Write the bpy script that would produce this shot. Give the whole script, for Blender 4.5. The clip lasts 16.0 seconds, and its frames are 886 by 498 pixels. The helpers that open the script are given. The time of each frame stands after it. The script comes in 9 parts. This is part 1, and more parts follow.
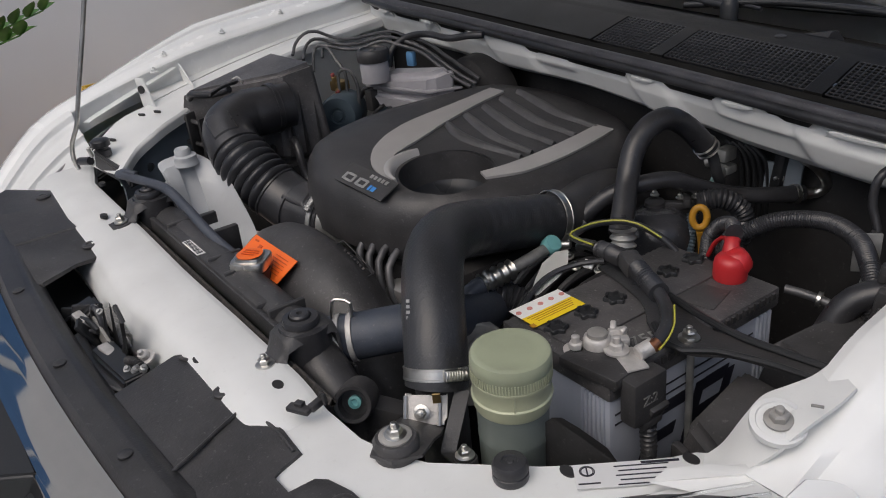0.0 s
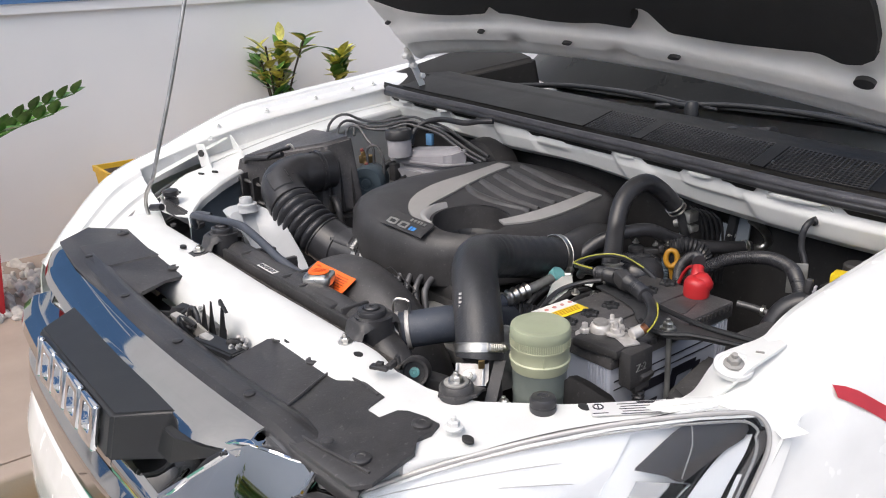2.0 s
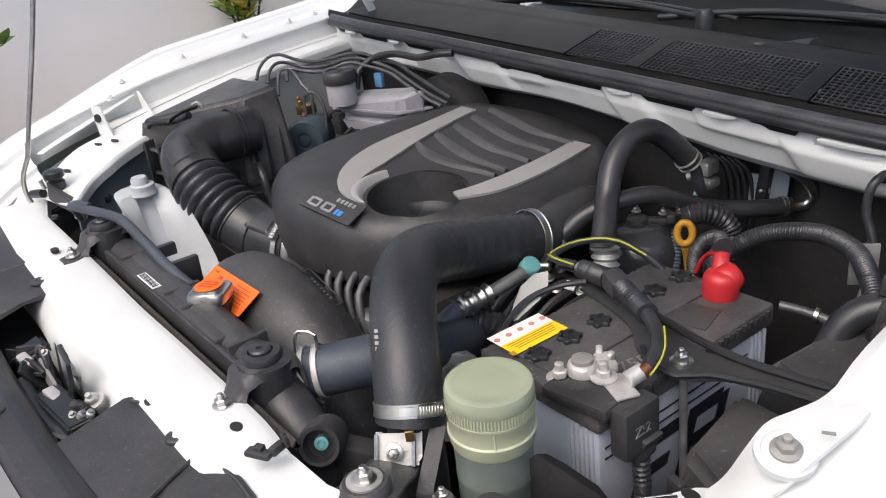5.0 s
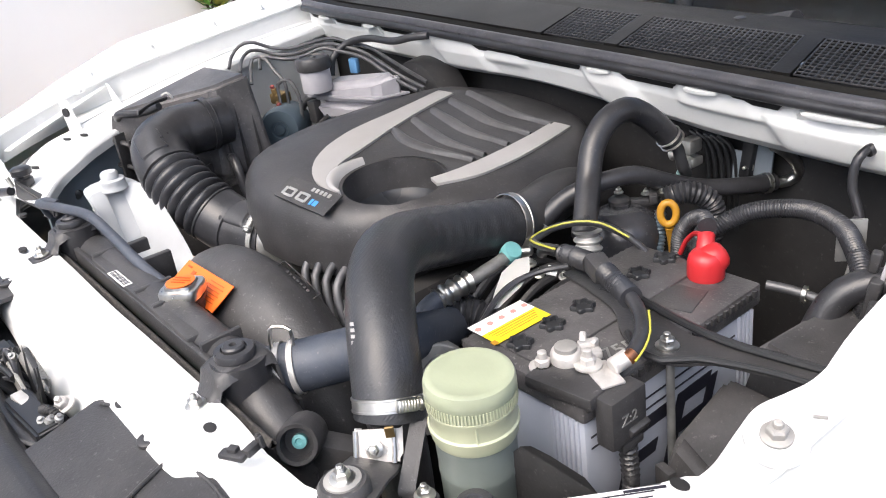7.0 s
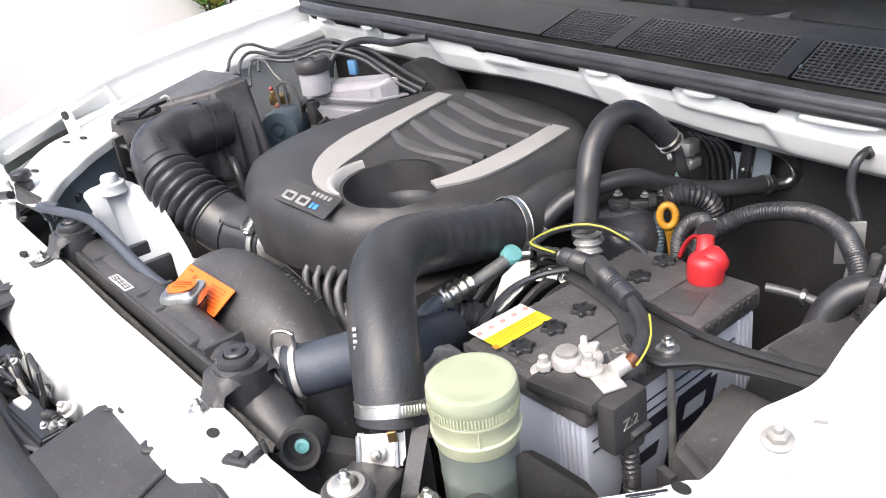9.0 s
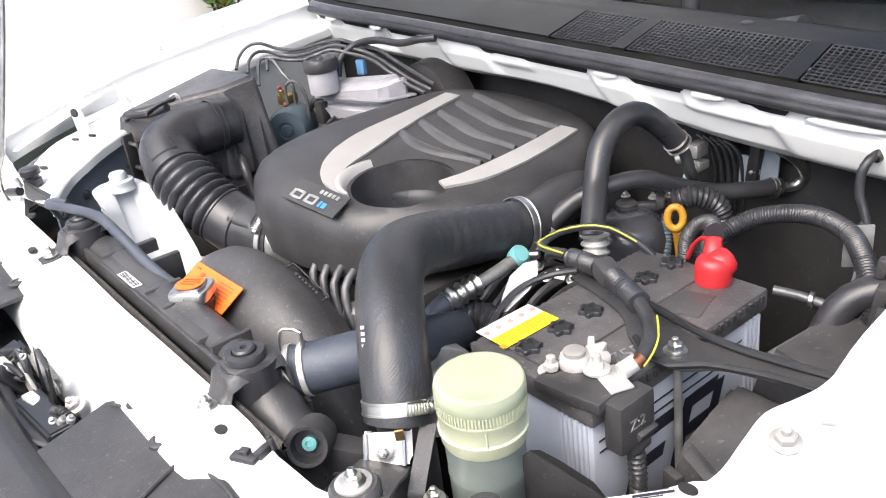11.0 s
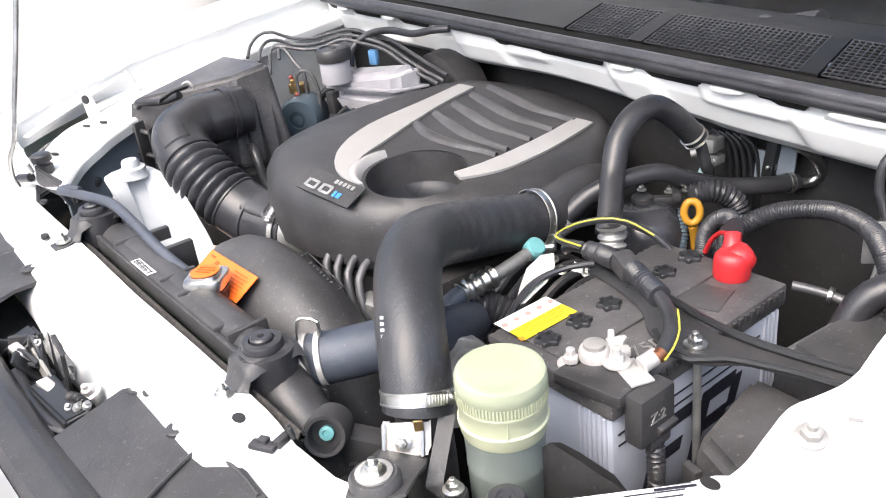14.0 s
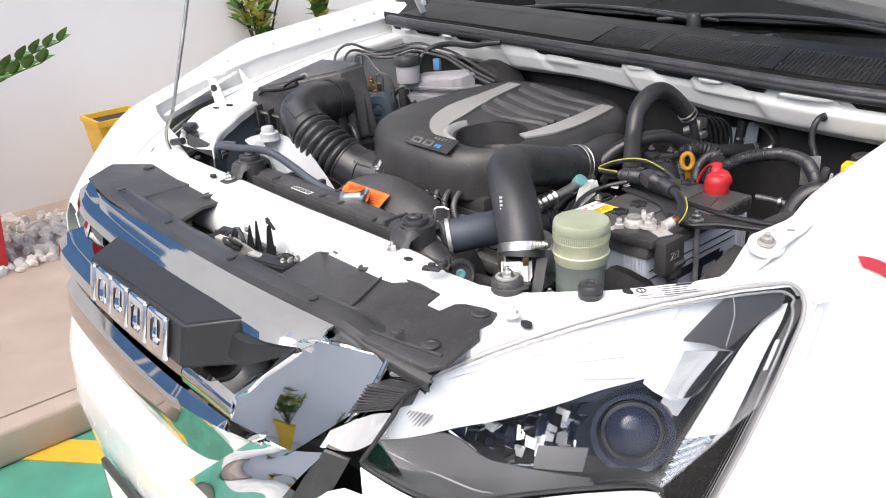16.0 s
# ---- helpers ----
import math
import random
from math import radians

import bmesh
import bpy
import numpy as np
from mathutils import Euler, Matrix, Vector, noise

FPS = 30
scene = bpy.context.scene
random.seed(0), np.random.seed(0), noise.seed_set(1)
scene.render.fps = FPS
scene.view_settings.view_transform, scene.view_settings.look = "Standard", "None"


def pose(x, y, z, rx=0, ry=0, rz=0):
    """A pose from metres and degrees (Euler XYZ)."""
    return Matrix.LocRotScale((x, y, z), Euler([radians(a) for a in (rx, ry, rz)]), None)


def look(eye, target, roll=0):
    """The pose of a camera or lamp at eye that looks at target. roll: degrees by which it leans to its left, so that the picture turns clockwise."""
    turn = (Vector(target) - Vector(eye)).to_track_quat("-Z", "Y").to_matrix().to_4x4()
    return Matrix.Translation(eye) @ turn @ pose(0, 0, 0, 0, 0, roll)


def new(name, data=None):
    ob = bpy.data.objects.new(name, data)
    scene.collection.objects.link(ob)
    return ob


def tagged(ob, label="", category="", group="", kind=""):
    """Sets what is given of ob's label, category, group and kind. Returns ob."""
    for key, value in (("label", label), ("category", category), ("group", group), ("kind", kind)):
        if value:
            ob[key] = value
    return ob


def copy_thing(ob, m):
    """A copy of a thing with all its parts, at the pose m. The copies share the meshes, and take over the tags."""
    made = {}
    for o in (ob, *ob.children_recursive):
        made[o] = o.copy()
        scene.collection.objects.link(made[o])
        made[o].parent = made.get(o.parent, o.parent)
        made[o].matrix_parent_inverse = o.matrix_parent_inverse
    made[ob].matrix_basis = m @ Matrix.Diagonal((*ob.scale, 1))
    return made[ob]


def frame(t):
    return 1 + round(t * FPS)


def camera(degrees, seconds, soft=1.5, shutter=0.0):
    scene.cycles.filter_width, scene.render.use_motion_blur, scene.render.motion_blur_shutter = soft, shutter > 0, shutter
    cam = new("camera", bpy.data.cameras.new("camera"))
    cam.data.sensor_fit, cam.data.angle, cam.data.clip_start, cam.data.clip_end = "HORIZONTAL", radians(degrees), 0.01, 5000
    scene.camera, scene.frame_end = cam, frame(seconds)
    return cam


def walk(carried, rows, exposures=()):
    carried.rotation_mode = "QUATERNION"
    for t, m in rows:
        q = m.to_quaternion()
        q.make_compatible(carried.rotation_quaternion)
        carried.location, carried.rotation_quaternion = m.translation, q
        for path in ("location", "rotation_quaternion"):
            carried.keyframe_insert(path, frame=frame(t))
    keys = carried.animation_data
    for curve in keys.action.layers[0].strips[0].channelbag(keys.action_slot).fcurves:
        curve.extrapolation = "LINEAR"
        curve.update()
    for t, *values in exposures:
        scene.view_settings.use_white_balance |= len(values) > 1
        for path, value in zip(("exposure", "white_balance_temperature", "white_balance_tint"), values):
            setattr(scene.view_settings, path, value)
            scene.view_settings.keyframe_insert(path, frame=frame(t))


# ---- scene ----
cam = camera(55.6, 16.0, soft=1.05)
PATH = [
    (0, (1.082, 0.039, 1.502), (-0.42, 1.023, 0.622), -5.9),
    (0.5, (1.08, 0.013, 1.498), (-0.459, 1.039, 0.738), -4.8),
    (1, (1.162, -0.066, 1.514), (-0.377, 1.001, 0.813), -3.6),
    (1.5, (1.256, -0.212, 1.507), (-0.277, 0.887, 0.843), -2.6),
    (2, (1.282, -0.258, 1.508), (-0.231, 0.88, 0.864), -2.2),
    (2.5, (1.269, -0.244, 1.506), (-0.233, 0.904, 0.852), -2.2),
    (3, (1.242, -0.201, 1.5), (-0.258, 0.928, 0.809), -3.5),
    (3.5, (1.139, -0.048, 1.487), (-0.358, 1.051, 0.745), -4.7),
    (4, (1.048, 0.062, 1.48), (-0.45, 1.126, 0.691), -5.6),
    (6.5, (1.029, 0.092, 1.451), (-0.448, 1.148, 0.613), -7.9),
    (7, (1.022, 0.103, 1.454), (-0.443, 1.162, 0.598), -8.1),
    (7.5, (1.027, 0.101, 1.453), (-0.432, 1.158, 0.586), -8.3),
    (8, (1.025, 0.101, 1.458), (-0.436, 1.159, 0.594), -8.4),
    (10.5, (1.018, 0.099, 1.464), (-0.441, 1.161, 0.602), -8.0),
    (11, (1.02, 0.096, 1.463), (-0.447, 1.15, 0.604), -7.9),
    (11.5, (1.024, 0.093, 1.461), (-0.447, 1.141, 0.602), -7.8),
    (12, (1.028, 0.09, 1.463), (-0.447, 1.136, 0.608), -7.7),
    (12.5, (1.028, 0.089, 1.467), (-0.45, 1.135, 0.617), -7.6),
    (13, (1.023, 0.091, 1.47), (-0.45, 1.139, 0.614), -7.4),
    (13.5, (1.011, 0.085, 1.464), (-0.456, 1.135, 0.599), -7.3),
    (14, (1.006, 0.082, 1.462), (-0.457, 1.129, 0.588), -7.2),
    (14.5, (1.01, 0.061, 1.464), (-0.454, 1.118, 0.605), -6.4),
    (15, (1.049, 0.002, 1.478), (-0.408, 1.09, 0.646), -5.4),
    (15.5, (1.164, -0.237, 1.479), (-0.287, 0.89, 0.688), -4.7),
    (16, (1.284, -0.392, 1.485), (-0.159, 0.758, 0.713), -4.5),
]
walk(cam, [(t, look(eye, target, roll)) for t, eye, target, roll in PATH],
     exposures=[(0, -0.42), (0.5, 0.28), (1.0, 0.48), (2.0, 0.46), (3.0, 0.40), (4.0, 0.24), (6.5, 1.10), (8.0, 1.37), (12.0, 1.62), (14.0, 1.62), (15.0, 1.42), (15.5, 1.30), (16.0, 0.93)])

# ---- world and light ----
SUN_ELEV, SUN_ROT = 55.0, 165.0
world = bpy.data.worlds.new("sky")
scene.world = world
world.use_nodes = True
wn, wl = world.node_tree.nodes, world.node_tree.links
sky = wn.new("ShaderNodeTexSky")
sky.sky_type, sky.sun_disc = "NISHITA", False
sky.sun_elevation, sky.sun_rotation = radians(SUN_ELEV), radians(SUN_ROT)
sky.air_density, sky.dust_density, sky.ozone_density = 0.9, 5.0, 0.9
wn["Background"].inputs["Strength"].default_value = 0.15
wl.new(sky.outputs[0], wn["Background"].inputs["Color"])
sun = new("sun", bpy.data.lights.new("sun", "SUN"))
sun.data.energy, sun.data.angle, sun.data.color = 1.3, radians(80), (0.945, 0.97, 1.0)
sun.matrix_world = look((0.75, -2.25, 5.3), (0, 0.6, 1.0))

# ---- materials ----
MATS = {}


def mat(name, color, rough=0.5, metal=0.0, vary=0.15, scale=18.0, bump=0.1, fine=350.0, weave=0.0, dust=0.0, dust_color=(0.30, 0.285, 0.28), coat=0.0, emit=0.0, random=0.0):
    """A surface with stains at one scale, grain and fine relief at another, and dust in cloudy patches."""
    m = bpy.data.materials.new(name)
    m.use_nodes = True
    n, l = m.node_tree.nodes, m.node_tree.links
    b = n["Principled BSDF"]
    tc = n.new("ShaderNodeTexCoord")
    big = n.new("ShaderNodeTexNoise")
    big.inputs["Scale"].default_value, big.inputs["Detail"].default_value = scale, 6
    small = n.new("ShaderNodeTexNoise")
    small.inputs["Scale"].default_value, small.inputs["Detail"].default_value = fine, 3
    for t in (big, small):
        l.new(tc.outputs["Object"], t.inputs["Vector"])
    ramp = n.new("ShaderNodeMapRange")
    ramp.inputs[1].default_value, ramp.inputs[2].default_value = 0.35, 0.7
    ramp.inputs[3].default_value, ramp.inputs[4].default_value = 1 - vary, 1 + vary
    l.new(big.outputs["Fac"], ramp.inputs[0])
    mul = n.new("ShaderNodeMix")
    mul.data_type, mul.blend_type = "RGBA", "MULTIPLY"
    mul.inputs[0].default_value = 1.0
    mul.inputs[6].default_value = (*color, 1)
    l.new(ramp.outputs[0], mul.inputs[7])
    out = mul.outputs[2]
    if random:
        oi = n.new("ShaderNodeObjectInfo")
        rr = n.new("ShaderNodeMapRange")
        rr.inputs[3].default_value, rr.inputs[4].default_value = 1 - random, 1 + random
        l.new(oi.outputs["Random"], rr.inputs[0])
        m2 = n.new("ShaderNodeMix")
        m2.data_type, m2.blend_type = "RGBA", "MULTIPLY"
        m2.inputs[0].default_value = 1.0
        l.new(out, m2.inputs[6]), l.new(rr.outputs[0], m2.inputs[7])
        out = m2.outputs[2]
    rough_out = None
    if dust:
        dn = n.new("ShaderNodeTexNoise")
        dn.inputs["Scale"].default_value, dn.inputs["Detail"].default_value, dn.inputs["Roughness"].default_value = scale * 0.6, 9, 0.7
        l.new(tc.outputs["Object"], dn.inputs["Vector"])
        dr = n.new("ShaderNodeMapRange")
        dr.inputs[1].default_value, dr.inputs[2].default_value = 0.4, 0.75
        dr.inputs[3].default_value, dr.inputs[4].default_value = dust * 0.25, dust
        l.new(dn.outputs["Fac"], dr.inputs[0])
        dm = n.new("ShaderNodeMix")
        dm.data_type = "RGBA"
        dm.inputs[7].default_value = (*dust_color, 1)
        l.new(dr.outputs[0], dm.inputs[0]), l.new(out, dm.inputs[6])
        out = dm.outputs[2]
    if dust:
        sn = n.new("ShaderNodeTexNoise")
        sn.inputs["Scale"].default_value, sn.inputs["Detail"].default_value, sn.inputs["Roughness"].default_value = scale * 9, 4, 0.75
        l.new(tc.outputs["Object"], sn.inputs["Vector"])
        sr = n.new("ShaderNodeMapRange")
        sr.inputs[1].default_value, sr.inputs[2].default_value = 0.60, 0.74
        sr.inputs[4].default_value = min(0.5, dust * 1.6)
        l.new(sn.outputs["Fac"], sr.inputs[0])
        sm = n.new("ShaderNodeMix")
        sm.data_type = "RGBA"
        sm.inputs[7].default_value = (*(min(1, c * 1.25) for c in dust_color), 1)
        l.new(sr.outputs[0], sm.inputs[0]), l.new(out, sm.inputs[6])
        out = sm.outputs[2]
    rm = n.new("ShaderNodeMapRange")
    rm.inputs[3].default_value, rm.inputs[4].default_value = max(0.02, rough - 0.12 * min(1, rough * 3)), min(1, rough + 0.12 * min(1, rough * 3))
    l.new(big.outputs["Fac"], rm.inputs[0]), l.new(rm.outputs[0], b.inputs["Roughness"])
    l.new(out, b.inputs["Base Color"])
    b.inputs["Metallic"].default_value = metal
    b.inputs["Coat Weight"].default_value, b.inputs["Coat Roughness"].default_value = coat, 0.04
    if bump:
        bp = n.new("ShaderNodeBump")
        bp.inputs["Strength"].default_value, bp.inputs["Distance"].default_value = bump, 0.001
        l.new(small.outputs["Fac"], bp.inputs["Height"]), l.new(bp.outputs[0], b.inputs["Normal"])
        if weave:
            ws = []
            for turn in (0.7, -0.7):
                mp = n.new("ShaderNodeMapping")
                mp.inputs["Rotation"].default_value = (0.4, turn, turn)
                wv = n.new("ShaderNodeTexWave")
                wv.inputs["Scale"].default_value, wv.inputs["Distortion"].default_value = weave, 1.5
                l.new(tc.outputs["Object"], mp.inputs[0]), l.new(mp.outputs[0], wv.inputs["Vector"])
                ws.append(wv)
            mx = n.new("ShaderNodeMath")
            mx.operation = "MULTIPLY"
            l.new(ws[0].outputs["Fac"], mx.inputs[0]), l.new(ws[1].outputs["Fac"], mx.inputs[1])
            b2_ = n.new("ShaderNodeBump")
            b2_.inputs["Strength"].default_value, b2_.inputs["Distance"].default_value = 0.16, 0.001
            l.new(mx.outputs[0], b2_.inputs["Height"]), l.new(bp.outputs[0], b2_.inputs["Normal"]), l.new(b2_.outputs[0], b.inputs["Normal"])
    MATS[name] = m
    return m


def clear(name, color, rough=0.02, ior=1.45):
    m = bpy.data.materials.new(name)
    m.use_nodes = True
    b = m.node_tree.nodes["Principled BSDF"]
    b.inputs["Base Color"].default_value = (*color, 1)
    b.inputs["Transmission Weight"].default_value, b.inputs["Roughness"].default_value, b.inputs["IOR"].default_value = 1.0, rough, ior
    return m


PAINT = mat("white_paint", (0.78, 0.79, 0.78), 0.25, vary=0.03, bump=0.0, coat=0.8)
PRIMER = mat("white_bay_paint", (0.72, 0.73, 0.72), 0.42, vary=0.06, scale=9, bump=0.05, dust=0.08)
PLASTIC = mat("black_plastic", (0.026, 0.026, 0.028), 0.42, vary=0.3, scale=22, bump=0.3, dust=0.12)
PLASTIC_D = mat("dusty_black_plastic", (0.024, 0.024, 0.026), 0.46, vary=0.4, scale=14, bump=0.4, dust=0.19)
RUBBER = mat("black_rubber", (0.019, 0.020, 0.024), 0.32, vary=0.35, scale=25, bump=0.2, fine=500, dust=0.1)
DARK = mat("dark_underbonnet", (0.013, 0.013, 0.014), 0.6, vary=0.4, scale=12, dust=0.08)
STEEL = mat("zinc_steel", (0.62, 0.61, 0.58), 0.32, metal=1.0, vary=0.15, scale=60, bump=0.15)
ALU = mat("cast_aluminium", (0.42, 0.42, 0.41), 0.55, metal=0.8, vary=0.25, scale=40, bump=0.4)
CHROME = mat("chrome", (0.86, 0.87, 0.88), 0.03, metal=1.0, vary=0.02, bump=0.0)
# plain chrome, its darker, warmer reflections put into the base colour
GRILLE_CHROME = mat("chrome_with_dark_reflections", (0.60, 0.585, 0.56), 0.04, metal=1.0, vary=0.04, bump=0.0)
SILVER = mat("silver_trim_plastic", (0.46, 0.45, 0.44), 0.4, metal=0.35, vary=0.06, bump=0.1, dust=0.1)
RED = mat("red_plastic", (0.50, 0.025, 0.03), 0.35, vary=0.08, bump=0.05)
ORANGE = mat("orange_sticker", (0.9, 0.16, 0.02), 0.45, vary=0.05, bump=0.0)
STKPRINT = mat("dark_orange_print", (0.55, 0.07, 0.01), 0.5, vary=0.05, bump=0.0)
DULLRED = mat("dull_red_cap", (0.26, 0.05, 0.05), 0.45, vary=0.1)
YELLOW = mat("yellow_sticker", (0.85, 0.62, 0.02), 0.4, vary=0.05, bump=0.0)
WHITE = mat("white_sticker", (0.8, 0.8, 0.78), 0.5, vary=0.04, bump=0.0)
BOTTLE = mat("washer_bottle_plastic", (0.46, 0.475, 0.49), 0.38, vary=0.10, scale=9, bump=0.1, dust=0.15)
RESGREEN = mat("yellowed_reservoir_plastic", (0.42, 0.44, 0.30), 0.35, vary=0.12, scale=12, bump=0.1, dust=0.08)
RESCAP = mat("pale_green_cap", (0.33, 0.365, 0.25), 0.35, vary=0.14, scale=14, bump=0.1, dust=0.12)
RESDARK = mat("fluid_filled_reservoir", (0.155, 0.178, 0.165), 0.3, vary=0.2, scale=12, bump=0.1)
BATT = mat("grey_blue_battery_case", (0.40, 0.43, 0.50), 0.4, vary=0.06, bump=0.1, dust=0.1)
PRINT = mat("black_print", (0.02, 0.02, 0.03), 0.5, vary=0.05, bump=0.0)
TEAL = mat("teal_cap_plastic", (0.14, 0.36, 0.37), 0.45, vary=0.1)
TEALP = mat("pale_teal_cap", (0.33, 0.50, 0.50), 0.45, vary=0.08)
AMBER = mat("ochre_plastic", (0.45, 0.22, 0.02), 0.4, vary=0.08)
WIREY = mat("yellow_wire", (0.42, 0.40, 0.06), 0.4, vary=0.05)
SEALMAT = mat("dusty_blue_black_seal", (0.045, 0.046, 0.056), 0.34, vary=0.35, scale=30, bump=0.2, dust=0.25)
WOVEN = mat("woven_black_hose", (0.022, 0.024, 0.028), 0.38, vary=0.3, scale=16, bump=0.25, weave=110.0, dust=0.10)
COWLMAT = mat("black_cowl_plastic", (0.013, 0.0125, 0.0115), 0.42, vary=0.3, scale=10, bump=0.3, dust=0.03)
COWLMAT.node_tree.nodes["Principled BSDF"].inputs["Specular IOR Level"].default_value = 0.15
FOAM = mat("speckled_foam", (0.05, 0.045, 0.04), 0.9, vary=0.5, scale=220, bump=0.8)
DUSTG = mat("dusty_grey_metal", (0.34, 0.33, 0.31), 0.55, metal=0.3, vary=0.2, scale=40, bump=0.4, dust=0.2)
AIRBOX = mat("glossy_black_box_plastic", (0.022, 0.022, 0.024), 0.34, vary=0.35, scale=16, bump=0.25, dust=0.13)
SCOOPMAT = mat("smooth_blue_black_plastic", (0.048, 0.053, 0.063), 0.30, vary=0.12, scale=10, bump=0.0, dust=0.05)
# dusty, worn rib plastic, lightened to carry the ribs' grey highlights
RIBMAT = mat("dusty_plastic_with_highlight", (0.055, 0.055, 0.058), 0.34, vary=0.3, scale=20, bump=0.2, dust=0.22)
LIDMAT = mat("scuffed_black_lid", (0.030, 0.030, 0.032), 0.42, vary=0.4, scale=20, bump=0.4, dust=0.36, dust_color=(0.36, 0.34, 0.34))
HOSEBLUE = mat("blue_black_hose", (0.035, 0.045, 0.065), 0.5, vary=0.25, scale=20, bump=0.3, dust=0.15)
SCREEN = mat("dusty_dark_windscreen", (0.008, 0.009, 0.009), 0.3, vary=0.3, scale=6, bump=0.1, dust=0.03)
SCREEN.node_tree.nodes["Principled BSDF"].inputs["Specular IOR Level"].default_value = 0.1
# bay paint with bluish shade put into its colour; mounting plates share it
APRON = mat("bay_paint_with_shade", (0.20, 0.24, 0.28), 0.5, vary=0.12, scale=8, bump=0.1, dust=0.15)
NAVY = mat("navy_black_gloss", (0.012, 0.020, 0.046), 0.08, vary=0.1, bump=0.0)
CANIST = mat("dark_blue_grey_canister", (0.020, 0.022, 0.028), 0.22, vary=0.3, scale=20, bump=0.1, dust=0.10)
GREYRES = mat("greyed_reservoir_plastic", (0.36, 0.355, 0.38), 0.45, vary=0.12, scale=20, bump=0.15, dust=0.15)
SATIN = mat("satin_black_plastic", (0.02, 0.021, 0.023), 0.42, vary=0.15, bump=0.15)
WHITEREF = mat("bright_reflector", (0.90, 0.91, 0.92), 0.25, metal=0.0, vary=0.03, bump=0.0)
BEZEL = mat("dark_grey_bezel", (0.14, 0.135, 0.135), 0.42, vary=0.1, bump=0.05)
HOODIN = mat("cream_white_paint", (0.80, 0.79, 0.76), 0.35, vary=0.04, bump=0.0, dust=0.03)
CLEARP = clear("clear_lens_plastic", (0.93, 0.95, 0.96), 0.08, 1.3)
GREENSGN = mat("green_sign", (0.02, 0.30, 0.16), 0.5, vary=0.06, bump=0.0)
INDIC = mat("brown_grey_indicator", (0.052, 0.046, 0.044), 0.35, vary=0.12, bump=0.05)
LENS = bpy.data.materials.new("headlight_lens")
LENS.use_nodes = True
ln, ll = LENS.node_tree.nodes, LENS.node_tree.links
ln.remove(ln["Principled BSDF"])
see, shine, fres, mixer = ln.new("ShaderNodeBsdfTransparent"), ln.new("ShaderNodeBsdfGlossy"), ln.new("ShaderNodeFresnel"), ln.new("ShaderNodeMixShader")
see.inputs[0].default_value, shine.inputs["Roughness"].default_value, fres.inputs[0].default_value = (0.96, 0.97, 0.98, 1), 0.03, 1.4
ll.new(fres.outputs[0], mixer.inputs[0]), ll.new(see.outputs[0], mixer.inputs[1]), ll.new(shine.outputs[0], mixer.inputs[2])
ll.new(mixer.outputs[0], ln["Material Output"].inputs[0])
INSUL = mat("black_insulation_felt", (0.012, 0.012, 0.012), 0.9, vary=0.3, scale=40, bump=0.6)
WALL = mat("white_wall_paint", (0.78, 0.775, 0.765), 0.7, vary=0.03, scale=1.5, bump=0.15, fine=120)
PAVE = mat("tan_pavement", (0.36, 0.29, 0.24), 0.8, vary=0.15, scale=3, bump=0.5, fine=180)
GREENP = mat("green_floor_paint", (0.05, 0.26, 0.18), 0.6, vary=0.2, scale=5, bump=0.3, fine=120, dust=0.15)
YELLOWP = mat("yellow_floor_paint", (0.62, 0.38, 0.03), 0.6, vary=0.12, scale=5, bump=0.3, fine=120)
CONC = mat("grey_concrete", (0.58, 0.565, 0.545), 0.85, vary=0.15, scale=2, bump=0.5, fine=120)
POTY = mat("yellow_planter", (0.70, 0.42, 0.03), 0.5, vary=0.08, bump=0.05)
REDSTK = mat("red_sticker", (0.74, 0.08, 0.11), 0.35, vary=0.04, bump=0.0)
LEAF = mat("green_leaf", (0.085, 0.20, 0.035), 0.35, vary=0.35, scale=20, bump=0.1)
LEAFY = mat("yellow_croton_leaf", (0.50, 0.47, 0.09), 0.4, vary=0.5, scale=25, bump=0.1)
PEBBLE = mat("white_pebble", (0.62, 0.58, 0.53), 0.7, vary=0.2, scale=30, bump=0.3)
SOIL = mat("soil", (0.05, 0.035, 0.025), 0.9, vary=0.3, scale=30, bump=0.6)
BRASS = mat("brass", (0.42, 0.30, 0.14), 0.45, metal=1.0, vary=0.15)
COPPER = mat("copper_cable", (0.5, 0.22, 0.12), 0.4, metal=1.0, vary=0.15)
BLUE = mat("blue_plastic", (0.05, 0.25, 0.65), 0.4, vary=0.05)
BLUEP = mat("pale_blue_plug", (0.12, 0.28, 0.50), 0.45, vary=0.08)
BLUEGLASS = mat("blue_glass", (0.09, 0.20, 0.40), 0.08, vary=0.1, scale=0.6, bump=0.0)
REDPOT = mat("red_planter", (0.45, 0.02, 0.03), 0.4, vary=0.08)
PAPER = mat("white_paper_tag", (0.8, 0.8, 0.78), 0.7, vary=0.04)
PLATE = mat("silver_data_sticker", (0.74, 0.74, 0.74), 0.4, metal=0.1, vary=0.05, bump=0.0)
BLUEGREY = mat("blue_grey_paint", (0.075, 0.105, 0.13), 0.45, vary=0.1)
PINK = mat("faded_red_print", (0.6, 0.25, 0.22), 0.5, vary=0.05, bump=0.0)
GREYPIPE = mat("dull_grey_pipe", (0.12, 0.12, 0.125), 0.45, metal=0.5, vary=0.2)
TERMINAL = mat("white_corroded_terminal", (0.55, 0.53, 0.51), 0.5, metal=0.45, vary=0.12, scale=70, bump=0.6)


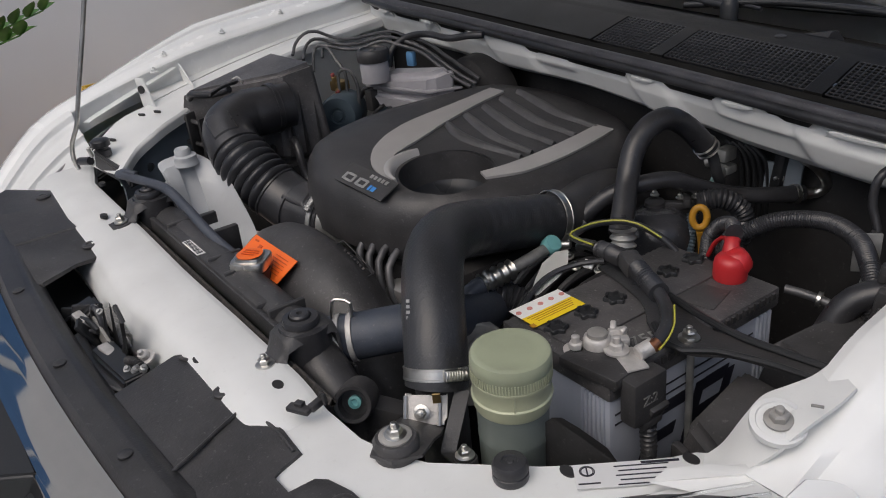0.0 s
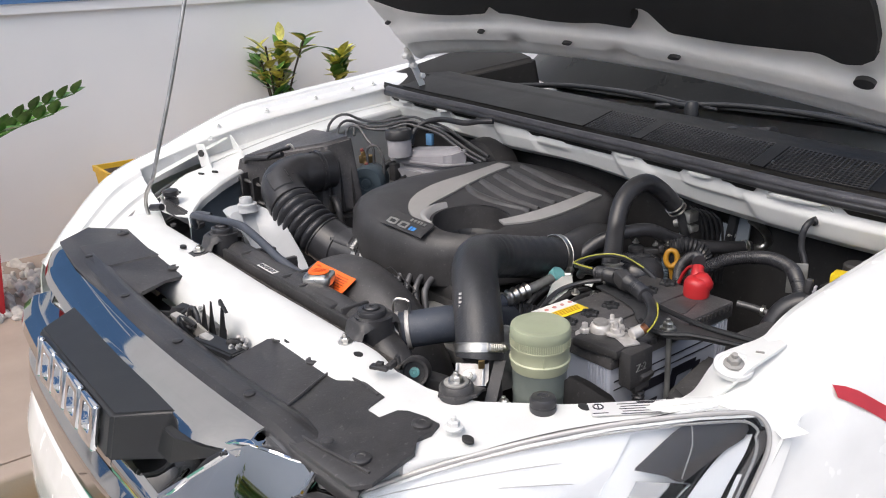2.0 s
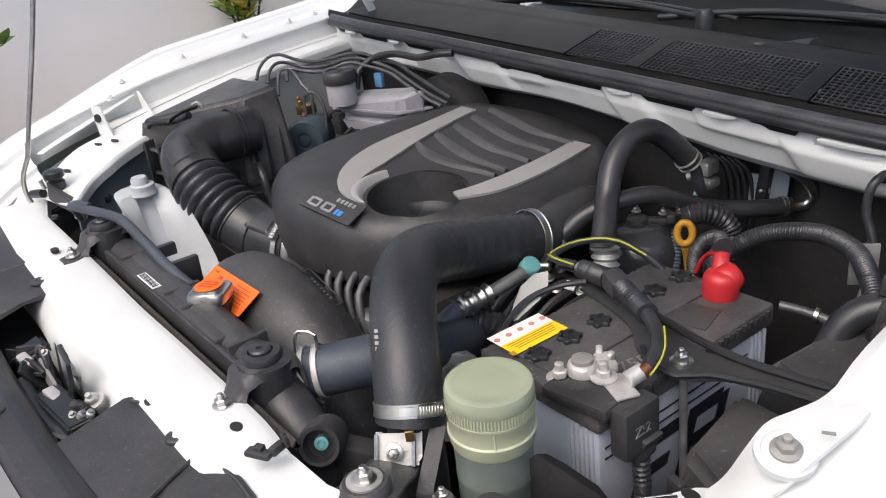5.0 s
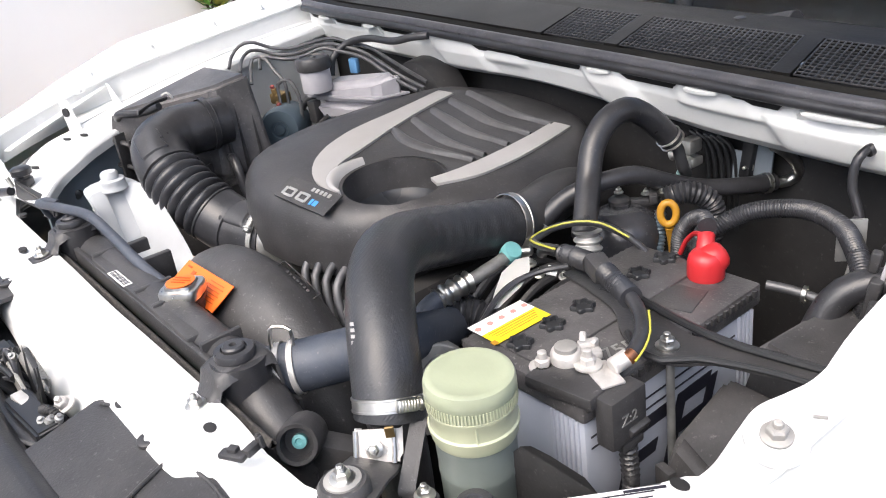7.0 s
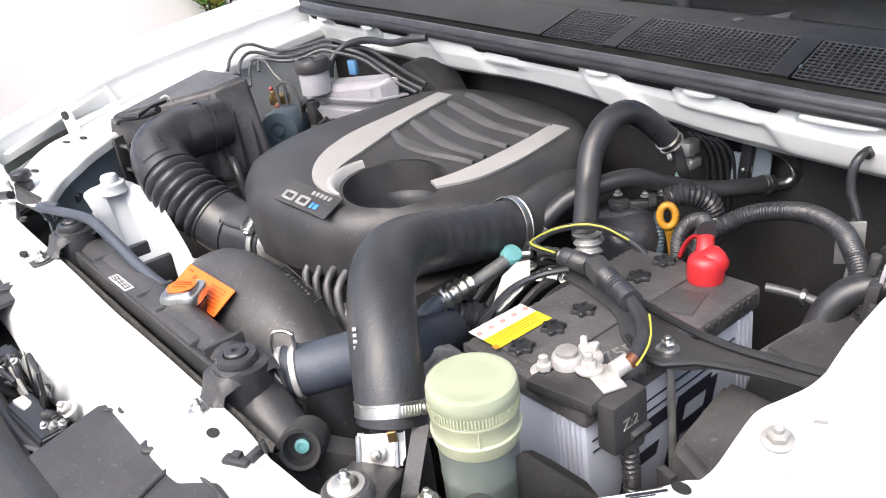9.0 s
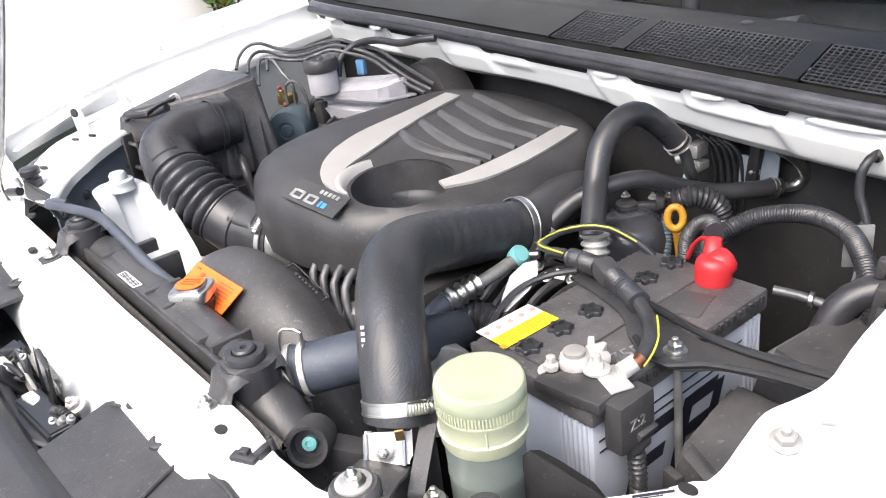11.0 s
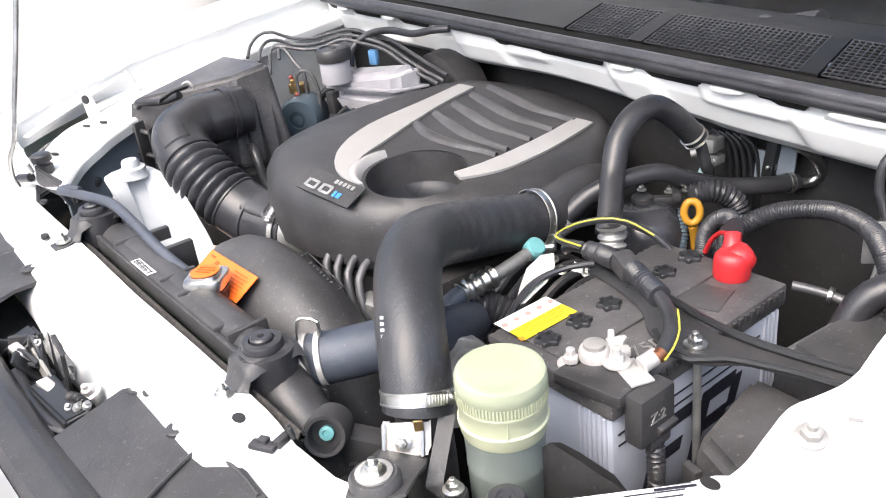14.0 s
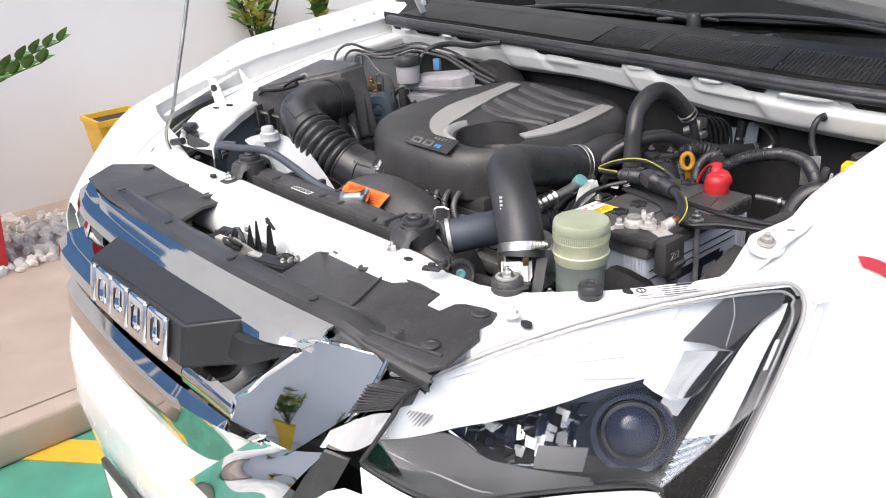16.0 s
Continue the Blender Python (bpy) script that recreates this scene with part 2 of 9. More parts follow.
# ---- building helpers ----
def part(name, bm, material, parent=None, label="", smooth=40):
    """Links a bmesh as one mesh object, under a thing or a part."""
    me = bpy.data.meshes.new(name)
    bmesh.ops.recalc_face_normals(bm, faces=bm.faces)
    bm.to_mesh(me)
    bm.free()
    for p in me.polygons:
        p.use_smooth = True
    me.set_sharp_from_angle(angle=radians(smooth))
    me.materials.append(material)
    ob = new(name, me)
    if parent is not None:
        ob.parent = parent
        ob.matrix_parent_inverse = parent.matrix_basis.inverted() if parent.parent is None else Matrix.Identity(4)
    if label:
        tagged(ob, label)
    return ob


def thing(name, base, label, category, group="", kind=""):
    """An empty at the base of a thing, which holds its parts."""
    ob = new(name)
    ob.empty_display_size = 0.05
    ob.matrix_basis = Matrix.Translation(base)
    return tagged(ob, label, category, group, kind)


def box(bm, c, s, turn=(0, 0, 0), bevel=0.004, seg=2):
    """A bevelled block with centre c and size s."""
    r = bmesh.ops.create_cube(bm, size=1)
    vs = r["verts"]
    bmesh.ops.transform(bm, matrix=pose(*c, *turn) @ Matrix.Diagonal((*s, 1)), verts=vs)
    if bevel:
        es = list({e for v in vs for e in v.link_edges})
        bmesh.ops.bevel(bm, geom=es, offset=min(bevel, min(s) * 0.45), segments=seg, affect="EDGES", profile=0.5)
    return bm


def aim(p0, p1):
    d = Vector(p1) - Vector(p0)
    return Matrix.Translation(p0) @ d.to_track_quat("Z", "Y").to_matrix().to_4x4(), d.length


def lathe(bm, profile, m=None, seg=24, cap=True):
    """Rings (radius, height) turned about z, placed by m."""
    m = m or Matrix.Identity(4)
    rings = []
    for r, z in profile:
        rings.append([bm.verts.new(m @ Vector((r * math.cos(2 * math.pi * i / seg), r * math.sin(2 * math.pi * i / seg), z))) for i in range(seg)])
    for a, b in zip(rings, rings[1:]):
        for i in range(seg):
            bm.faces.new((a[i], a[(i + 1) % seg], b[(i + 1) % seg], b[i]))
    if cap:
        bm.faces.new(rings[0][::-1])
        bm.faces.new(rings[-1])
    return bm


def cyl(bm, p0, p1, r0, r1=None, seg=20, lip=0.0015):
    m, h = aim(p0, p1)
    r1 = r0 if r1 is None else r1
    lip = min(lip, h * 0.3, r0 * 0.3, r1 * 0.3)
    return lathe(bm, [(r0 - lip, 0), (r0, lip), (r1, h - lip), (r1 - lip, h)], m, seg)


def smooth_line(pts, step=0.012):
    """A rounded line through the points (Catmull-Rom)."""
    p = [Vector(q) for q in pts]
    p = [2 * p[0] - p[1]] + p + [2 * p[-1] - p[-2]]
    out = []
    for i in range(1, len(p) - 2):
        n = max(2, int((p[i + 1] - p[i]).length / step))
        for k in range(n):
            t = k / n
            a, b, c, d = p[i - 1], p[i], p[i + 1], p[i + 2]
            out.append(0.5 * (2 * b + (c - a) * t + (2 * a - 5 * b + 4 * c - d) * t * t + (3 * b - a - 3 * c + d) * t**3))
    out.append(p[-2])
    return out


def tube(bm, pts, r, seg=14, step=0.012, raw=False):
    """A pipe along the points; r is a radius or a function of the way (0 to 1) and the length so far."""
    line = [Vector(q) for q in pts] if raw else smooth_line(pts, step)
    total = sum((b - a).length for a, b in zip(line, line[1:]))
    normal, far, rings = None, 0.0, []
    for i, q in enumerate(line):
        d = (line[min(i + 1, len(line) - 1)] - line[max(i - 1, 0)]).normalized()
        if normal is None:
            normal = d.orthogonal().normalized()
        normal = (normal - d * normal.dot(d)).normalized()
        side = d.cross(normal)
        if i:
            far += (q - line[i - 1]).length
        rr = r(far / total, far) if callable(r) else r
        rings.append([bm.verts.new(q + rr * (math.cos(2 * math.pi * k / seg) * normal + math.sin(2 * math.pi * k / seg) * side)) for k in range(seg)])
    for a, b in zip(rings, rings[1:]):
        for k in range(seg):
            bm.faces.new((a[k], a[(k + 1) % seg], b[(k + 1) % seg], b[k]))
    bm.faces.new(rings[0][::-1])
    bm.faces.new(rings[-1])
    return bm


def ribbed(r, depth, pitch, a=0.0, b=1.0):
    """A radius function for convoluted hose between the ways a and b."""
    return lambda w, far: r + (depth * math.cos(2 * math.pi * far / pitch) if a <= w <= b else 0)


def plate(bm, pts, z, thick, bevel=0.003, height=None):
    """A flat plate with the outline pts (x, y), its top at z or at height(x, y)."""
    n = len(pts)
    top = [bm.verts.new((x, y, (height(x, y) if height else z))) for x, y in pts]
    low = [bm.verts.new((x, y, (height(x, y) if height else z) - thick)) for x, y in pts]
    f = bm.faces.new(top)
    g = bm.faces.new(low[::-1])
    for i in range(n):
        bm.faces.new((top[i], low[i], low[(i + 1) % n], top[(i + 1) % n]))
    if bevel:
        bmesh.ops.bevel(bm, geom=list(f.edges), offset=bevel, segments=2, affect="EDGES", profile=0.5)
    return bm


def sheet(bm, f, nu, nv, thick=0.0):
    """A curved sheet: f(u, v) for u and v from 0 to 1, with a thickness along its normals."""
    g = [[bm.verts.new(f(i / nu, j / nv)) for j in range(nv + 1)] for i in range(nu + 1)]
    fs = [bm.faces.new((g[i][j], g[i + 1][j], g[i + 1][j + 1], g[i][j + 1])) for i in range(nu) for j in range(nv)]
    if thick:
        bmesh.ops.recalc_face_normals(bm, faces=fs)
        bmesh.ops.solidify(bm, geom=fs, thickness=thick)
    return bm


def spline(xs, ys):
    """A smooth function through the points (monotone x)."""
    def f(x):
        if x <= xs[0]:
            return ys[0] + (ys[1] - ys[0]) / (xs[1] - xs[0]) * (x - xs[0])
        if x >= xs[-1]:
            return ys[-1] + (ys[-1] - ys[-2]) / (xs[-1] - xs[-2]) * (x - xs[-1])
        i = max(k for k in range(len(xs)) if xs[k] <= x)
        i = min(i, len(xs) - 2)
        t = (x - xs[i]) / (xs[i + 1] - xs[i])
        def slope(k):
            if k == 0:
                return (ys[1] - ys[0]) / (xs[1] - xs[0])
            if k == len(xs) - 1:
                return (ys[-1] - ys[-2]) / (xs[-1] - xs[-2])
            return (ys[k + 1] - ys[k - 1]) / (xs[k + 1] - xs[k - 1])
        h = xs[i + 1] - xs[i]
        return (2 * t**3 - 3 * t**2 + 1) * ys[i] + (t**3 - 2 * t**2 + t) * h * slope(i) + (3 * t**2 - 2 * t**3) * ys[i + 1] + (t**3 - t**2) * h * slope(i + 1)
    return f


def bolt(name, p, up, r, parent, material=None, label=""):
    """A hexagon head on a flange, pointing along up."""
    bm = bmesh.new()
    m, _ = aim(p, Vector(p) + Vector(up))
    lathe(bm, [(r * 1.5, 0), (r * 1.5, r * 0.25), (r * 1.05, r * 0.4)], m, 20)
    lathe(bm, [(r, r * 0.3), (r, r * 1.1), (r * 0.8, r * 1.3)], m, 6)
    lathe(bm, [(r * 0.45, r * 1.2), (r * 0.45, r * 1.9), (r * 0.3, r * 2.0)], m, 10)
    return part(name, bm, material or STEEL, parent, label, 30)


def carve(ob, bm):
    """Cuts the closed shape bm out of ob's mesh."""
    me = bpy.data.meshes.new("cut")
    bmesh.ops.recalc_face_normals(bm, faces=bm.faces)
    bm.to_mesh(me)
    bm.free()
    cut = new("cut", me)
    mod = ob.modifiers.new("cut", "BOOLEAN")
    mod.object, mod.operation, mod.solver = cut, "DIFFERENCE", "EXACT"
    dg = bpy.context.evaluated_depsgraph_get()
    dg.update()
    done = bpy.data.meshes.new_from_object(ob.evaluated_get(dg))
    ob.modifiers.remove(mod)
    ob.data = done
    bpy.data.objects.remove(cut)
    bpy.data.meshes.remove(me)
    for p in done.polygons:
        p.use_smooth = True
    done.set_sharp_from_angle(angle=radians(35))
    return ob


def ring_line(pts, n=64):
    """A smooth closed outline through the points, resampled to n places."""
    p = [Vector((*q, 0)) for q in pts]
    k, out = len(p), []
    for i in range(n):
        f = i * k / n
        j, t = int(f), f - int(f)
        a, b, c, d = p[j - 1], p[j % k], p[(j + 1) % k], p[(j + 2) % k]
        out.append(0.5 * (2 * b + (c - a) * t + (2 * a - 5 * b + 4 * c - d) * t * t + (3 * b - a - 3 * c + d) * t**3))
    return out


def loft(bm, rings, cap=True):
    vs = [[bm.verts.new(q) for q in r] for r in rings]
    n = len(vs[0])
    for a, b in zip(vs, vs[1:]):
        for i in range(n):
            bm.faces.new((a[i], a[(i + 1) % n], b[(i + 1) % n], b[i]))
    if cap:
        bm.faces.new(vs[0][::-1])
        bm.faces.new(vs[-1])
    return bm


def strip(bm, line, widths, thick=0.003, height=None):
    """A flat strap along a line, lying on height(x, y) where given."""
    pts = smooth_line(line, 0.008)
    n = len(pts)
    rows = []
    for i, q in enumerate(pts):
        d = (pts[min(i + 1, n - 1)] - pts[max(i - 1, 0)])
        side = Vector((-d.y, d.x, 0)).normalized()
        f = i / (n - 1) * (len(widths) - 1)
        j = min(int(f), len(widths) - 2)
        w = widths[j] + (widths[j + 1] - widths[j]) * (f - j)
        row = []
        for k in range(5):
            p = q + side * w * (k / 4 - 0.5)
            if height:
                p.z = height(p.x, p.y)
            row.append(bm.verts.new(p + Vector((0, 0, 0 if k in (0, 4) else thick * 0.0))))
        rows.append(row)
    fs = [bm.faces.new((rows[i][k], rows[i + 1][k], rows[i + 1][k + 1], rows[i][k + 1])) for i in range(n - 1) for k in range(4)]
    bmesh.ops.recalc_face_normals(bm, faces=fs)
    bmesh.ops.solidify(bm, geom=fs, thickness=thick)
    return bm


def words(name, text, size, m, material, parent, label="", thick=0.0004):
    """Raised lettering in the built-in font."""
    cu = bpy.data.curves.new(name, "FONT")
    cu.body, cu.size, cu.extrude, cu.align_x, cu.align_y = text, size, thick, "CENTER", "CENTER"
    tmp = new(name, cu)
    dg = bpy.context.evaluated_depsgraph_get()
    dg.update()
    me = bpy.data.meshes.new_from_object(tmp.evaluated_get(dg))
    bpy.data.objects.remove(tmp)
    bm = bmesh.new()
    bm.from_mesh(me)
    bmesh.ops.transform(bm, matrix=m, verts=bm.verts)
    return part(name, bm, material, parent, label)


def frame_on(c, right, up):
    """A pose at c whose x is right and whose y is up along a surface."""
    r = Vector(right).normalized()
    u = Vector(up)
    u = (u - r * u.dot(r)).normalized()
    n = r.cross(u)
    return Matrix(((r.x, u.x, n.x, c[0]), (r.y, u.y, n.y, c[1]), (r.z, u.z, n.z, c[2]), (0, 0, 0, 1)))


def bars(name, m, rects, material, parent, label="", thick=0.0006):
    """Flat printed bars (x, y, width, height) on the surface m."""
    bm = bmesh.new()
    for x, y, w, h in rects:
        r = bmesh.ops.create_cube(bm, size=1)
        bmesh.ops.transform(bm, matrix=m @ Matrix.Translation((x, y, thick / 2)) @ Matrix.Diagonal((w, h, thick, 1)), verts=r["verts"])
    return part(name, bm, material, parent, label)


def clamp_band(name, c, axis, r, w, parent, material=None, label="", screw=None):
    """A hose clamp round c, with a slotted band, a worm housing and a hexagon screw where screw points."""
    bm = bmesh.new()
    c, a = Vector(c), Vector(axis).normalized()
    m, _ = aim(c - a * w / 2, c + a * w / 2)
    lathe(bm, [(r, 0), (r + 0.0016, 0.0004), (r + 0.0016, w * 0.16), (r + 0.001, w * 0.2), (r + 0.001, w * 0.8), (r + 0.0016, w * 0.84), (r + 0.0016, w - 0.0004), (r, w)], m, 40, cap=False)
    band = part(name, bm, material or STEEL, parent, label)
    if screw is not None:
        s = Vector(screw).normalized()
        s = (s - a * s.dot(a)).normalized()
        t = a.cross(s)
        fr = Matrix(((t.x, a.x, s.x, 0), (t.y, a.y, s.y, 0), (t.z, a.z, s.z, 0), (0, 0, 0, 1)))
        bm = bmesh.new()
        box(bm, (0, 0, 0.0045), (0.022, w * 0.92, 0.0085), bevel=0.0025)
        for k in range(7):
            box(bm, (-0.009 + 0.003 * k, 0, 0.0088), (0.0012, w * 0.7, 0.0016), bevel=0.0004, seg=1)
        lathe(bm, [(0.0045, 0), (0.0045, 0.003), (0.0072, 0.003), (0.0072, 0.005), (0.0056, 0.0055)], pose(0.010, 0, 0.0048, 0, 90, 0), 16)
        lathe(bm, [(0.0055, 0.0054), (0.0055, 0.0095), (0.0045, 0.0102)], pose(0.010, 0, 0.0048, 0, 90, 0), 6)
        bmesh.ops.transform(bm, matrix=Matrix.Translation(c + s * r) @ fr, verts=bm.verts)
        part("worm_housing", bm, material or STEEL, parent, "steel worm housing with a hexagon screw")
    return band


# ---- setting ----
def slab(name, pts, z, thick, material, label, category="ground"):
    bm = bmesh.new()
    plate(bm, pts, z, thick, bevel=0)
    return tagged(part(name, bm, material), label, category, kind="structure")


slab("ground", [(-60, -60), (60, -60), (60, 60), (-60, 60)], -0.008, 0.1, CONC, "grey concrete ground running out round the parking bay")
slab("parking_floor", [(-1.27, -1.8), (0.4, -1.8), (0.4, 4.0), (-1.27, 4.0)], 0.0, 0.006, GREENP, "green painted parking floor under the car", "floor")
for k in range(6):
    y0 = -1.35 + 0.62 * k
    slab("floor_stripe", [(-1.25, y0), (-0.45, y0 + 0.66), (-0.45, y0 + 0.80), (-1.25, y0 + 0.14)], 0.004, 0.003, YELLOWP, "yellow painted stripe on the green parking floor", "floor marking")
slab("pavement", [(-3.4, -6.0), (-1.31, -6.0), (-1.31, 6.0), (-3.4, 6.0)], 0.12, 0.11, PAVE, "tan washed concrete pavement beside the wall", "pavement")
bm = bmesh.new()
box(bm, (-1.265, 0.0, 0.06), (0.09, 12.0, 0.122), bevel=0.018, seg=3)
tagged(part("kerb", bm, PAVE), "rounded tan concrete kerb along the parking bay", "kerb", kind="structure")
# real wall; its unseen upper height is added to block sky from -x
bm = bmesh.new()
box(bm, (-3.48, 0.0, 3.4), (0.16, 14.0, 6.8), bevel=0)
tagged(part("wall_west", bm, WALL), "white painted wall beside the parking bay, with unseen height added against the sky", "wall", kind="structure")
win = tagged(part("window_1", box(bmesh.new(), (-3.395, -0.80, 2.02), (0.03, 6.9, 1.35), bevel=0), WALL), "long window band with blue glass in white frames", "window", kind="structure")
for k in range(6):
    part("pane", box(bmesh.new(), (-3.378, -3.65 + 1.14 * k, 2.03), (0.012, 1.09, 1.27), bevel=0), BLUEGLASS, win, "dark blue window pane")
for k in range(4):
    part("window_bar", box(bmesh.new(), (-3.368, -3.1 + 1.14 * k, 2.03), (0.02, 0.03, 1.32), (24 if k % 2 else -24, 0, 0), bevel=0), WALL, win, "white window bar")
# unseen wall, added to hold back low light from the +x side
bm = bmesh.new()
box(bm, (5.6, 0.5, 1.1), (0.2, 12.0, 2.2), bevel=0)
tagged(part("wall_east", bm, WALL), "unseen plain white wall added to block low light from the east", "wall", kind="structure")
# wall with a sign across the yard
bm = bmesh.new()
box(bm, (1.0, -5.5, 1.7), (16.0, 0.2, 3.4), bevel=0)
tagged(part("wall_south", bm, WALL), "plain white wall across the yard", "wall", kind="structure")
sign = tagged(part("wall_sign", box(bmesh.new(), (1.05, -5.385, 0.80), (0.80, 0.03, 0.28), bevel=0.004), GREENSGN), "small green sign with pale bars on the white wall", "sign")
bars("sign_bars", frame_on((1.05, -5.368, 0.80), (-1, 0, 0), (0, 0, 1)), [(-0.20, 0.02, 0.14, 0.06), (0.02, 0.02, 0.14, 0.06), (0.22, 0.02, 0.12, 0.06)], WHITE, sign, "pale bars of writing")


def hexa(pts, bevel=0.008):
    """A block from its four lower and four upper corners, bevelled."""
    b = bmesh.new()
    v = [b.verts.new(p) for p in pts]
    for q in ((3, 2, 1, 0), (4, 5, 6, 7), (0, 1, 5, 4), (1, 2, 6, 5), (2, 3, 7, 6), (3, 0, 4, 7)):
        b.faces.new([v[i] for i in q])
    bmesh.ops.bevel(b, geom=b.edges[:], offset=bevel, segments=3, affect="EDGES")
    return b


# ---- the car's body ----
car = thing("car", (0, 1.5, 0), "white pickup car with its bonnet propped open", "car")


def front(x):
    """The front of the car in plan."""
    return 0.10 * x * x + 0.8 * max(0, abs(x) - 0.42) ** 2


def soft(t, a, b, e=0.008):
    """1 between a and b, with soft ends."""
    return 1 / (1 + math.exp(-(t - a) / e * 2.5)) / (1 + math.exp((t - b) / e * 2.5))


# upper radiator support, pressed white steel
bm = bmesh.new()
SEC = [(0.326, 0.965), (0.324, 0.981), (0.316, 0.984), (0.27, 0.982), (0.245, 0.972), (0.228, 0.945), (0.222, 0.925), (0.222, 0.915), (0.232, 0.90)]


def support(u, v):
    x = -0.62 + u * 1.04
    k = v * (len(SEC) - 1)
    i = min(int(k), len(SEC) - 2)
    t = k - i
    y, z = (SEC[i][j] * (1 - t) + SEC[i + 1][j] * t for j in (0, 1))
    wave = 0.012 * math.exp(-((x + 0.02) / 0.12) ** 2)
    return (x, y - wave * (0.345 - y) * 8 + 0.25 * max(0, -x - 0.5) ** 1.0 * (y > 0.3), z + 0.010 * (-x) * 0.9 * (x < 0) - 0.019 * soft(x, 0.375, 9, 0.03) * (z > 0.95))


sheet(bm, support, 52, 24, 0.003)
support_ob = part("radiator_support", bm, PRIMER, car, "white painted pressed steel crossmember")
bm = bmesh.new()
sheet(bm, lambda u, v: (-0.33 + 0.72 * u, 0.3275 + 0.010 * v, 0.970 + 0.006 * math.sin(math.pi * v) - 0.009 * (-0.33 + 0.72 * u) * (u < 0.45)), 30, 5, 0.008)
part("foam_strip", bm, FOAM, car, "speckled brown foam strip behind the crossmember")
# corner panel beside the near headlight
bm = bmesh.new()
plate(bm, [(0.40, 0.323), (0.46, 0.325), (0.506, 0.333), (0.535, 0.355), (0.56, 0.380), (0.61, 0.430), (0.652, 0.474), (0.672, 0.505), (0.680, 0.533), (0.690, 0.553), (0.704, 0.566), (0.75, 0.57), (0.77, 0.55), (0.742, 0.50),
           (0.70, 0.44), (0.66, 0.36), (0.61, 0.27), (0.58, 0.20), (0.52, 0.20), (0.45, 0.225), (0.40, 0.235), (0.36, 0.25), (0.36, 0.320)], 0.978, 0.02, 0.005,
      height=lambda x, y: 0.969 - 0.09 * max(0, 0.28 - y) - 0.25 * max(0, x - 0.585) * (y < 0.40))
corner = part("corner_panel", bm, PRIMER, car, "white painted steel corner panel with holes")
bm = bmesh.new()
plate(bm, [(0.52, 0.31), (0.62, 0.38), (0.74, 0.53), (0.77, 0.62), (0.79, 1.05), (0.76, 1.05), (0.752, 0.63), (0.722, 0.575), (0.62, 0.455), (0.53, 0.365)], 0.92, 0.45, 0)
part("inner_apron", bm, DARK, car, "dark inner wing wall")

# near fender
NR = spline([0.2, 0.5, 0.63, 0.83, 1.1, 1.6], [0.99, 1.042, 1.062, 1.086, 1.115, 1.15])


EDGE_X, EDGE_Y = 0.813, 0.402


def near_fender(u, v):
    v2 = v * 8
    prof = [(-0.046, -0.034), (-0.040, -0.006), (-0.028, 0.0), (0.03, -0.004), (0.07, -0.04), (0.10, -0.10), (0.118, -0.20), (0.128, -0.33), (0.12, -0.55)]
    i = min(int(v2), 7)
    t = v2 - i
    dx, dz = (prof[i][j] * (1 - t) + prof[i + 1][j] * t for j in (0, 1))
    z0 = 1.043 + dz
    k = min(1, max(0, (1.004 - z0) / 0.277))
    y0 = 0.547 - 0.016 * (z0 > 1.010) * (dx < 0.015) - k * (0.543 - EDGE_Y)
    y = y0 + u * u * (1.7 - y0)
    x = 0.787 + 0.02 * (y - 0.5) + dx * (1 - 1.5 * max(0, 0.75 - y))
    near = max(0, 1 - (y - y0) / 0.12) ** 2 * (z0 < 1.01)
    z = NR(y) + dz
    top = max(0, 1 - (y - y0) / 0.16) ** 1.5
    z -= max(0, z - 0.996) * top
    return (x + (0.850 + (EDGE_X - 0.848) * k - x) * near, y, z)


bm = bmesh.new()
sheet(bm, near_fender, 40, 48, -0.003)
part("fender", bm, PAINT, car, "glossy white front wing, with a red sticker")
# far fender with gutter and apron rail
FR = spline([0.10, 0.165, 0.313, 0.61, 0.85, 1.06, 1.3], [0.90, 0.955, 1.055, 1.135, 1.165, 1.185, 1.21])


def far_fender(u, v):
    y = 0.10 + u * 1.25
    f = min(1, max(0, (y - 0.44) / 0.26))
    prof = [(dx - 0.065 * f, dz + 0.018 * f) for dx, dz in ((-0.13, -0.5), (-0.12, -0.25), (-0.10, -0.10), (-0.07, -0.045), (-0.02, -0.003), (0.0, 0.0))]
    prof += [(0.004 - 0.054 * f, 0.014 * f - 0.001), (0.007 - 0.053 * f, 0.009 * f - 0.002), (0.010 - 0.014 * f, 0.004 * f - 0.003), (0.014, -0.005), (0.026, -0.014), (0.029, -0.018), (0.0285, -0.022), (0.022, -0.024), (0.026, -0.07)]
    k = v * (len(prof) - 1)
    i = min(int(k), len(prof) - 2)
    t = k - i
    dx, dz = (prof[i][j] * (1 - t) + prof[i + 1][j] * t for j in (0, 1))
    x0 = -0.80 + 0.9 * max(0, 0.35 - y) ** 1.5
    return (x0 + dx, y, FR(y) + dz)


bm = bmesh.new()
sheet(bm, far_fender, 40, 70, 0.003)
part("fender", bm, PAINT, car, "glossy white front wing beside the wall")


RA = spline([0.33, 0.382, 0.433, 0.50, 0.60, 0.75, 1.1], [-0.570, -0.646, -0.682, -0.692, -0.725, -0.745, -0.745])
RB_ = spline([0.36, 0.42, 0.454, 0.49, 0.60, 0.75, 0.92, 1.1], [-0.455, -0.528, -0.540, -0.558, -0.615, -0.665, -0.69, -0.70])
RZ = spline([0.33, 0.39, 0.45, 0.50, 0.60, 0.75, 0.92, 1.1], [1.003, 1.022, 1.043, 1.052, 1.066, 1.090, 1.113, 1.128])


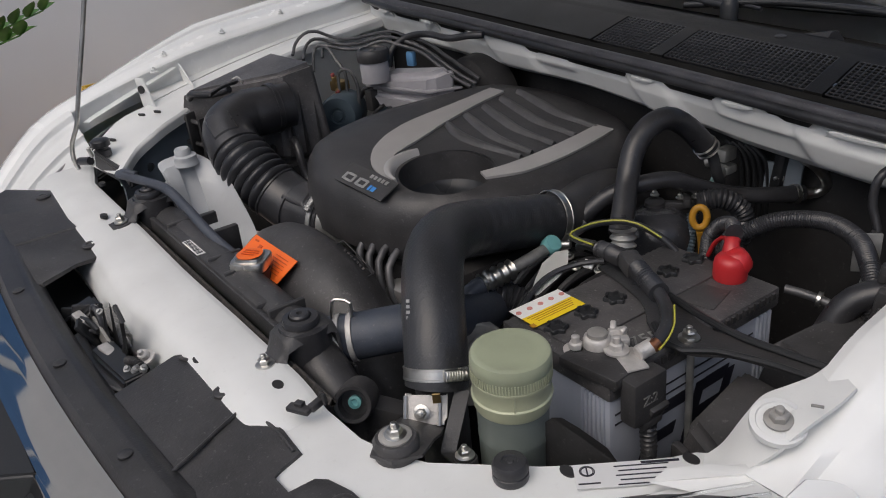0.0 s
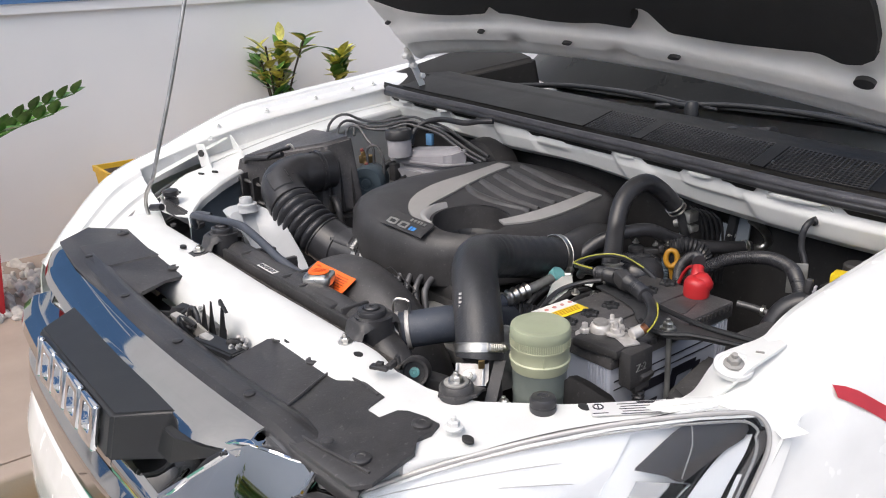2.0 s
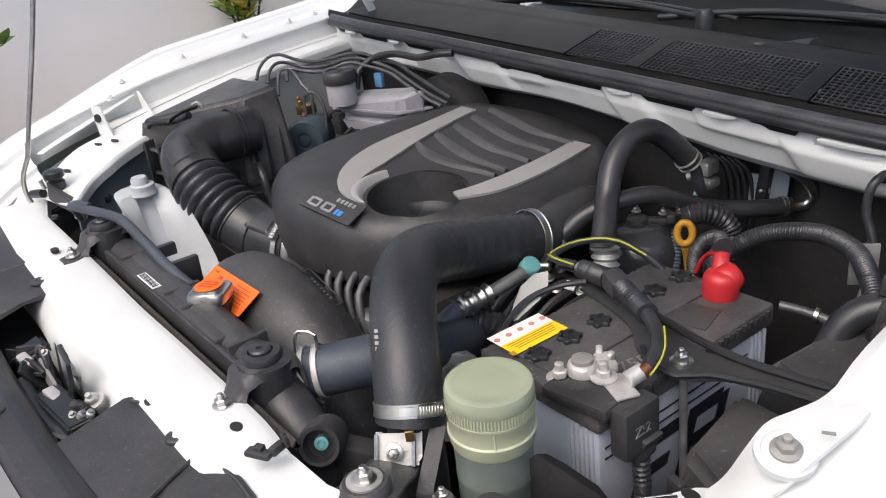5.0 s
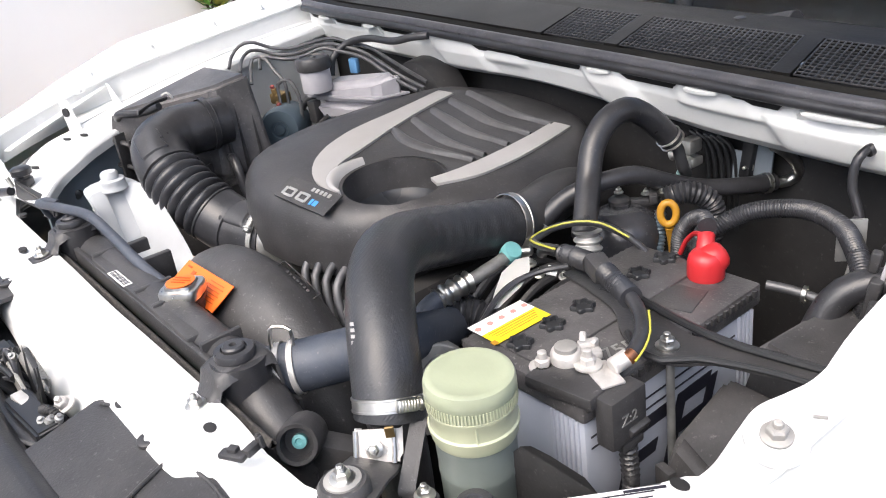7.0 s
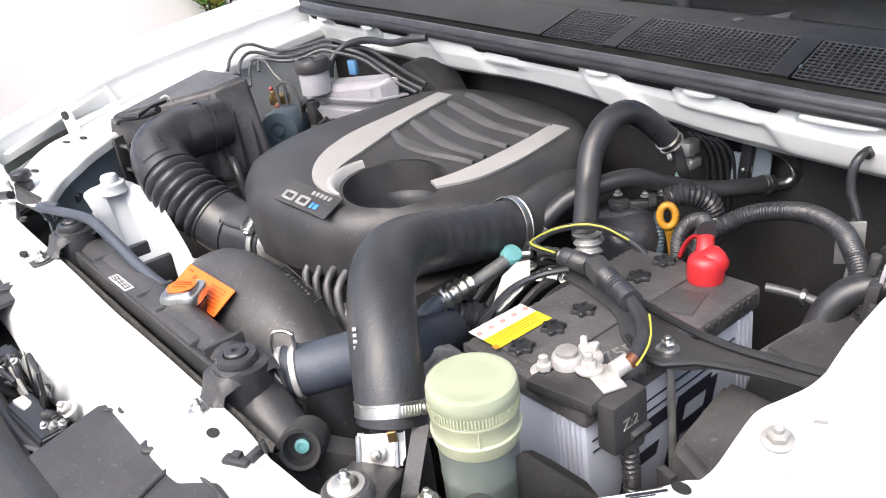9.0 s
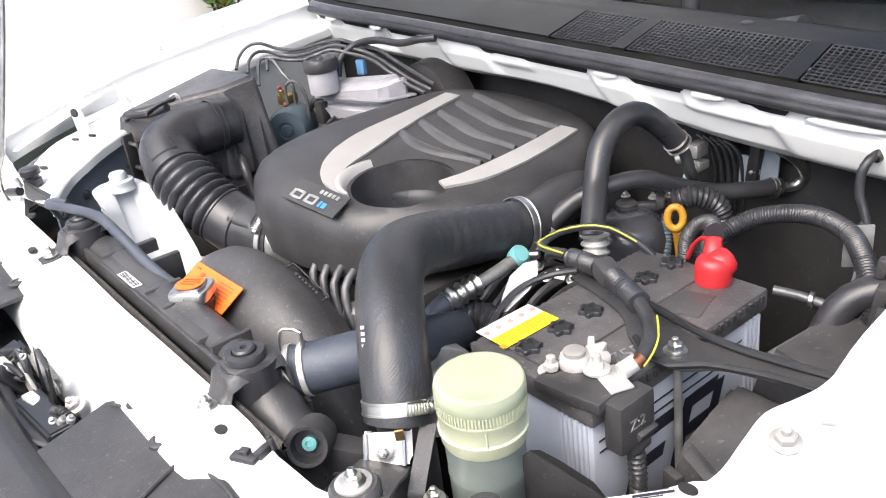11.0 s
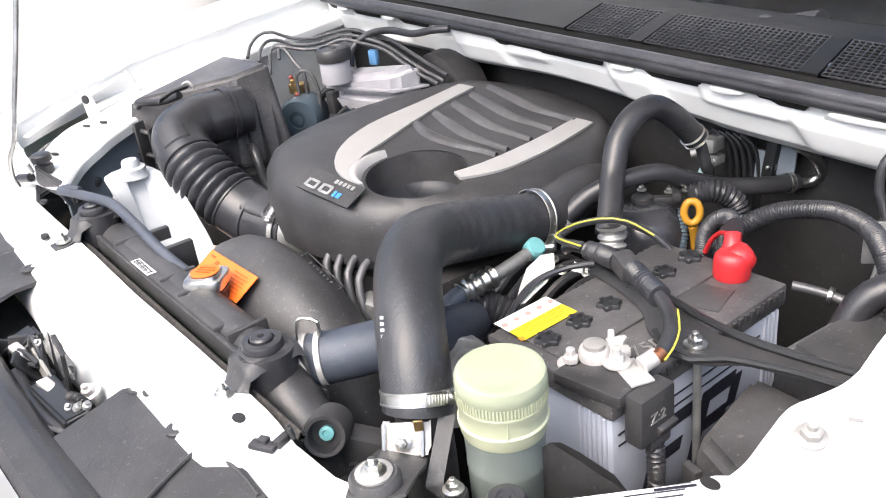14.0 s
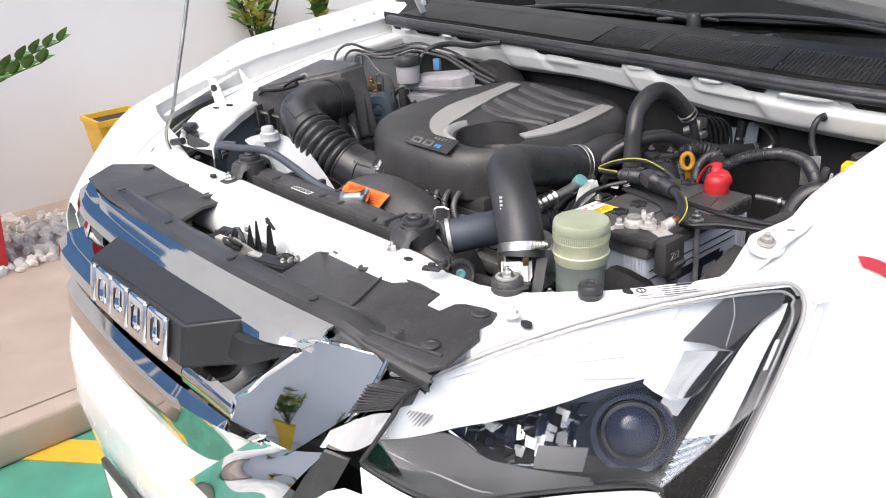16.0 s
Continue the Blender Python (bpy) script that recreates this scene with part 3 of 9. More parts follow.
def apron_rail(u, v):
    y = 0.335 + u * 0.77
    xa, xb, z = RA(y), RB_(y + 0.025), RZ(y)
    if v < 0.7:
        t = v / 0.7
        return (xa + (xb - xa) * t, y + 0.025 * t, z - 0.004 * math.sin(math.pi * t) + 0.003 * soft(t, 0.0, 0.12, 0.02))
    t = (v - 0.7) / 0.3
    return (xb + 0.006 * min(1, t * 3), y + 0.025, z - 0.016 * t - 0.006 * t * t)


bm = bmesh.new()
sheet(bm, apron_rail, 40, 24, 0.003)
rail = part("apron_rail", bm, PRIMER, car, "white painted inner wing rail")


def apron_wall(u, v, a=0.345, b=0.66):
    y = a + u * (b - a)
    x, z = RB_(y + 0.015), RZ(y)
    return (x - 0.012 - 0.05 * v + 0.012 * soft(y, 0.46, 0.56, 0.03) * soft(v, 0.2, 0.8, 0.1), y + 0.02, z - 0.014 - 0.34 * v)


# front stretch of the white wall, coloured as it looks in shade
wall_in = part("apron_wall", sheet(bmesh.new(), apron_wall, 40, 16, 0.003), APRON, car, "inner wing wall below the rail, its shade painted in blue-grey")
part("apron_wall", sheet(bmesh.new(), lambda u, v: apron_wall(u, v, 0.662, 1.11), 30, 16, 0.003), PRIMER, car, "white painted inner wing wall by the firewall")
for y, dz in ((0.44, 0.07), (0.475, 0.11), (0.50, 0.16)):
    bm = bmesh.new()
    lathe(bm, [(0.010, -0.006), (0.010, 0.003), (0.006, 0.006), (0.001, 0.006)], aim((RB_(y) - 0.018, y, RZ(y) - dz), (RB_(y) + 0.1, y - 0.08, RZ(y) - dz))[0], 14)
    part("grommet", bm, RUBBER, wall_in, "black rubber grommet")


def gutter_wall(u, v):
    """The stepped wall between the inner rail and the overhanging edge of the far wing."""
    y = 0.52 + u * 0.60
    x0, z0, z1 = RA(y) - 0.002, RZ(y), FR(y) - 0.016
    if v < 0.25:
        return (x0 + (-0.822 - x0) * v / 0.25, y, z0 - 0.003 * v)
    t = (v - 0.25) / 0.75
    return (-0.822 - 0.012 * soft(t, 0.42, 2, 0.02) - 0.006 * soft(t, 0.10, 0.16, 0.02), y, z0 + (z1 - z0) * t)


part("gutter_wall", sheet(bmesh.new(), gutter_wall, 30, 40, 0.003), PRIMER, car, "pale painted wing gutter")

def wing_nose(u, v):
    """The stepped inner flange of the far wing's nose."""
    y = 0.14 + 0.225 * u
    x0, z0 = -0.80 + 0.9 * max(0, 0.35 - y) ** 1.5 + 0.026, FR(y) - 0.020
    x1, z1 = -0.585 - 0.34 * max(0, y - 0.16) ** 1.1, 0.948 + 0.30 * max(0, y - 0.16)
    t = v + 0.04 * math.sin(math.pi * v)
    step = 0.012 * soft(v, -1, 0.16, 0.012) + 0.010 * soft(v, -1, 0.56, 0.012) - 0.006 * soft(v, 0.24, 0.50, 0.03)
    return (x0 + (x1 - x0) * t, y + 0.05 * v * (1 - u), z0 + (z1 - z0) * t ** 1.2 + step - 0.014)


part("wing_nose", sheet(bmesh.new(), wing_nose, 24, 60, 0.003), PRIMER, car, "stepped white flange inside the far wing")
# near-black block added to give the wing's hollow its shade
part("wing_liner", hexa([(-0.79, 0.34, 0.93), (-0.60, 0.34, 0.93), (-0.68, 0.60, 0.98), (-0.79, 0.60, 0.98), (-0.79, 0.34, 0.955), (-0.61, 0.34, 0.955), (-0.68, 0.60, 1.01), (-0.79, 0.60, 1.01)], 0.004), DARK, car, "dark block added for the shade in the far wing's hollow")
for y in (0.59, 0.73, 0.88, 1.0, 1.07):
    bolt("wing_bolt", (-0.789, y, FR(y) - 0.003), (0.2, 0, 1), 0.0048, car, PRIMER, "white painted wing bolt")
bolt("wing_bolt", (-0.735, 0.545, 1.108), (0, 0, 1), 0.006, car, PRIMER, "white painted wing bolt")
for y, dx in ((0.505, 0.055), (0.478, 0.03), (0.40, 0.045)):
    part("rail_slot", lathe(bmesh.new(), [(1, -0.004), (1, 0.0004), (0.9, 0.0005)], Matrix.Translation((RA(y) + dx, y, RZ(y) - 0.0008)) @ pose(0, 0, 0, 0, 0, 25) @ Matrix.Diagonal((0.010, 0.0032, 1, 1)), 14), DARK, rail, "dark slot in the rail")
part("gusset", hexa([(RA(0.61) - 0.03, 0.609, RZ(0.61)), (RA(0.61) + 0.03, 0.609, RZ(0.61)), (RA(0.61) + 0.03, 0.612, RZ(0.61)), (RA(0.61) - 0.03, 0.612, RZ(0.61)), (-0.772, 0.609, FR(0.61) - 0.028), (-0.764, 0.609, FR(0.61) - 0.028), (-0.764, 0.612, FR(0.61) - 0.028), (-0.772, 0.612, FR(0.61) - 0.028)], 0.0005), PRIMER, rail, "white triangular gusset")
part("wing_bracket", hexa([(-0.705, 0.497, 1.050), (-0.672, 0.512, 1.050), (-0.673, 0.516, 1.050), (-0.706, 0.501, 1.050), (-0.722, 0.497, 1.108), (-0.698, 0.508, 1.108), (-0.699, 0.512, 1.108), (-0.723, 0.501, 1.108)], 0.001), PRIMER, rail, "white bracket with a round hole")
bm = bmesh.new()
lathe(bm, [(0.0085, -0.002), (0.0085, 0.0015), (0.001, 0.0015)], aim((-0.702, 0.5005, 1.086), (-0.66, 0.41, 1.09))[0], 20)
part("bracket_hole", bm, DARK, rail, "dark round hole in the bracket")
bm = bmesh.new()
strip(bm, [(-0.772, 0.60, 1), (-0.765, 0.54, 1), (-0.76, 0.484, 1), (-0.75, 0.413, 1), (-0.742, 0.385, 1)], [0.022, 0.026, 0.028, 0.028, 0.024], 0.003, lambda x, y: 1.046 + (y - 0.413) * 0.30)
part("wing_stay", bm, PRIMER, rail, "white painted strap under the wing edge")
# bonnet, propped open
HA = radians(47)
H0 = Vector((0, 1.135, 1.235))


def hood_at(x, s, d=0.0):
    """A place on the bonnet: across, up from its rear edge, and d out of its underside."""
    edge = 0.08 - 0.20 * x * x - 0.05 * x
    s2 = s + edge * max(0, 1 - s / 0.9)
    return (x, H0.y - s2 * math.cos(HA) - d * math.sin(HA), H0.z + s2 * math.sin(HA) - d * math.cos(HA))


XL, XR = -0.655, 0.76
bm = bmesh.new()
sheet(bm, lambda u, v: hood_at(XL - 0.006 + (XR - XL + 0.012) * u, -0.004 + v * 0.98, -0.022), 30, 20, 0.004)
hood = part("bonnet", bm, PAINT, car, "white steel bonnet, propped open")


def hood_frame(u, v):
    x = XL + (XR - XL) * u
    s = 0.0 + v * 0.97
    e = max(0, min(1, s / 0.012, min(x - XL, XR - x) / 0.012))
    side = min(x - XL, XR - x)
    inner = min(1, max(0, (side - 0.04) / 0.03))
    ridge = 0.006 * e + 0.020 * math.exp(-(max(0, abs(s - 0.095) - 0.018) / 0.014) ** 2) * inner
    ridge += 0.014 * math.exp(-((side - 0.045) / 0.02) ** 2) + 0.008 * (s > 0.20) * inner
    dent = 0.014 * math.exp(-((s - 0.06) / 0.03) ** 2) * sum(math.exp(-((x - q) / 0.02) ** 2) for q in (-0.13, 0.16))
    return hood_at(x, s, ridge - dent - 0.02)


bm = bmesh.new()
sheet(bm, hood_frame, 90, 90, 0.003)
inner = part("inner_frame", bm, HOODIN, hood, "white pressed inner frame of the bonnet")
for x, s, w, h in ((-0.585, 0.158, 0.014, 0.006), (-0.221, 0.108, 0.016, 0.006), (0.036, 0.090, 0.018, 0.006), (0.295, 0.098, 0.019, 0.007), (0.640, 0.142, 0.024, 0.017)):
    bm = bmesh.new()
    m = frame_on(hood_at(x, s, 0.0115), (1, 0, 0), (0, -math.cos(HA), math.sin(HA)))
    lathe(bm, [(1.0, -0.004), (1.0, 0.004), (0.8, 0.0045)], m @ Matrix.Diagonal((w * 0.7, h * 0.7, 1, 1)), 20)
    part("slot", bm, DARK, inner, "dark drain slot")
bm = bmesh.new()
PAD = spline([-0.56, -0.46, -0.30, -0.10, 0.02, 0.09, 0.16, 0.22, 0.31, 0.43, 0.54, 0.585, 0.615, 0.645], [0.27, 0.238, 0.228, 0.240, 0.224, 0.220, 0.222, 0.214, 0.205, 0.187, 0.178, 0.174, 0.154, 0.154])
pts = []
for i in range(121):
    x = -0.56 + 1.205 * i / 120
    notch = 0.020 * math.exp(-((x + 0.135) / 0.018) ** 4) + 0.055 * math.exp(-((x - 0.275) / 0.030) ** 4)
    s2, edge = PAD(x) + notch, 0.08 - 0.20 * x * x - 0.05 * x
    pts.append((x, (s2 - edge) / (1 - edge / 0.9)))
pts += [(0.668, 0.20), (0.684, 0.245), (0.692, 0.30), (0.69, 0.92), (-0.55, 0.92)]
top = [bm.verts.new(hood_at(x, s, 0.012)) for x, s in pts]
low = [bm.verts.new(hood_at(x, s, -0.016)) for x, s in pts]
bm.faces.new(top)
bm.faces.new(low[::-1])
for i in range(len(pts)):
    bm.faces.new((top[i], low[i], low[(i + 1) % len(pts)], top[(i + 1) % len(pts)]))
part("insulation_pad", bm, INSUL, hood, "black felt insulation pad")
for x in (XL + 0.02, XR - 0.03):
    bm = bmesh.new()
    a, b = Vector(hood_at(x, 0.05, 0.012)), Vector((x * 1.02, 1.155, 1.195))
    box(bm, a.lerp(b, 0.5), (0.005, 0.020, (a - b).length), (25, 0, 0), bevel=0.002)
    for q in (0.15, 0.45, 0.8):
        cyl(bm, a.lerp(b, q) - Vector((0.012, 0, 0)), a.lerp(b, q) + Vector((0.012, 0, 0)), 0.008, seg=12)
    part("hinge", bm, HOODIN, hood, "white painted bonnet hinge")
bm = bmesh.new()
tube(bm, [(-0.600, 0.322, 0.985), (-0.603, 0.318, 1.01), (-0.592, 0.322, 1.045), (-0.578, 0.335, 1.075), (-0.572, 0.352, 1.13), (-0.56, 0.40, 1.28), (-0.547, 0.45, 1.453), (-0.53, 0.53, 1.72), (-0.525, 0.545, 1.76)], 0.0045, 10)
tagged(part("bonnet_prop", bm, STEEL), "thin steel prop rod holding the bonnet open", "prop rod")

# cowl, windscreen and firewall
CY = spline([-0.8, -0.6, -0.35, 0, 0.23, 0.43, 0.6, 0.8], [1.10, 1.082, 1.078, 1.062, 1.054, 1.042, 1.034, 1.045])


def CZ(x):
    return 1.153 - 0.03 * x


bm = bmesh.new()


def cowl(u, v):
    x = -0.80 + 1.60 * u
    prof = [(0.0, -0.012), (0.0, 0.0), (0.010, 0.010), (0.020, 0.006), (0.022, -0.004), (0.138, 0.012), (0.140, 0.024), (0.155, 0.027), (0.20, 0.030), (0.215, 0.022), (0.222, -0.02), (0.30, -0.03), (0.42, -0.03)]
    k = v * (len(prof) - 1)
    i = min(int(k), len(prof) - 2)
    t = k - i
    d, dz = (prof[i][j] * (1 - t) + prof[i + 1][j] * t for j in (0, 1))
    return (x, CY(x) + d, CZ(x) + dz)


sheet(bm, cowl, 40, 60, 0.003)
cowl_ob = part("cowl_panel", bm, COWLMAT, car, "dusty black plastic cowl with air grilles")
bm = bmesh.new()
tube(bm, [(x, CY(x) - 0.006, CZ(x) - 0.002) for x in np.linspace(-0.74, 0.74, 25)], 0.009, 10)
part("bonnet_seal", bm, SEALMAT, cowl_ob, "black rubber bonnet seal")
bm = bmesh.new()
tube(bm, [(x, CY(x) - 0.013, CZ(x) - 0.011) for x in np.linspace(-0.74, 0.74, 25)], 0.008, 10)
part("seal_bead", bm, RUBBER, cowl_ob, "dusty lower bead of the bonnet seal")
TABS = ((-0.64, 0.022), (-0.46, 0.020), (-0.285, 0.024), (0.177, 0.024), (0.364, 0.027), (0.562, 0.050))
ends = [-0.72] + [q for x, w in TABS for q in (x - w * 1.5, x + w * 1.5)] + [0.72]
for xa, xb in zip(ends[::2], ends[1::2]):
    bm = bmesh.new()
    n = 6
    rows = [[(xa + (xb - xa) * i / n + q * 0.012 * (1 if i == 0 else -1 if i == n else 0), r, s) for i in range(n + 1)] for q, r, s in ((0, -0.012, -0.010), (0, -0.010, -0.018), (1, -0.004, -0.030))]
    vs = [[bm.verts.new((x, CY(x) + r, CZ(x) + s)) for x, r, s in row] for row in rows]
    for ra, rb in zip(vs, vs[1:]):
        for i in range(n):
            bm.faces.new((ra[i], rb[i], rb[i + 1], ra[i + 1]))
    bmesh.ops.solidify(bm, geom=bm.faces[:], thickness=-0.003)
    part("seal_flap", bm, DARK, cowl_ob, "black flap under the bonnet seal")
bm = bmesh.new()
sheet(bm, lambda u, v: (-0.86 + 1.72 * u, 1.44 + 0.30 * abs(2 * u - 1) ** 3 + v * 0.8, CZ(0) + 0.01 + 0.55 * v), 30, 8, 0.005)
part("windscreen", bm, SCREEN, car, "dark tinted windscreen")


def firewall(u, v):
    x = -0.74 + 1.46 * u
    prof = [(0.014, -0.010), (0.000, -0.014), (0.001, -0.045), (0.014, -0.078), (0.030, -0.090), (0.08, -0.094)]
    k = v * (len(prof) - 1)
    i = min(int(k), len(prof) - 2)
    t = k - i
    d, dz = (prof[i][j] * (1 - t) + prof[i + 1][j] * t for j in (0, 1))
    lean = 0.10 * (v - 0.2)
    press = 0.011 * soft(x - lean, 0.125, 0.215) * soft(v, 0.18, 0.62, 0.03) + 0.010 * soft(x - lean, -0.27, -0.13) * soft(v, 0.2, 0.6, 0.03)
    press += 0.006 * soft(x, -0.10, 0.0) * soft(v, 0.25, 0.45, 0.03) + 0.007 * soft(x - lean, 0.30, 0.43, 0.006) * soft(v, 0.16, 0.42, 0.02)
    press += 0.012 * soft(x - lean, 0.44, 0.80) * soft(v, 0.34, 0.62, 0.05) - 0.005 * soft(x, -0.60, -0.42) * soft(v, 0.25, 0.55, 0.03)
    return (x, CY(x) + d - press, CZ(x) + dz + (0.014 * math.exp(-((x - 0.0) / 0.16) ** 2) - 0.008 * soft(x, 0.32, 0.9, 0.05)) * v)


bm = bmesh.new()
sheet(bm, firewall, 200, 60, 0.003)
part("firewall_top", bm, PRIMER, car, "white painted pressed steel under the cowl")
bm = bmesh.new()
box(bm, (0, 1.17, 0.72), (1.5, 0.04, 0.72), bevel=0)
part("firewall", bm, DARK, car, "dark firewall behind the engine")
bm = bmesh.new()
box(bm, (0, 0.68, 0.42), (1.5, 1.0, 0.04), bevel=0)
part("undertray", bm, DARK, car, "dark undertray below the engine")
bm = bmesh.new()
box(bm, (0, 2.95, 0.70), (1.66, 2.4, 0.8), bevel=0.05)
part("cabin_body", bm, PAINT, car, "white cabin behind the windscreen")

part("cabin_glass", hexa([(-0.80, 1.72, 1.10), (0.80, 1.72, 1.10), (0.80, 3.5, 1.10), (-0.80, 3.5, 1.10), (-0.60, 2.36, 1.70), (0.60, 2.36, 1.70), (0.60, 3.35, 1.70), (-0.60, 3.35, 1.70)], 0.02), SCREEN, car, "dark cabin windows")
part("roof", hexa([(-0.63, 2.30, 1.71), (0.63, 2.30, 1.71), (0.63, 3.42, 1.71), (-0.63, 3.42, 1.71), (-0.58, 2.36, 1.77), (0.58, 2.36, 1.77), (0.58, 3.36, 1.77), (-0.58, 3.36, 1.77)], 0.02), PAINT, car, "white cabin roof")

part("cowl_end", hexa([(-0.87, 1.14, 1.12), (-0.74, 1.10, 1.12), (-0.55, 1.52, 1.12), (-0.87, 1.60, 1.12), (-0.85, 1.17, 1.205), (-0.75, 1.13, 1.165), (-0.56, 1.50, 1.235), (-0.86, 1.58, 1.275)], 0.012), COWLMAT, car, "black plastic end of the cowl")

# sight shields in front of the radiator
bm = bmesh.new()
plate(bm, [(0.20, 0.130), (0.166, 0.235), (0.174, 0.250), (0.218, 0.272), (0.240, 0.266), (0.267, 0.260), (0.319, 0.263), (0.394, 0.272), (0.439, 0.270), (0.447, 0.242), (0.452, 0.231), (0.483, 0.232), (0.480, 0.262), (0.490, 0.272), (0.520, 0.280), (0.542, 0.283), (0.553, 0.262), (0.552, 0.240), (0.575, 0.221), (0.592, 0.150), (0.58, 0.13), (0.4, 0.118)], 0.968, 0.006, 0.002,
      height=lambda x, y: 0.969 - 0.10 * max(0, 0.17 - y))
shield = part("sight_shield", bm, PLASTIC_D, car, "dusty black plastic cover panel")
bm = bmesh.new()
plate(bm, [(-0.56, 0.115), (-0.62, 0.19), (-0.54, 0.262), (-0.46, 0.25), (-0.45, 0.27), (-0.36, 0.275), (-0.24, 0.27), (-0.198, 0.25), (-0.20, 0.21), (-0.167, 0.155), (-0.20, 0.10), (-0.4, 0.10)], 0.972, 0.006, 0.002,
      height=lambda x, y: 0.970 + 0.03 * max(0, -x - 0.2))
part("sight_shield", bm, PLASTIC_D, car, "dusty black plastic cover panel")

for pts in ([(0.325, 0.262), (0.345, 0.22), (0.367, 0.180), (0.385, 0.13)], [(0.180, 0.238), (0.225, 0.262), (0.262, 0.252)], [(0.33, 0.258), (0.39, 0.266), (0.432, 0.264)], [(0.388, 0.139), (0.46, 0.140), (0.575, 0.158)]):
    part("moulded_edge", tube(bmesh.new(), [(x, y, 0.9695 - 0.10 * max(0, 0.17 - y)) for x, y in pts], 0.0022, 8), PLASTIC_D, shield, "moulded edge on the cover panel")

# grille
def band(x0, x1, prof, n=40, thick=0.003):
    """A strip across the front: prof of (distance behind the front line, height) pairs, each a number or a function of x."""
    def f(u, v):
        x = x0 + (x1 - x0) * u
        k = v * (len(prof) - 1)
        i = min(int(k), len(prof) - 2)
        t = k - i
        a, b = ([q(x) if callable(q) else q for q in prof[j]] for j in (i, i + 1))
        return (x, front(x) + a[0] * (1 - t) + b[0] * t, a[1] * (1 - t) + b[1] * t)
    return sheet(bmesh.new(), f, n, (len(prof) - 1) * 4, thick)


grille = part("grille", band(-0.56, 0.37, [(0.095, 0.95), (0.085, 0.93), (0.08, 0.70)]), DARK, car, "chrome and black radiator grille")
part("seal_strip", band(-0.62, 0.56, [(p, lambda x, z=z: z - 0.28 * max(0, x - 0.42)) for p, z in ((0.155, 0.955), (0.15, 0.966), (0.138, 0.976), (0.128, 0.979), (0.105, 0.976), (0.097, 0.966), (0.097, 0.955))]), AIRBOX, grille, "black plastic strip along the top of the grille")
part("chrome_upper_bar", band(-0.60, 0.405, [(0.100, 0.962), (0.096, 0.968), (0.085, 0.966), (lambda x: 0.055 + 0.02 * soft(x, 0.36, 1, 0.02), 0.957), (lambda x: 0.042 + 0.02 * soft(x, 0.36, 1, 0.02), lambda x: 0.950), (lambda x: 0.034 + 0.02 * soft(x, 0.36, 1, 0.02), lambda x: 0.936 + 0.008 * soft(x, 0.3, 1, 0.05)), (0.055, lambda x: 0.931 + 0.011 * soft(x, 0.3, 1, 0.05))]), GRILLE_CHROME, grille, "bright chrome upper bar")
part("chrome_middle_bar", band(-0.55, 0.165, [(0.05, 0.884), (0.0, 0.880), (-0.020, 0.868), (-0.026, 0.850), (-0.016, 0.836), (0.03, 0.830)]), GRILLE_CHROME, grille, "bright chrome middle bar")


def patch(rows, nu=24, nv=12, thick=0.003):
    """A smooth skin through rows of places, each row the same length."""
    curves = [[spline(range(len(r)), [p[j] for p in r]) for j in range(3)] for r in rows]

    def f(u, v):
        at = [[c(u * (len(rows[0]) - 1)) for c in cs] for cs in curves]
        return tuple(spline(range(len(rows)), [p[j] for p in at])(v * (len(rows) - 1)) for j in range(3))
    return sheet(bmesh.new(), f, nu, nv, thick)


def ruled(a, b, bulge=0.0, nu=40, nv=10, thick=0.003, n=(0.49, -0.85, 0.19)):
    """A skin between two bent lines, bowed out along n."""
    def on(line, u):
        k = min(int(u * (len(line) - 1)), len(line) - 2)
        t = u * (len(line) - 1) - k
        return Vector(line[k]).lerp(Vector(line[k + 1]), t)
    return sheet(bmesh.new(), lambda u, v: on(a, u).lerp(on(b, u), v) + Vector(n) * bulge * math.sin(math.pi * v), nu, nv, thick)


part("chrome_middle_bar", ruled([(0.162, -0.004, 0.874), (0.300, 0.001, 0.8645)], [(0.162, -0.020, 0.838), (0.305, -0.012, 0.832)], 0.009, 12, 10), GRILLE_CHROME, grille, "bright chrome middle bar")
part("chrome_end", ruled([(0.298, 0.000, 0.8645), (0.388, 0.068, 0.944), (0.412, 0.085, 0.957), (0.505, 0.136, 0.945)], [(0.303, -0.014, 0.832), (0.350, 0.004, 0.821), (0.395, 0.022, 0.803), (0.466, 0.080, 0.868)], 0.002, 36, 12), CHROME, grille, "broad chrome end of the grille")
part("end_return", patch([[(0.155, -0.016, 0.836), (0.300, -0.010, 0.830), (0.345, 0.002, 0.820), (0.390, 0.032, 0.804)], [(0.155, 0.04, 0.832), (0.300, 0.04, 0.826), (0.345, 0.05, 0.82), (0.40, 0.07, 0.808)]], 20, 4), SATIN, grille, "black underside of the chrome end")
part("recess_face", patch([[(0.20, -0.004, 0.866), (0.300, 0.001, 0.8635), (0.345, 0.028, 0.904), (0.388, 0.057, 0.942)], [(0.19, 0.03, 0.872), (0.285, 0.033, 0.872), (0.335, 0.045, 0.910), (0.382, 0.062, 0.943)], [(0.17, 0.055, 0.90), (0.27, 0.055, 0.90), (0.33, 0.062, 0.925), (0.38, 0.070, 0.946)]], 24, 10), CHROME, grille, "chrome face inside the grille opening")
part("chrome_end", band(-0.60, -0.47, [(0.10, 0.965), (0.085, 0.962), (0.055, 0.92), (0.018, 0.85), (0.002, 0.80), (0.02, 0.782)], 10), CHROME, grille, "broad chrome end of the grille")
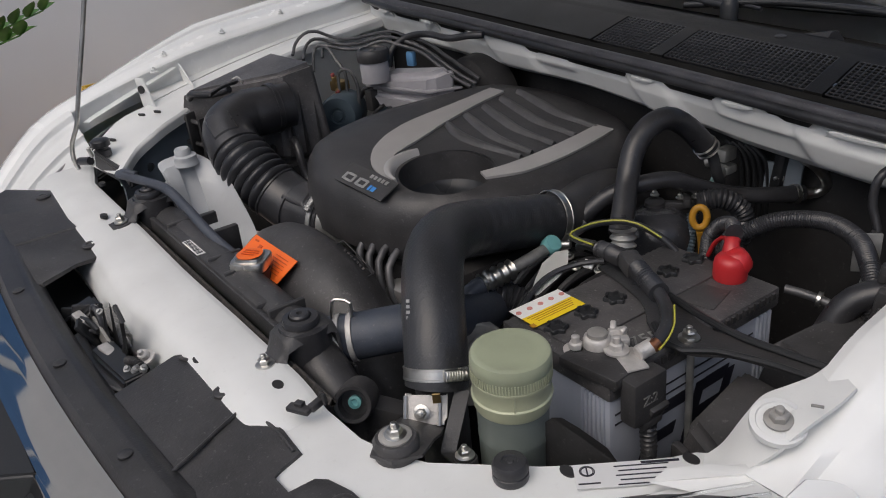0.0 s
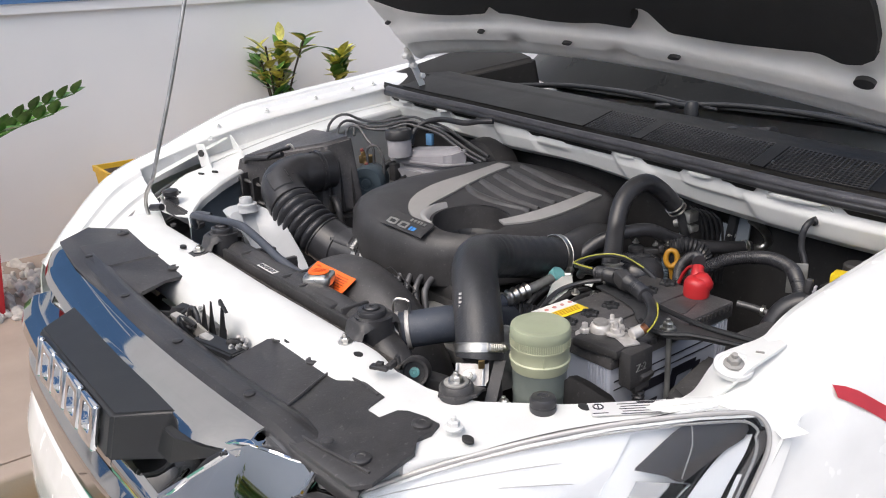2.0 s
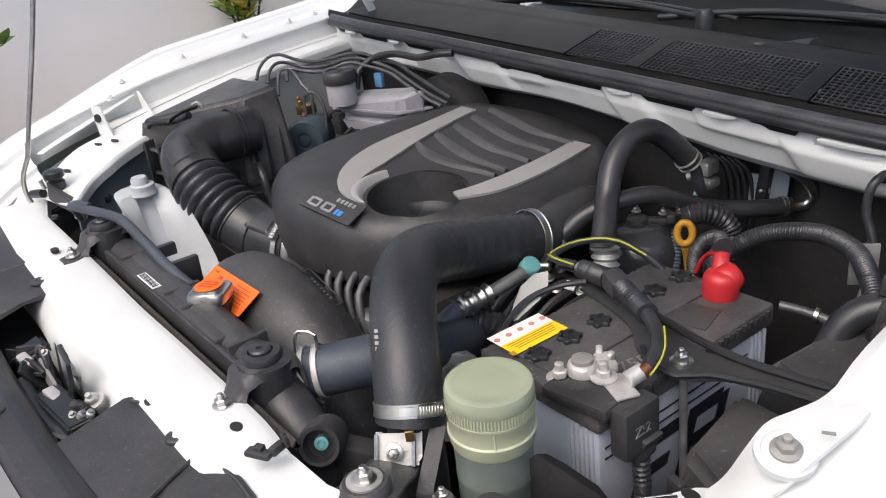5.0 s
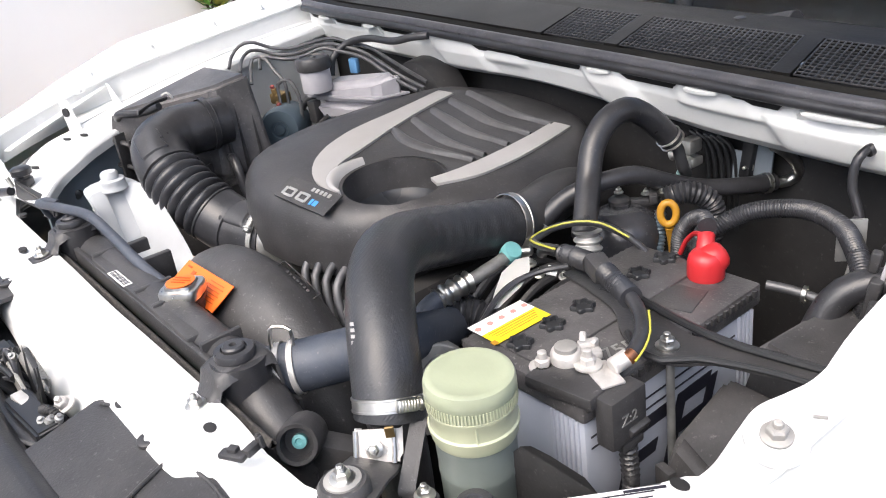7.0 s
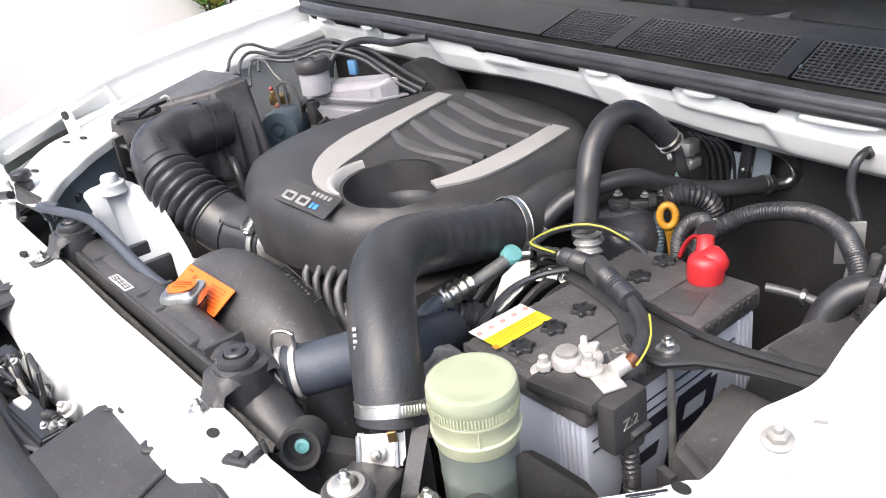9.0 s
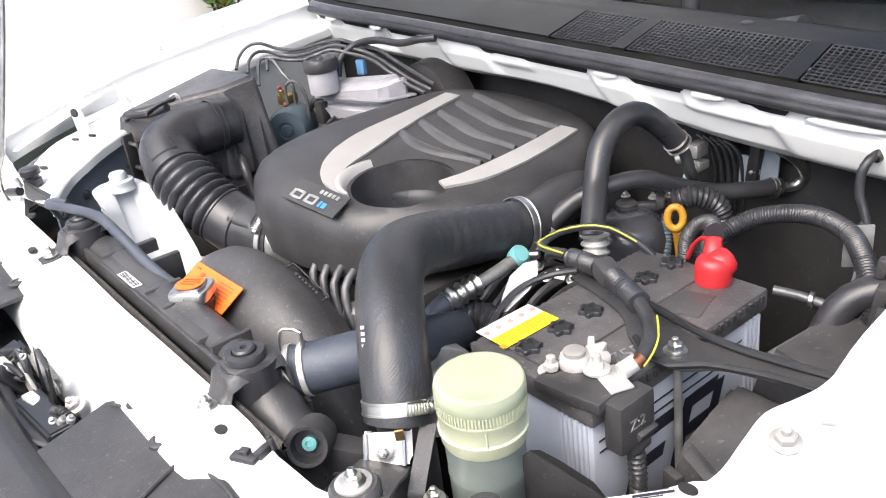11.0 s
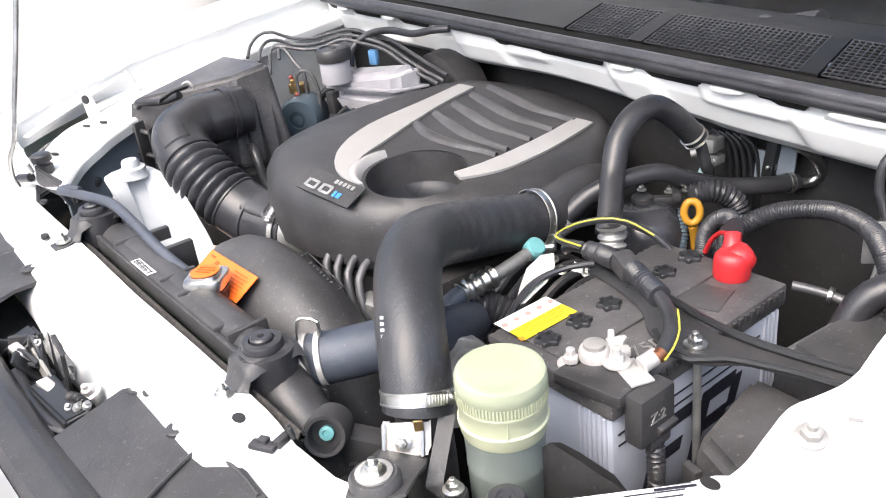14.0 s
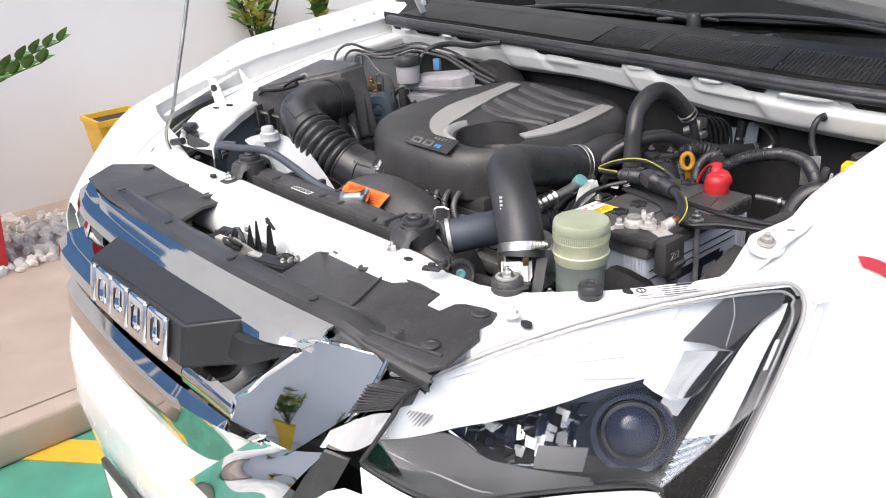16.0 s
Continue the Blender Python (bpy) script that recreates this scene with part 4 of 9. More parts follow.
part("chrome_lower_bar", band(-0.52, 0.36, [(0.05, lambda x: 0.802 + 0.08 * max(0, x - 0.1)), (-0.008, lambda x: 0.799 + 0.09 * max(0, x - 0.1)), (-0.026, lambda x: 0.780 + 0.14 * max(0, x - 0.1) + 0.08 * max(0, x - 0.26)), (lambda x: -0.034 + 0.03 * soft(x, 0.2, 1, 0.08), lambda x: 0.735 + 0.40 * max(0, x - 0.20)), (lambda x: -0.028 + 0.03 * soft(x, 0.2, 1, 0.08), lambda x: 0.702 + 0.70 * max(0, x - 0.20)), (0.012, lambda x: 0.694 + 0.72 * max(0, x - 0.20))]), GRILLE_CHROME, grille, "bright chrome lower bar")
part("chrome_skirt", patch([[(0.352, -0.004, 0.818), (0.395, 0.024, 0.808), (0.440, 0.052, 0.812)], [(0.285, -0.034, 0.765), (0.35, -0.020, 0.760), (0.41, 0.012, 0.765)], [(0.205, -0.058, 0.700), (0.30, -0.050, 0.695), (0.375, -0.022, 0.70)]], 16, 12), CHROME, grille, "chrome skirt below the grille end")
part("skirt_edge", patch([[(0.440, 0.050, 0.815), (0.47, 0.070, 0.805)], [(0.41, 0.028, 0.765), (0.445, 0.055, 0.755)], [(0.370, 0.010, 0.695), (0.41, 0.04, 0.69)]], 6, 10, 0.006), PLASTIC, grille, "black trim beside the chrome skirt")
part("black_wedge", hexa([(0.175, 0.022, 0.893), (0.280, 0.026, 0.889), (0.392, 0.064, 0.940), (0.21, 0.07, 0.93), (0.185, 0.034, 0.925), (0.285, 0.036, 0.930), (0.39, 0.068, 0.944), (0.21, 0.075, 0.945)], 0.002), SATIN, grille, "satin black wedge beside the emblem block")
part("insert_trim", tube(bmesh.new(), [(0.500, 0.128, 0.945), (0.492, 0.112, 0.915), (0.466, 0.092, 0.868), (0.44, 0.066, 0.83)], 0.004, 8), CHROME, grille, "thin chrome edge")
part("lamp_trim", patch([[(0.445, 0.062, 0.845), (0.49, 0.10, 0.872), (0.525, 0.118, 0.882)], [(0.428, 0.052, 0.815), (0.468, 0.078, 0.815), (0.505, 0.104, 0.842)]], 10, 4), CHROME, grille, "chrome strip below the ribbed insert")
part("bar_end", patch([[(x, front(x) + 0.098, 0.954 - 0.28 * max(0, x - 0.42)) for x in (0.365, 0.41, 0.46, 0.51, 0.56)], [(0.374, 0.070, 0.9455), (0.407, 0.084, 0.9555), (0.445, 0.104, 0.953), (0.503, 0.136, 0.944), (0.548, 0.146, 0.922)]], 30, 6), CHROME, grille, "silver strip under the seal at the grille's end")
part("insert_frame", patch([[(0.503, 0.142, 0.943), (0.556, 0.158, 0.925)], [(0.470, 0.112, 0.885), (0.530, 0.150, 0.885)], [(0.438, 0.078, 0.824), (0.50, 0.118, 0.835)]], 8, 12), CHROME, grille, "silver frame behind the ribbed insert")
badge = part("emblem_block", hexa([(-0.175, -0.036, 0.882), (0.205, -0.034, 0.882), (0.26, 0.06, 0.872), (-0.235, 0.06, 0.872), (-0.172, -0.020, 0.950), (0.208, -0.018, 0.950), (0.265, 0.055, 0.953), (-0.235, 0.055, 0.953)], 0.005), SATIN, grille, "matt black block that carries the chrome emblem")
em = frame_on((0.017, -0.0295, 0.916), (1, 0, 0), (0, 0.24, 1))
for k, cx in enumerate((-0.152, -0.100, -0.030, 0.046, 0.122)):
    bm = bmesh.new()
    w = 0.018 if k == 0 else 0.066
    # rounded chrome tiles stand in for the emblem's characters
    box(bm, (0, 0, 0.004), (w, 0.068, 0.010), bevel=0.006, seg=3)
    bmesh.ops.transform(bm, matrix=em @ Matrix.Translation((cx, 0, 0)), verts=bm.verts)
    tile = part("emblem_tile", bm, CHROME, badge, "rounded chrome emblem shape")
    if k:
        bm = bmesh.new()
        box(bm, (0, 0, 0.008), (w - 0.030, 0.040, 0.024), bevel=0.006)
        bmesh.ops.transform(bm, matrix=em @ Matrix.Translation((cx, 0.006 * (1 if k in (2, 4) else 0), 0)), verts=bm.verts)
        carve(tile, bm)
ins = part("ribbed_insert", hexa([(0.465, 0.082, 0.870), (0.515, 0.116, 0.884), (0.53, 0.14, 0.885), (0.48, 0.12, 0.872), (0.488, 0.104, 0.918), (0.548, 0.123, 0.924), (0.55, 0.145, 0.924), (0.50, 0.13, 0.918)], 0.002), PLASTIC, car, "black ribbed insert beside the headlight")
for i in range(10):
    t = (i + 0.5) / 10
    a, b = Vector((0.465, 0.080, 0.871)).lerp(Vector((0.488, 0.102, 0.917)), t), Vector((0.516, 0.114, 0.885)).lerp(Vector((0.548, 0.121, 0.923)), t)
    part("rib", cyl(bmesh.new(), a, b, 0.0013, seg=6), PLASTIC, ins)


def bumper_at(u, v):
    x = -0.93 + 1.80 * u
    prof = [(0.03, 0.70), (0.0, 0.694), (-0.03, 0.680), (-0.055, 0.62), (-0.065, 0.52), (-0.05, 0.40), (0.0, 0.30)]
    k = v * (len(prof) - 1)
    i = min(int(k), len(prof) - 2)
    t = k - i
    d, z = (prof[i][j] * (1 - t) + prof[i + 1][j] * t for j in (0, 1))
    rise = 0.075 * min(1, max(0, (abs(x) - 0.36) / 0.12)) * (1 - v) ** 2
    return (x, front(x) + 1.6 * max(0, abs(x) - 0.70) ** 1.6 + d, z + rise)


bm = bmesh.new()
sheet(bm, bumper_at, 50, 24, 0.003)
part("bumper", bm, PAINT, car, "glossy white front bumper")
bm = bmesh.new()
box(bm, (0.0, -0.075, 0.46), (0.46, 0.012, 0.13), bevel=0.004)
plate_ob = part("number_plate", bm, PLASTIC, car, "black-framed number plate")
bars("plate_bars", frame_on((0, -0.082, 0.46), (1, 0, 0), (0, 0, 1)), [(0, 0, 0.42, 0.10)], WHITE, plate_ob)

# headlights
def three(a, b, c, u):
    """A bent line through three places."""
    return a * ((1 - u) * (1 - 2 * u)) + b * (4 * u * (1 - u)) + c * (u * (2 * u - 1))


LAMP_TOP = [Vector(q) for q in ((0.535, 0.135, 0.920), (0.695, 0.350, 0.997), (0.846, 0.545, 1.016))]
LAMP_LOW = [Vector(q) for q in ((0.472, 0.085, 0.797), (0.672, 0.205, 0.745), (0.806, 0.405, 0.735))]


def make_headlight(side, label):
    out = Vector((0.75, -0.55, 0.35)).normalized()
    low = spline([0, 0.2, 0.3, 0.45, 0.62, 0.80, 0.86, 0.93, 1.0], [1.02, 1.03, 0.97, 0.865, 0.82, 0.85, 0.96, 1.05, 1.08])

    def lamp(u, v, d=0.0):
        """A place d inside the lens: u along its length, v down from its rounded top edge."""
        a, b = (u - 0.90) / 0.10, (0.20 - v) / 0.20
        if a > 0 and b > 0:
            k = max(a, b) / math.hypot(a, b)
            u, v = 0.90 + 0.10 * a * k, 0.20 * (1 - b * k)
        wave = lambda q: math.sin(math.pi * min(1, max(0, q)))
        q = three(*LAMP_TOP, u) * (1 - v) + three(*LAMP_LOW, u) * v + out * (0.030 * wave(v) * (0.4 + 0.6 * wave(u)) - d)
        return Vector((q.x * side, q.y, q.z))

    def skin(f, nu, nv, thick=0.003):
        return sheet(bmesh.new(), f, nu, nv, thick)

    def area(name, across, material, tag, d, nu=20, nv=8, ua=None):
        """A reflector face between an upper and a lower line of u; d is a depth or a function."""
        u0, u1, up, dn = across
        return part(name, skin(lambda u, v: lamp(u0 + (u1 - u0) * u, up(u0 + (u1 - u0) * u) * (1 - v) + dn(u0 + (u1 - u0) * u) * v, d(u0 + (u1 - u0) * u, v) if callable(d) else d), nu, nv, 0.002), material, head, tag)

    head = part("headlight", skin(lambda u, v: lamp(0.005 + 0.99 * u, (0.005 + 0.99 * v) * low(u), 0.13 - 0.114 * max((2 * abs(v - 0.5)) ** 8, (2 * abs(u - 0.5)) ** 14)), 40, 24), SATIN, car, label)
    lens = part("lens", skin(lambda u, v: lamp(u, v * low(u)), 60, 36, 0.0022), LENS, head, "clear plastic headlight lens")
    lens.visible_shadow = False
    ring = [lamp(u, 0.0, 0.002) for u in np.linspace(0, 1.0, 40)] + [lamp(1.0, v, 0.002) for v in np.linspace(0.02, 1.05, 30)]
    ring = [q for k, q in enumerate(ring) if k == 0 or (q - ring[k - 1]).length > 0.004]
    part("rim", tube(bmesh.new(), ring, 0.0030, 8), SILVER, head, "grey rim round the lens")
    inset = [lamp(u, 0.035, 0.004) for u in np.linspace(0.02, 0.975, 36)] + [lamp(0.975, v, 0.004) for v in np.linspace(0.06, 1.0, 26)]
    inset = [q for k, q in enumerate(inset) if k == 0 or (q - inset[k - 1]).length > 0.004]
    part("inner_rim", tube(bmesh.new(), inset, 0.0018, 6), SILVER, head, "thin moulded line inside the lens edge")
    part("lower_rim", tube(bmesh.new(), [lamp(0.004, v, 0.002) for v in np.linspace(0.02, 1, 6)] + [lamp(u, low(u), 0.003) for u in np.linspace(0.03, 0.82, 18)], 0.0032, 8), PLASTIC, head, "thin black lower edge of the lens")
    # bright upper reflector with moulded lines
    edge = spline([0.02, 0.04, 0.19, 0.30, 0.46, 0.54, 0.64], [0.70, 0.686, 0.543, 0.495, 0.427, 0.392, 0.372])
    area("reflector", (0.015, 0.66, lambda u: 0.02, edge), WHITEREF, "bright silvery white upper reflector", lambda u, v: 0.010 + 0.040 * v * min(1, 0.25 + u), 50, 16)
    side_edge = spline([0.655, 0.70, 0.78, 0.84, 0.86], [0.385, 0.436, 0.49, 0.43, 0.27])
    area("reflector", (0.655, 0.858, lambda u: 0.02, side_edge), WHITEREF, "rounded bright end of the upper reflector", lambda u, v: 0.020 + 0.022 * v, 18, 12)
    area("reflector_end", (0.715, 0.852, lambda u: 0.245 + 0.03 * (u - 0.715) / 0.137, lambda u: side_edge(u) - 0.02), CHROME, "curved chrome reflector beside the projector", lambda u, v: 0.017 + 0.018 * v, 14, 8)
    for k in range(3):
        part("reflector_line", tube(bmesh.new(), [lamp(u, 0.10 + (0.05 + 0.14 * k) * (0.35 + 0.65 * u), 0.013 + 0.009 * k) for u in np.linspace(0.10 + 0.09 * k, 0.52 + 0.05 * k, 12)], 0.0007, 6), SILVER, head, "moulded line in the reflector")
    for k in range(7):
        part("flute", tube(bmesh.new(), [lamp(0.05 + 0.011 * k, 0.36 + 0.01 * k, 0.016), lamp(0.035 + 0.012 * k, 0.52, 0.022)], 0.0014, 6), SILVER, head, "fine flute at the reflector's tip")
    # smoky indicator panel
    area("indicator_panel", (0.70, 0.945, spline([0.70, 0.767, 0.80, 0.88, 0.945], [0.19, 0.055, 0.03, 0.012, 0.05]), spline([0.70, 0.78, 0.827, 0.86, 0.945], [0.20, 0.235, 0.262, 0.215, 0.085])), INDIC, "smoky brown-grey indicator panel", 0.012, 24, 8)
    part("panel_line", tube(bmesh.new(), [lamp(0.79, 0.03, 0.010), lamp(0.815, 0.12, 0.011), lamp(0.822, 0.25, 0.012)], 0.0008, 6), SILVER, head, "fine line across the indicator")
    # white light guide down the outer side, ribbed at its foot
    gl, gr = spline([0.07, 0.20, 0.35, 0.616, 0.824, 1.0], [0.955, 0.900, 0.868, 0.834, 0.824, 0.85]), spline([0.03, 0.20, 0.337, 0.563, 0.774, 1.0], [0.982, 0.958, 0.948, 0.944, 0.938, 0.92])
    part("light_guide", skin(lambda u, v: lamp(gl(0.06 + 0.60 * v) * (1 - u) + gr(0.06 + 0.60 * v) * u, 0.06 + 0.60 * v, 0.026 - 0.008 * u), 6, 24, 0.002), WHITEREF, head, "white side light guide")
    part("ribbed_reflector", skin(lambda u, v: lamp(gl(0.66 + 0.38 * v) * (1 - u) + gr(0.66 + 0.38 * v) * u, 0.66 + 0.38 * v, 0.024 - 0.006 * u + 0.006 * abs(math.sin(34 * v + 5 * u)) * (u < 0.75)), 16, 70, 0.002), CHROME, head, "ribbed chrome foot of the light guide")
    part("side_band", skin(lambda u, v: lamp(gr(0.05 + 0.98 * v) + (0.012 + 0.028 * u) * (1 - 0.3 * v), 0.05 + 0.98 * v, 0.013), 4, 30, 0.002), BEZEL, head, "dark grey outer band")
    part("marker", skin(lambda u, v: lamp(0.955 + 0.012 * u, 0.25 + 0.13 * v, 0.009), 3, 6, 0.001), WHITEREF, head, "short white marker in the outer band")
    part("guide_edge", tube(bmesh.new(), [lamp(gl(v) - 0.012, v, 0.026) for v in np.linspace(0.20, 0.80, 10)], 0.0022, 6), SATIN, head, "black edge beside the light guide")
    # lower bezel and faceted reflectors
    area("lower_bezel", (0.01, 0.62, spline([0.01, 0.10, 0.174, 0.31, 0.40, 0.62], [0.72, 0.64, 0.575, 0.715, 0.745, 0.80]), lambda u: low(u) * 0.995), BEZEL, "dark grey lower bezel", lambda u, v: 0.026 - 0.018 * v, 40, 10)
    part("bezel_line", tube(bmesh.new(), [lamp(0.02, 0.80, 0.018), lamp(0.20, 0.86, 0.016), lamp(0.34, 0.90, 0.012), lamp(0.42, 0.86, 0.012)], 0.0016, 6), SILVER, head, "moulded line in the bezel")
    part("facet_edge", tube(bmesh.new(), [lamp(0.186, 0.565, 0.035), lamp(0.26, 0.66, 0.034), lamp(0.335, 0.745, 0.033), lamp(0.45, 0.745, 0.034)], 0.0022, 6), CHROME, head, "thin chrome edge")
    rg = random.Random(3)
    for k in range(13):
        for j in range(4):
            u0, v0 = 0.205 + 0.026 * k + 0.010 * j, 0.545 - 0.007 * k + 0.055 * j
            if v0 > 0.545 + 1.35 * (u0 - 0.19) or u0 > 0.53:
                continue
            t0, t1, b0 = rg.uniform(-0.022, 0.022), rg.uniform(-0.022, 0.022), rg.uniform(0, 0.014)
            # white and navy facets put bright and dark reflections into the colour
            part("reflector_facet", skin(lambda u, v: lamp(u0 + 0.028 * u + 0.006 * v, v0 + 0.060 * v + 0.012 * u, 0.056 + b0 + t0 * u + t1 * v), 2, 2, 0.002), (CHROME, CHROME, WHITEREF, CHROME, NAVY, CHROME)[rg.randrange(6)], head, "reflector facet in chrome, or in white or navy for its reflection")
    part("dark_back", skin(lambda u, v: lamp(0.50 + u * 0.37, 0.40 + v * 0.45, 0.085), 14, 12), NAVY, head, "glossy navy-black surround of the projector")
    part("shelf", skin(lambda u, v: lamp(0.45 + u * 0.14, 0.66 + 0.10 * v + 0.02 * u, 0.055 - 0.02 * v), 8, 4), BEZEL, head, "grey shelf beside the projector")
    c = lamp(0.700, 0.630, 0.066)
    to = Vector((0.66 * side, -0.70, 0.27))
    m, _ = aim(c, c + to)
    bm = bmesh.new()
    lathe(bm, [(0.050, -0.05), (0.056, -0.02), (0.057, 0.0), (0.054, 0.010), (0.047, 0.008), (0.041, -0.004), (0.039, -0.012)], m, 40)
    part("projector_ring", bm, NAVY, head, "glossy black projector ring")
    bm = bmesh.new()
    lathe(bm, [(0.038, -0.010), (0.035, 0.006), (0.026, 0.016), (0.012, 0.022), (0.001, 0.023)], m, 40)
    part("projector_lens", bm, NAVY, head, "dark projector lens")
    bm = bmesh.new()
    lathe(bm, [(0.0395, -0.006), (0.0402, 0.002), (0.0380, 0.003)], m, 40)
    part("projector_trim", bm, SATIN, head, "thin black trim ring")
    part("hood_blade", skin(lambda u, v: lamp(0.74 + 0.07 * u, 0.40 + 0.13 * v + 0.05 * u, 0.040 + 0.02 * v), 6, 6), WHITEREF, head, "pale blade above the projector")
    if side < 0:
        return head
    mid = lamp(0.62, 0.45, 0.03)
    rim_pts = [q for q in ring if abs(q.x) > abs(lamp(0.86, 0.0, 0.0).x) or q.z < lamp(1.0, 0.3, 0.0).z and q.y > 0.4]

    def lip(u, v):
        k = min(int(u * (len(rim_pts) - 1)), len(rim_pts) - 2)
        q = rim_pts[k].lerp(rim_pts[k + 1], u * (len(rim_pts) - 1) - k)
        way = q - mid
        way = (way - out * way.dot(out)).normalized()
        return q + way * (0.0025 + 0.030 * v) - out * 0.004 * v
    part("wing_lip", skin(lip, 40, 8), PAINT, car, "white wing edge round the headlight")
    # painted bumper below the lens
    part("bumper_shoulder", skin(lambda u, v: lamp(0.0 + u, low(u), 0.008) + (Vector((out.x * side, out.y, out.z)) * (0.040 * min(1, 2.5 * v)) + Vector((0, 0, -0.010 - 0.30 * v ** 1.4))), 40, 12), PAINT, car, "glossy white bumper shoulder under the headlight")
    return head


P1 = [Vector(q) for q in ((0.572, 0.200, 0.962), (0.605, 0.265, 0.966), (0.645, 0.350, 0.970), (0.682, 0.425, 0.975), (0.715, 0.490, 0.984), (0.752, 0.535, 1.000))]
P2 = [three(*LAMP_TOP, t) + Vector((0, 0, -0.003)) for t in (0.0, 0.2, 0.4, 0.6, 0.8, 0.93)]


def lamp_flange(u, v):
    k = min(int(u * 5), 4)
    t = u * 5 - k
    a, b = P1[k].lerp(P1[k + 1], t) - Vector((0, 0, 0.006)), P2[k].lerp(P2[k + 1], t)
    q = a.lerp(b, v)
    q.z -= 0.004 * math.sin(math.pi * v)
    return q


bm = bmesh.new()
sheet(bm, lamp_flange, 30, 10, 0.003)
part("lamp_flange", bm, PRIMER, car, "white painted flange above the headlight")
for k, (a, b) in enumerate(((0.30, 0.0018), (0.55, 0.0013), (0.80, 0.0022))):
    part("flange_bead", tube(bmesh.new(), [lamp_flange(u, a) + Vector((0, 0, 0.004)) for u in np.linspace(0.02, 0.98, 16)], b, 8), CLEARP, car, "clear moulded bead along the top of the headlight")
make_headlight(1, "large headlight with a clear lens and a dark projector")
make_headlight(-1, "far headlight with a clear lens and chrome reflector")

# ---- engine bay: radiator and shroud ----
radiator = thing("radiator", (0, 0.375, 0.44), "black radiator with a dusty plastic top tank", "radiator")
bm = bmesh.new()
tube(bm, [(-0.285, 0.375, 0.955), (-0.25, 0.375, 0.968), (-0.1, 0.375, 0.970), (0.1, 0.375, 0.970), (0.24, 0.375, 0.965), (0.285, 0.375, 0.952)], 0.027, 16)
tank = part("top_tank", bm, PLASTIC_D, radiator, "dusty black plastic top tank")
bm = bmesh.new()
box(bm, (-0.0, 0.362, 0.987), (0.34, 0.030, 0.012), bevel=0.004)
for x in (-0.17, 0.0, 0.06, 0.2):
    box(bm, (x, 0.375, 0.982), (0.008, 0.05, 0.03), bevel=0.002)
part("tank_rib", bm, PLASTIC_D, tank)
bm = bmesh.new()
box(bm, (0.0, 0.378, 0.70), (0.60, 0.03, 0.50), bevel=0.003)
part("core", bm, DARK, radiator, "dark finned core")
bm = bmesh.new()
box(bm, (0.0, 0.349, 0.972), (0.60, 0.008, 0.03), bevel=0.002)
part("foam_strip", bm, PLASTIC_D, radiator, "dusty dark foam seal strip")
bars("barcode_label", frame_on((-0.062, 0.352, 0.9932), (1, 0, 0), (0, 1, 0)), [(0, 0, 0.062, 0.013)], WHITE, radiator, "small white barcode label")
bars("barcode", frame_on((-0.062, 0.352, 0.9939), (1, 0, 0), (0, 1, 0)), [(-0.026 + 0.0043 * i, 0, 0.0012 + 0.0012 * (i % 3 == 0), 0.009) for i in range(13)], PRINT, radiator)
# radiator neck and pressure cap
bm = bmesh.new()
lathe(bm, [(0.024, 0), (0.023, 0.02), (0.026, 0.022), (0.026, 0.026)], Matrix.Translation((0.055, 0.393, 0.962)), 24)
cyl(bm, (0.055, 0.395, 0.985), (0.02, 0.385, 0.985), 0.006)
part("filler_neck", bm, PLASTIC, radiator, "black filler neck")
bm = bmesh.new()
prof = ring_line([(0.028 * math.cos(a) * (1.12 if k % 8 in (0, 4) else 0.92 if k % 8 in (2, 6) else 1.0), 0.028 * math.sin(a) * (1.12 if k % 8 in (0, 4) else 0.92 if k % 8 in (2, 6) else 1.0)) for k, a in ((k, k * math.pi / 8) for k in range(16))], 48)
at = Vector((0.055, 0.393, 0.990))
loft(bm, [[at + v * s + Vector((0, 0, z)) for v in prof] for s, z in ((0.97, 0), (1.0, 0.003), (1.0, 0.011), (0.95, 0.014), (0.72, 0.0145), (0.68, 0.018), (0.1, 0.019))])
pcap = part("pressure_cap", bm, STEEL, radiator, "steel radiator cap with a worn orange sticker")
bm = bmesh.new()
lathe(bm, [(0.0185, 0.0192), (0.0185, 0.0198), (0.001, 0.0202)], Matrix.Translation(at), 24)
part("sticker", bm, ORANGE, pcap, "worn orange warning sticker")
m = frame_on((0.055, 0.393, 1.0106), (0.8, 0.5, 0), (-0.5, 0.8, 0))
bars("print", m, [(0, 0.007, 0.022, 0.002), (0.002, 0.001, 0.025, 0.0015), (0, -0.005, 0.020, 0.0015)], STKPRINT, pcap)

shroud = thing("fan_shroud", (0.03, 0.48, 0.55), "black plastic fan shroud behind the radiator", "shroud")


def shroud_at(u, v):
    a = math.pi * (0.06 + 0.88 * u)
    w = v
    r = 0.213 + 0.047 * math.sin(min(1, w / 0.55) * math.pi / 2) - 0.03 * max(0, w - 0.75) / 0.25
    dome = 0.012 * math.sin(math.pi * w)
    return (0.035 - (r + dome) * math.cos(a), 0.405 + 0.135 * w, 0.735 + (r + dome) * math.sin(a) * (1 - 0.03 * (1 - w)))


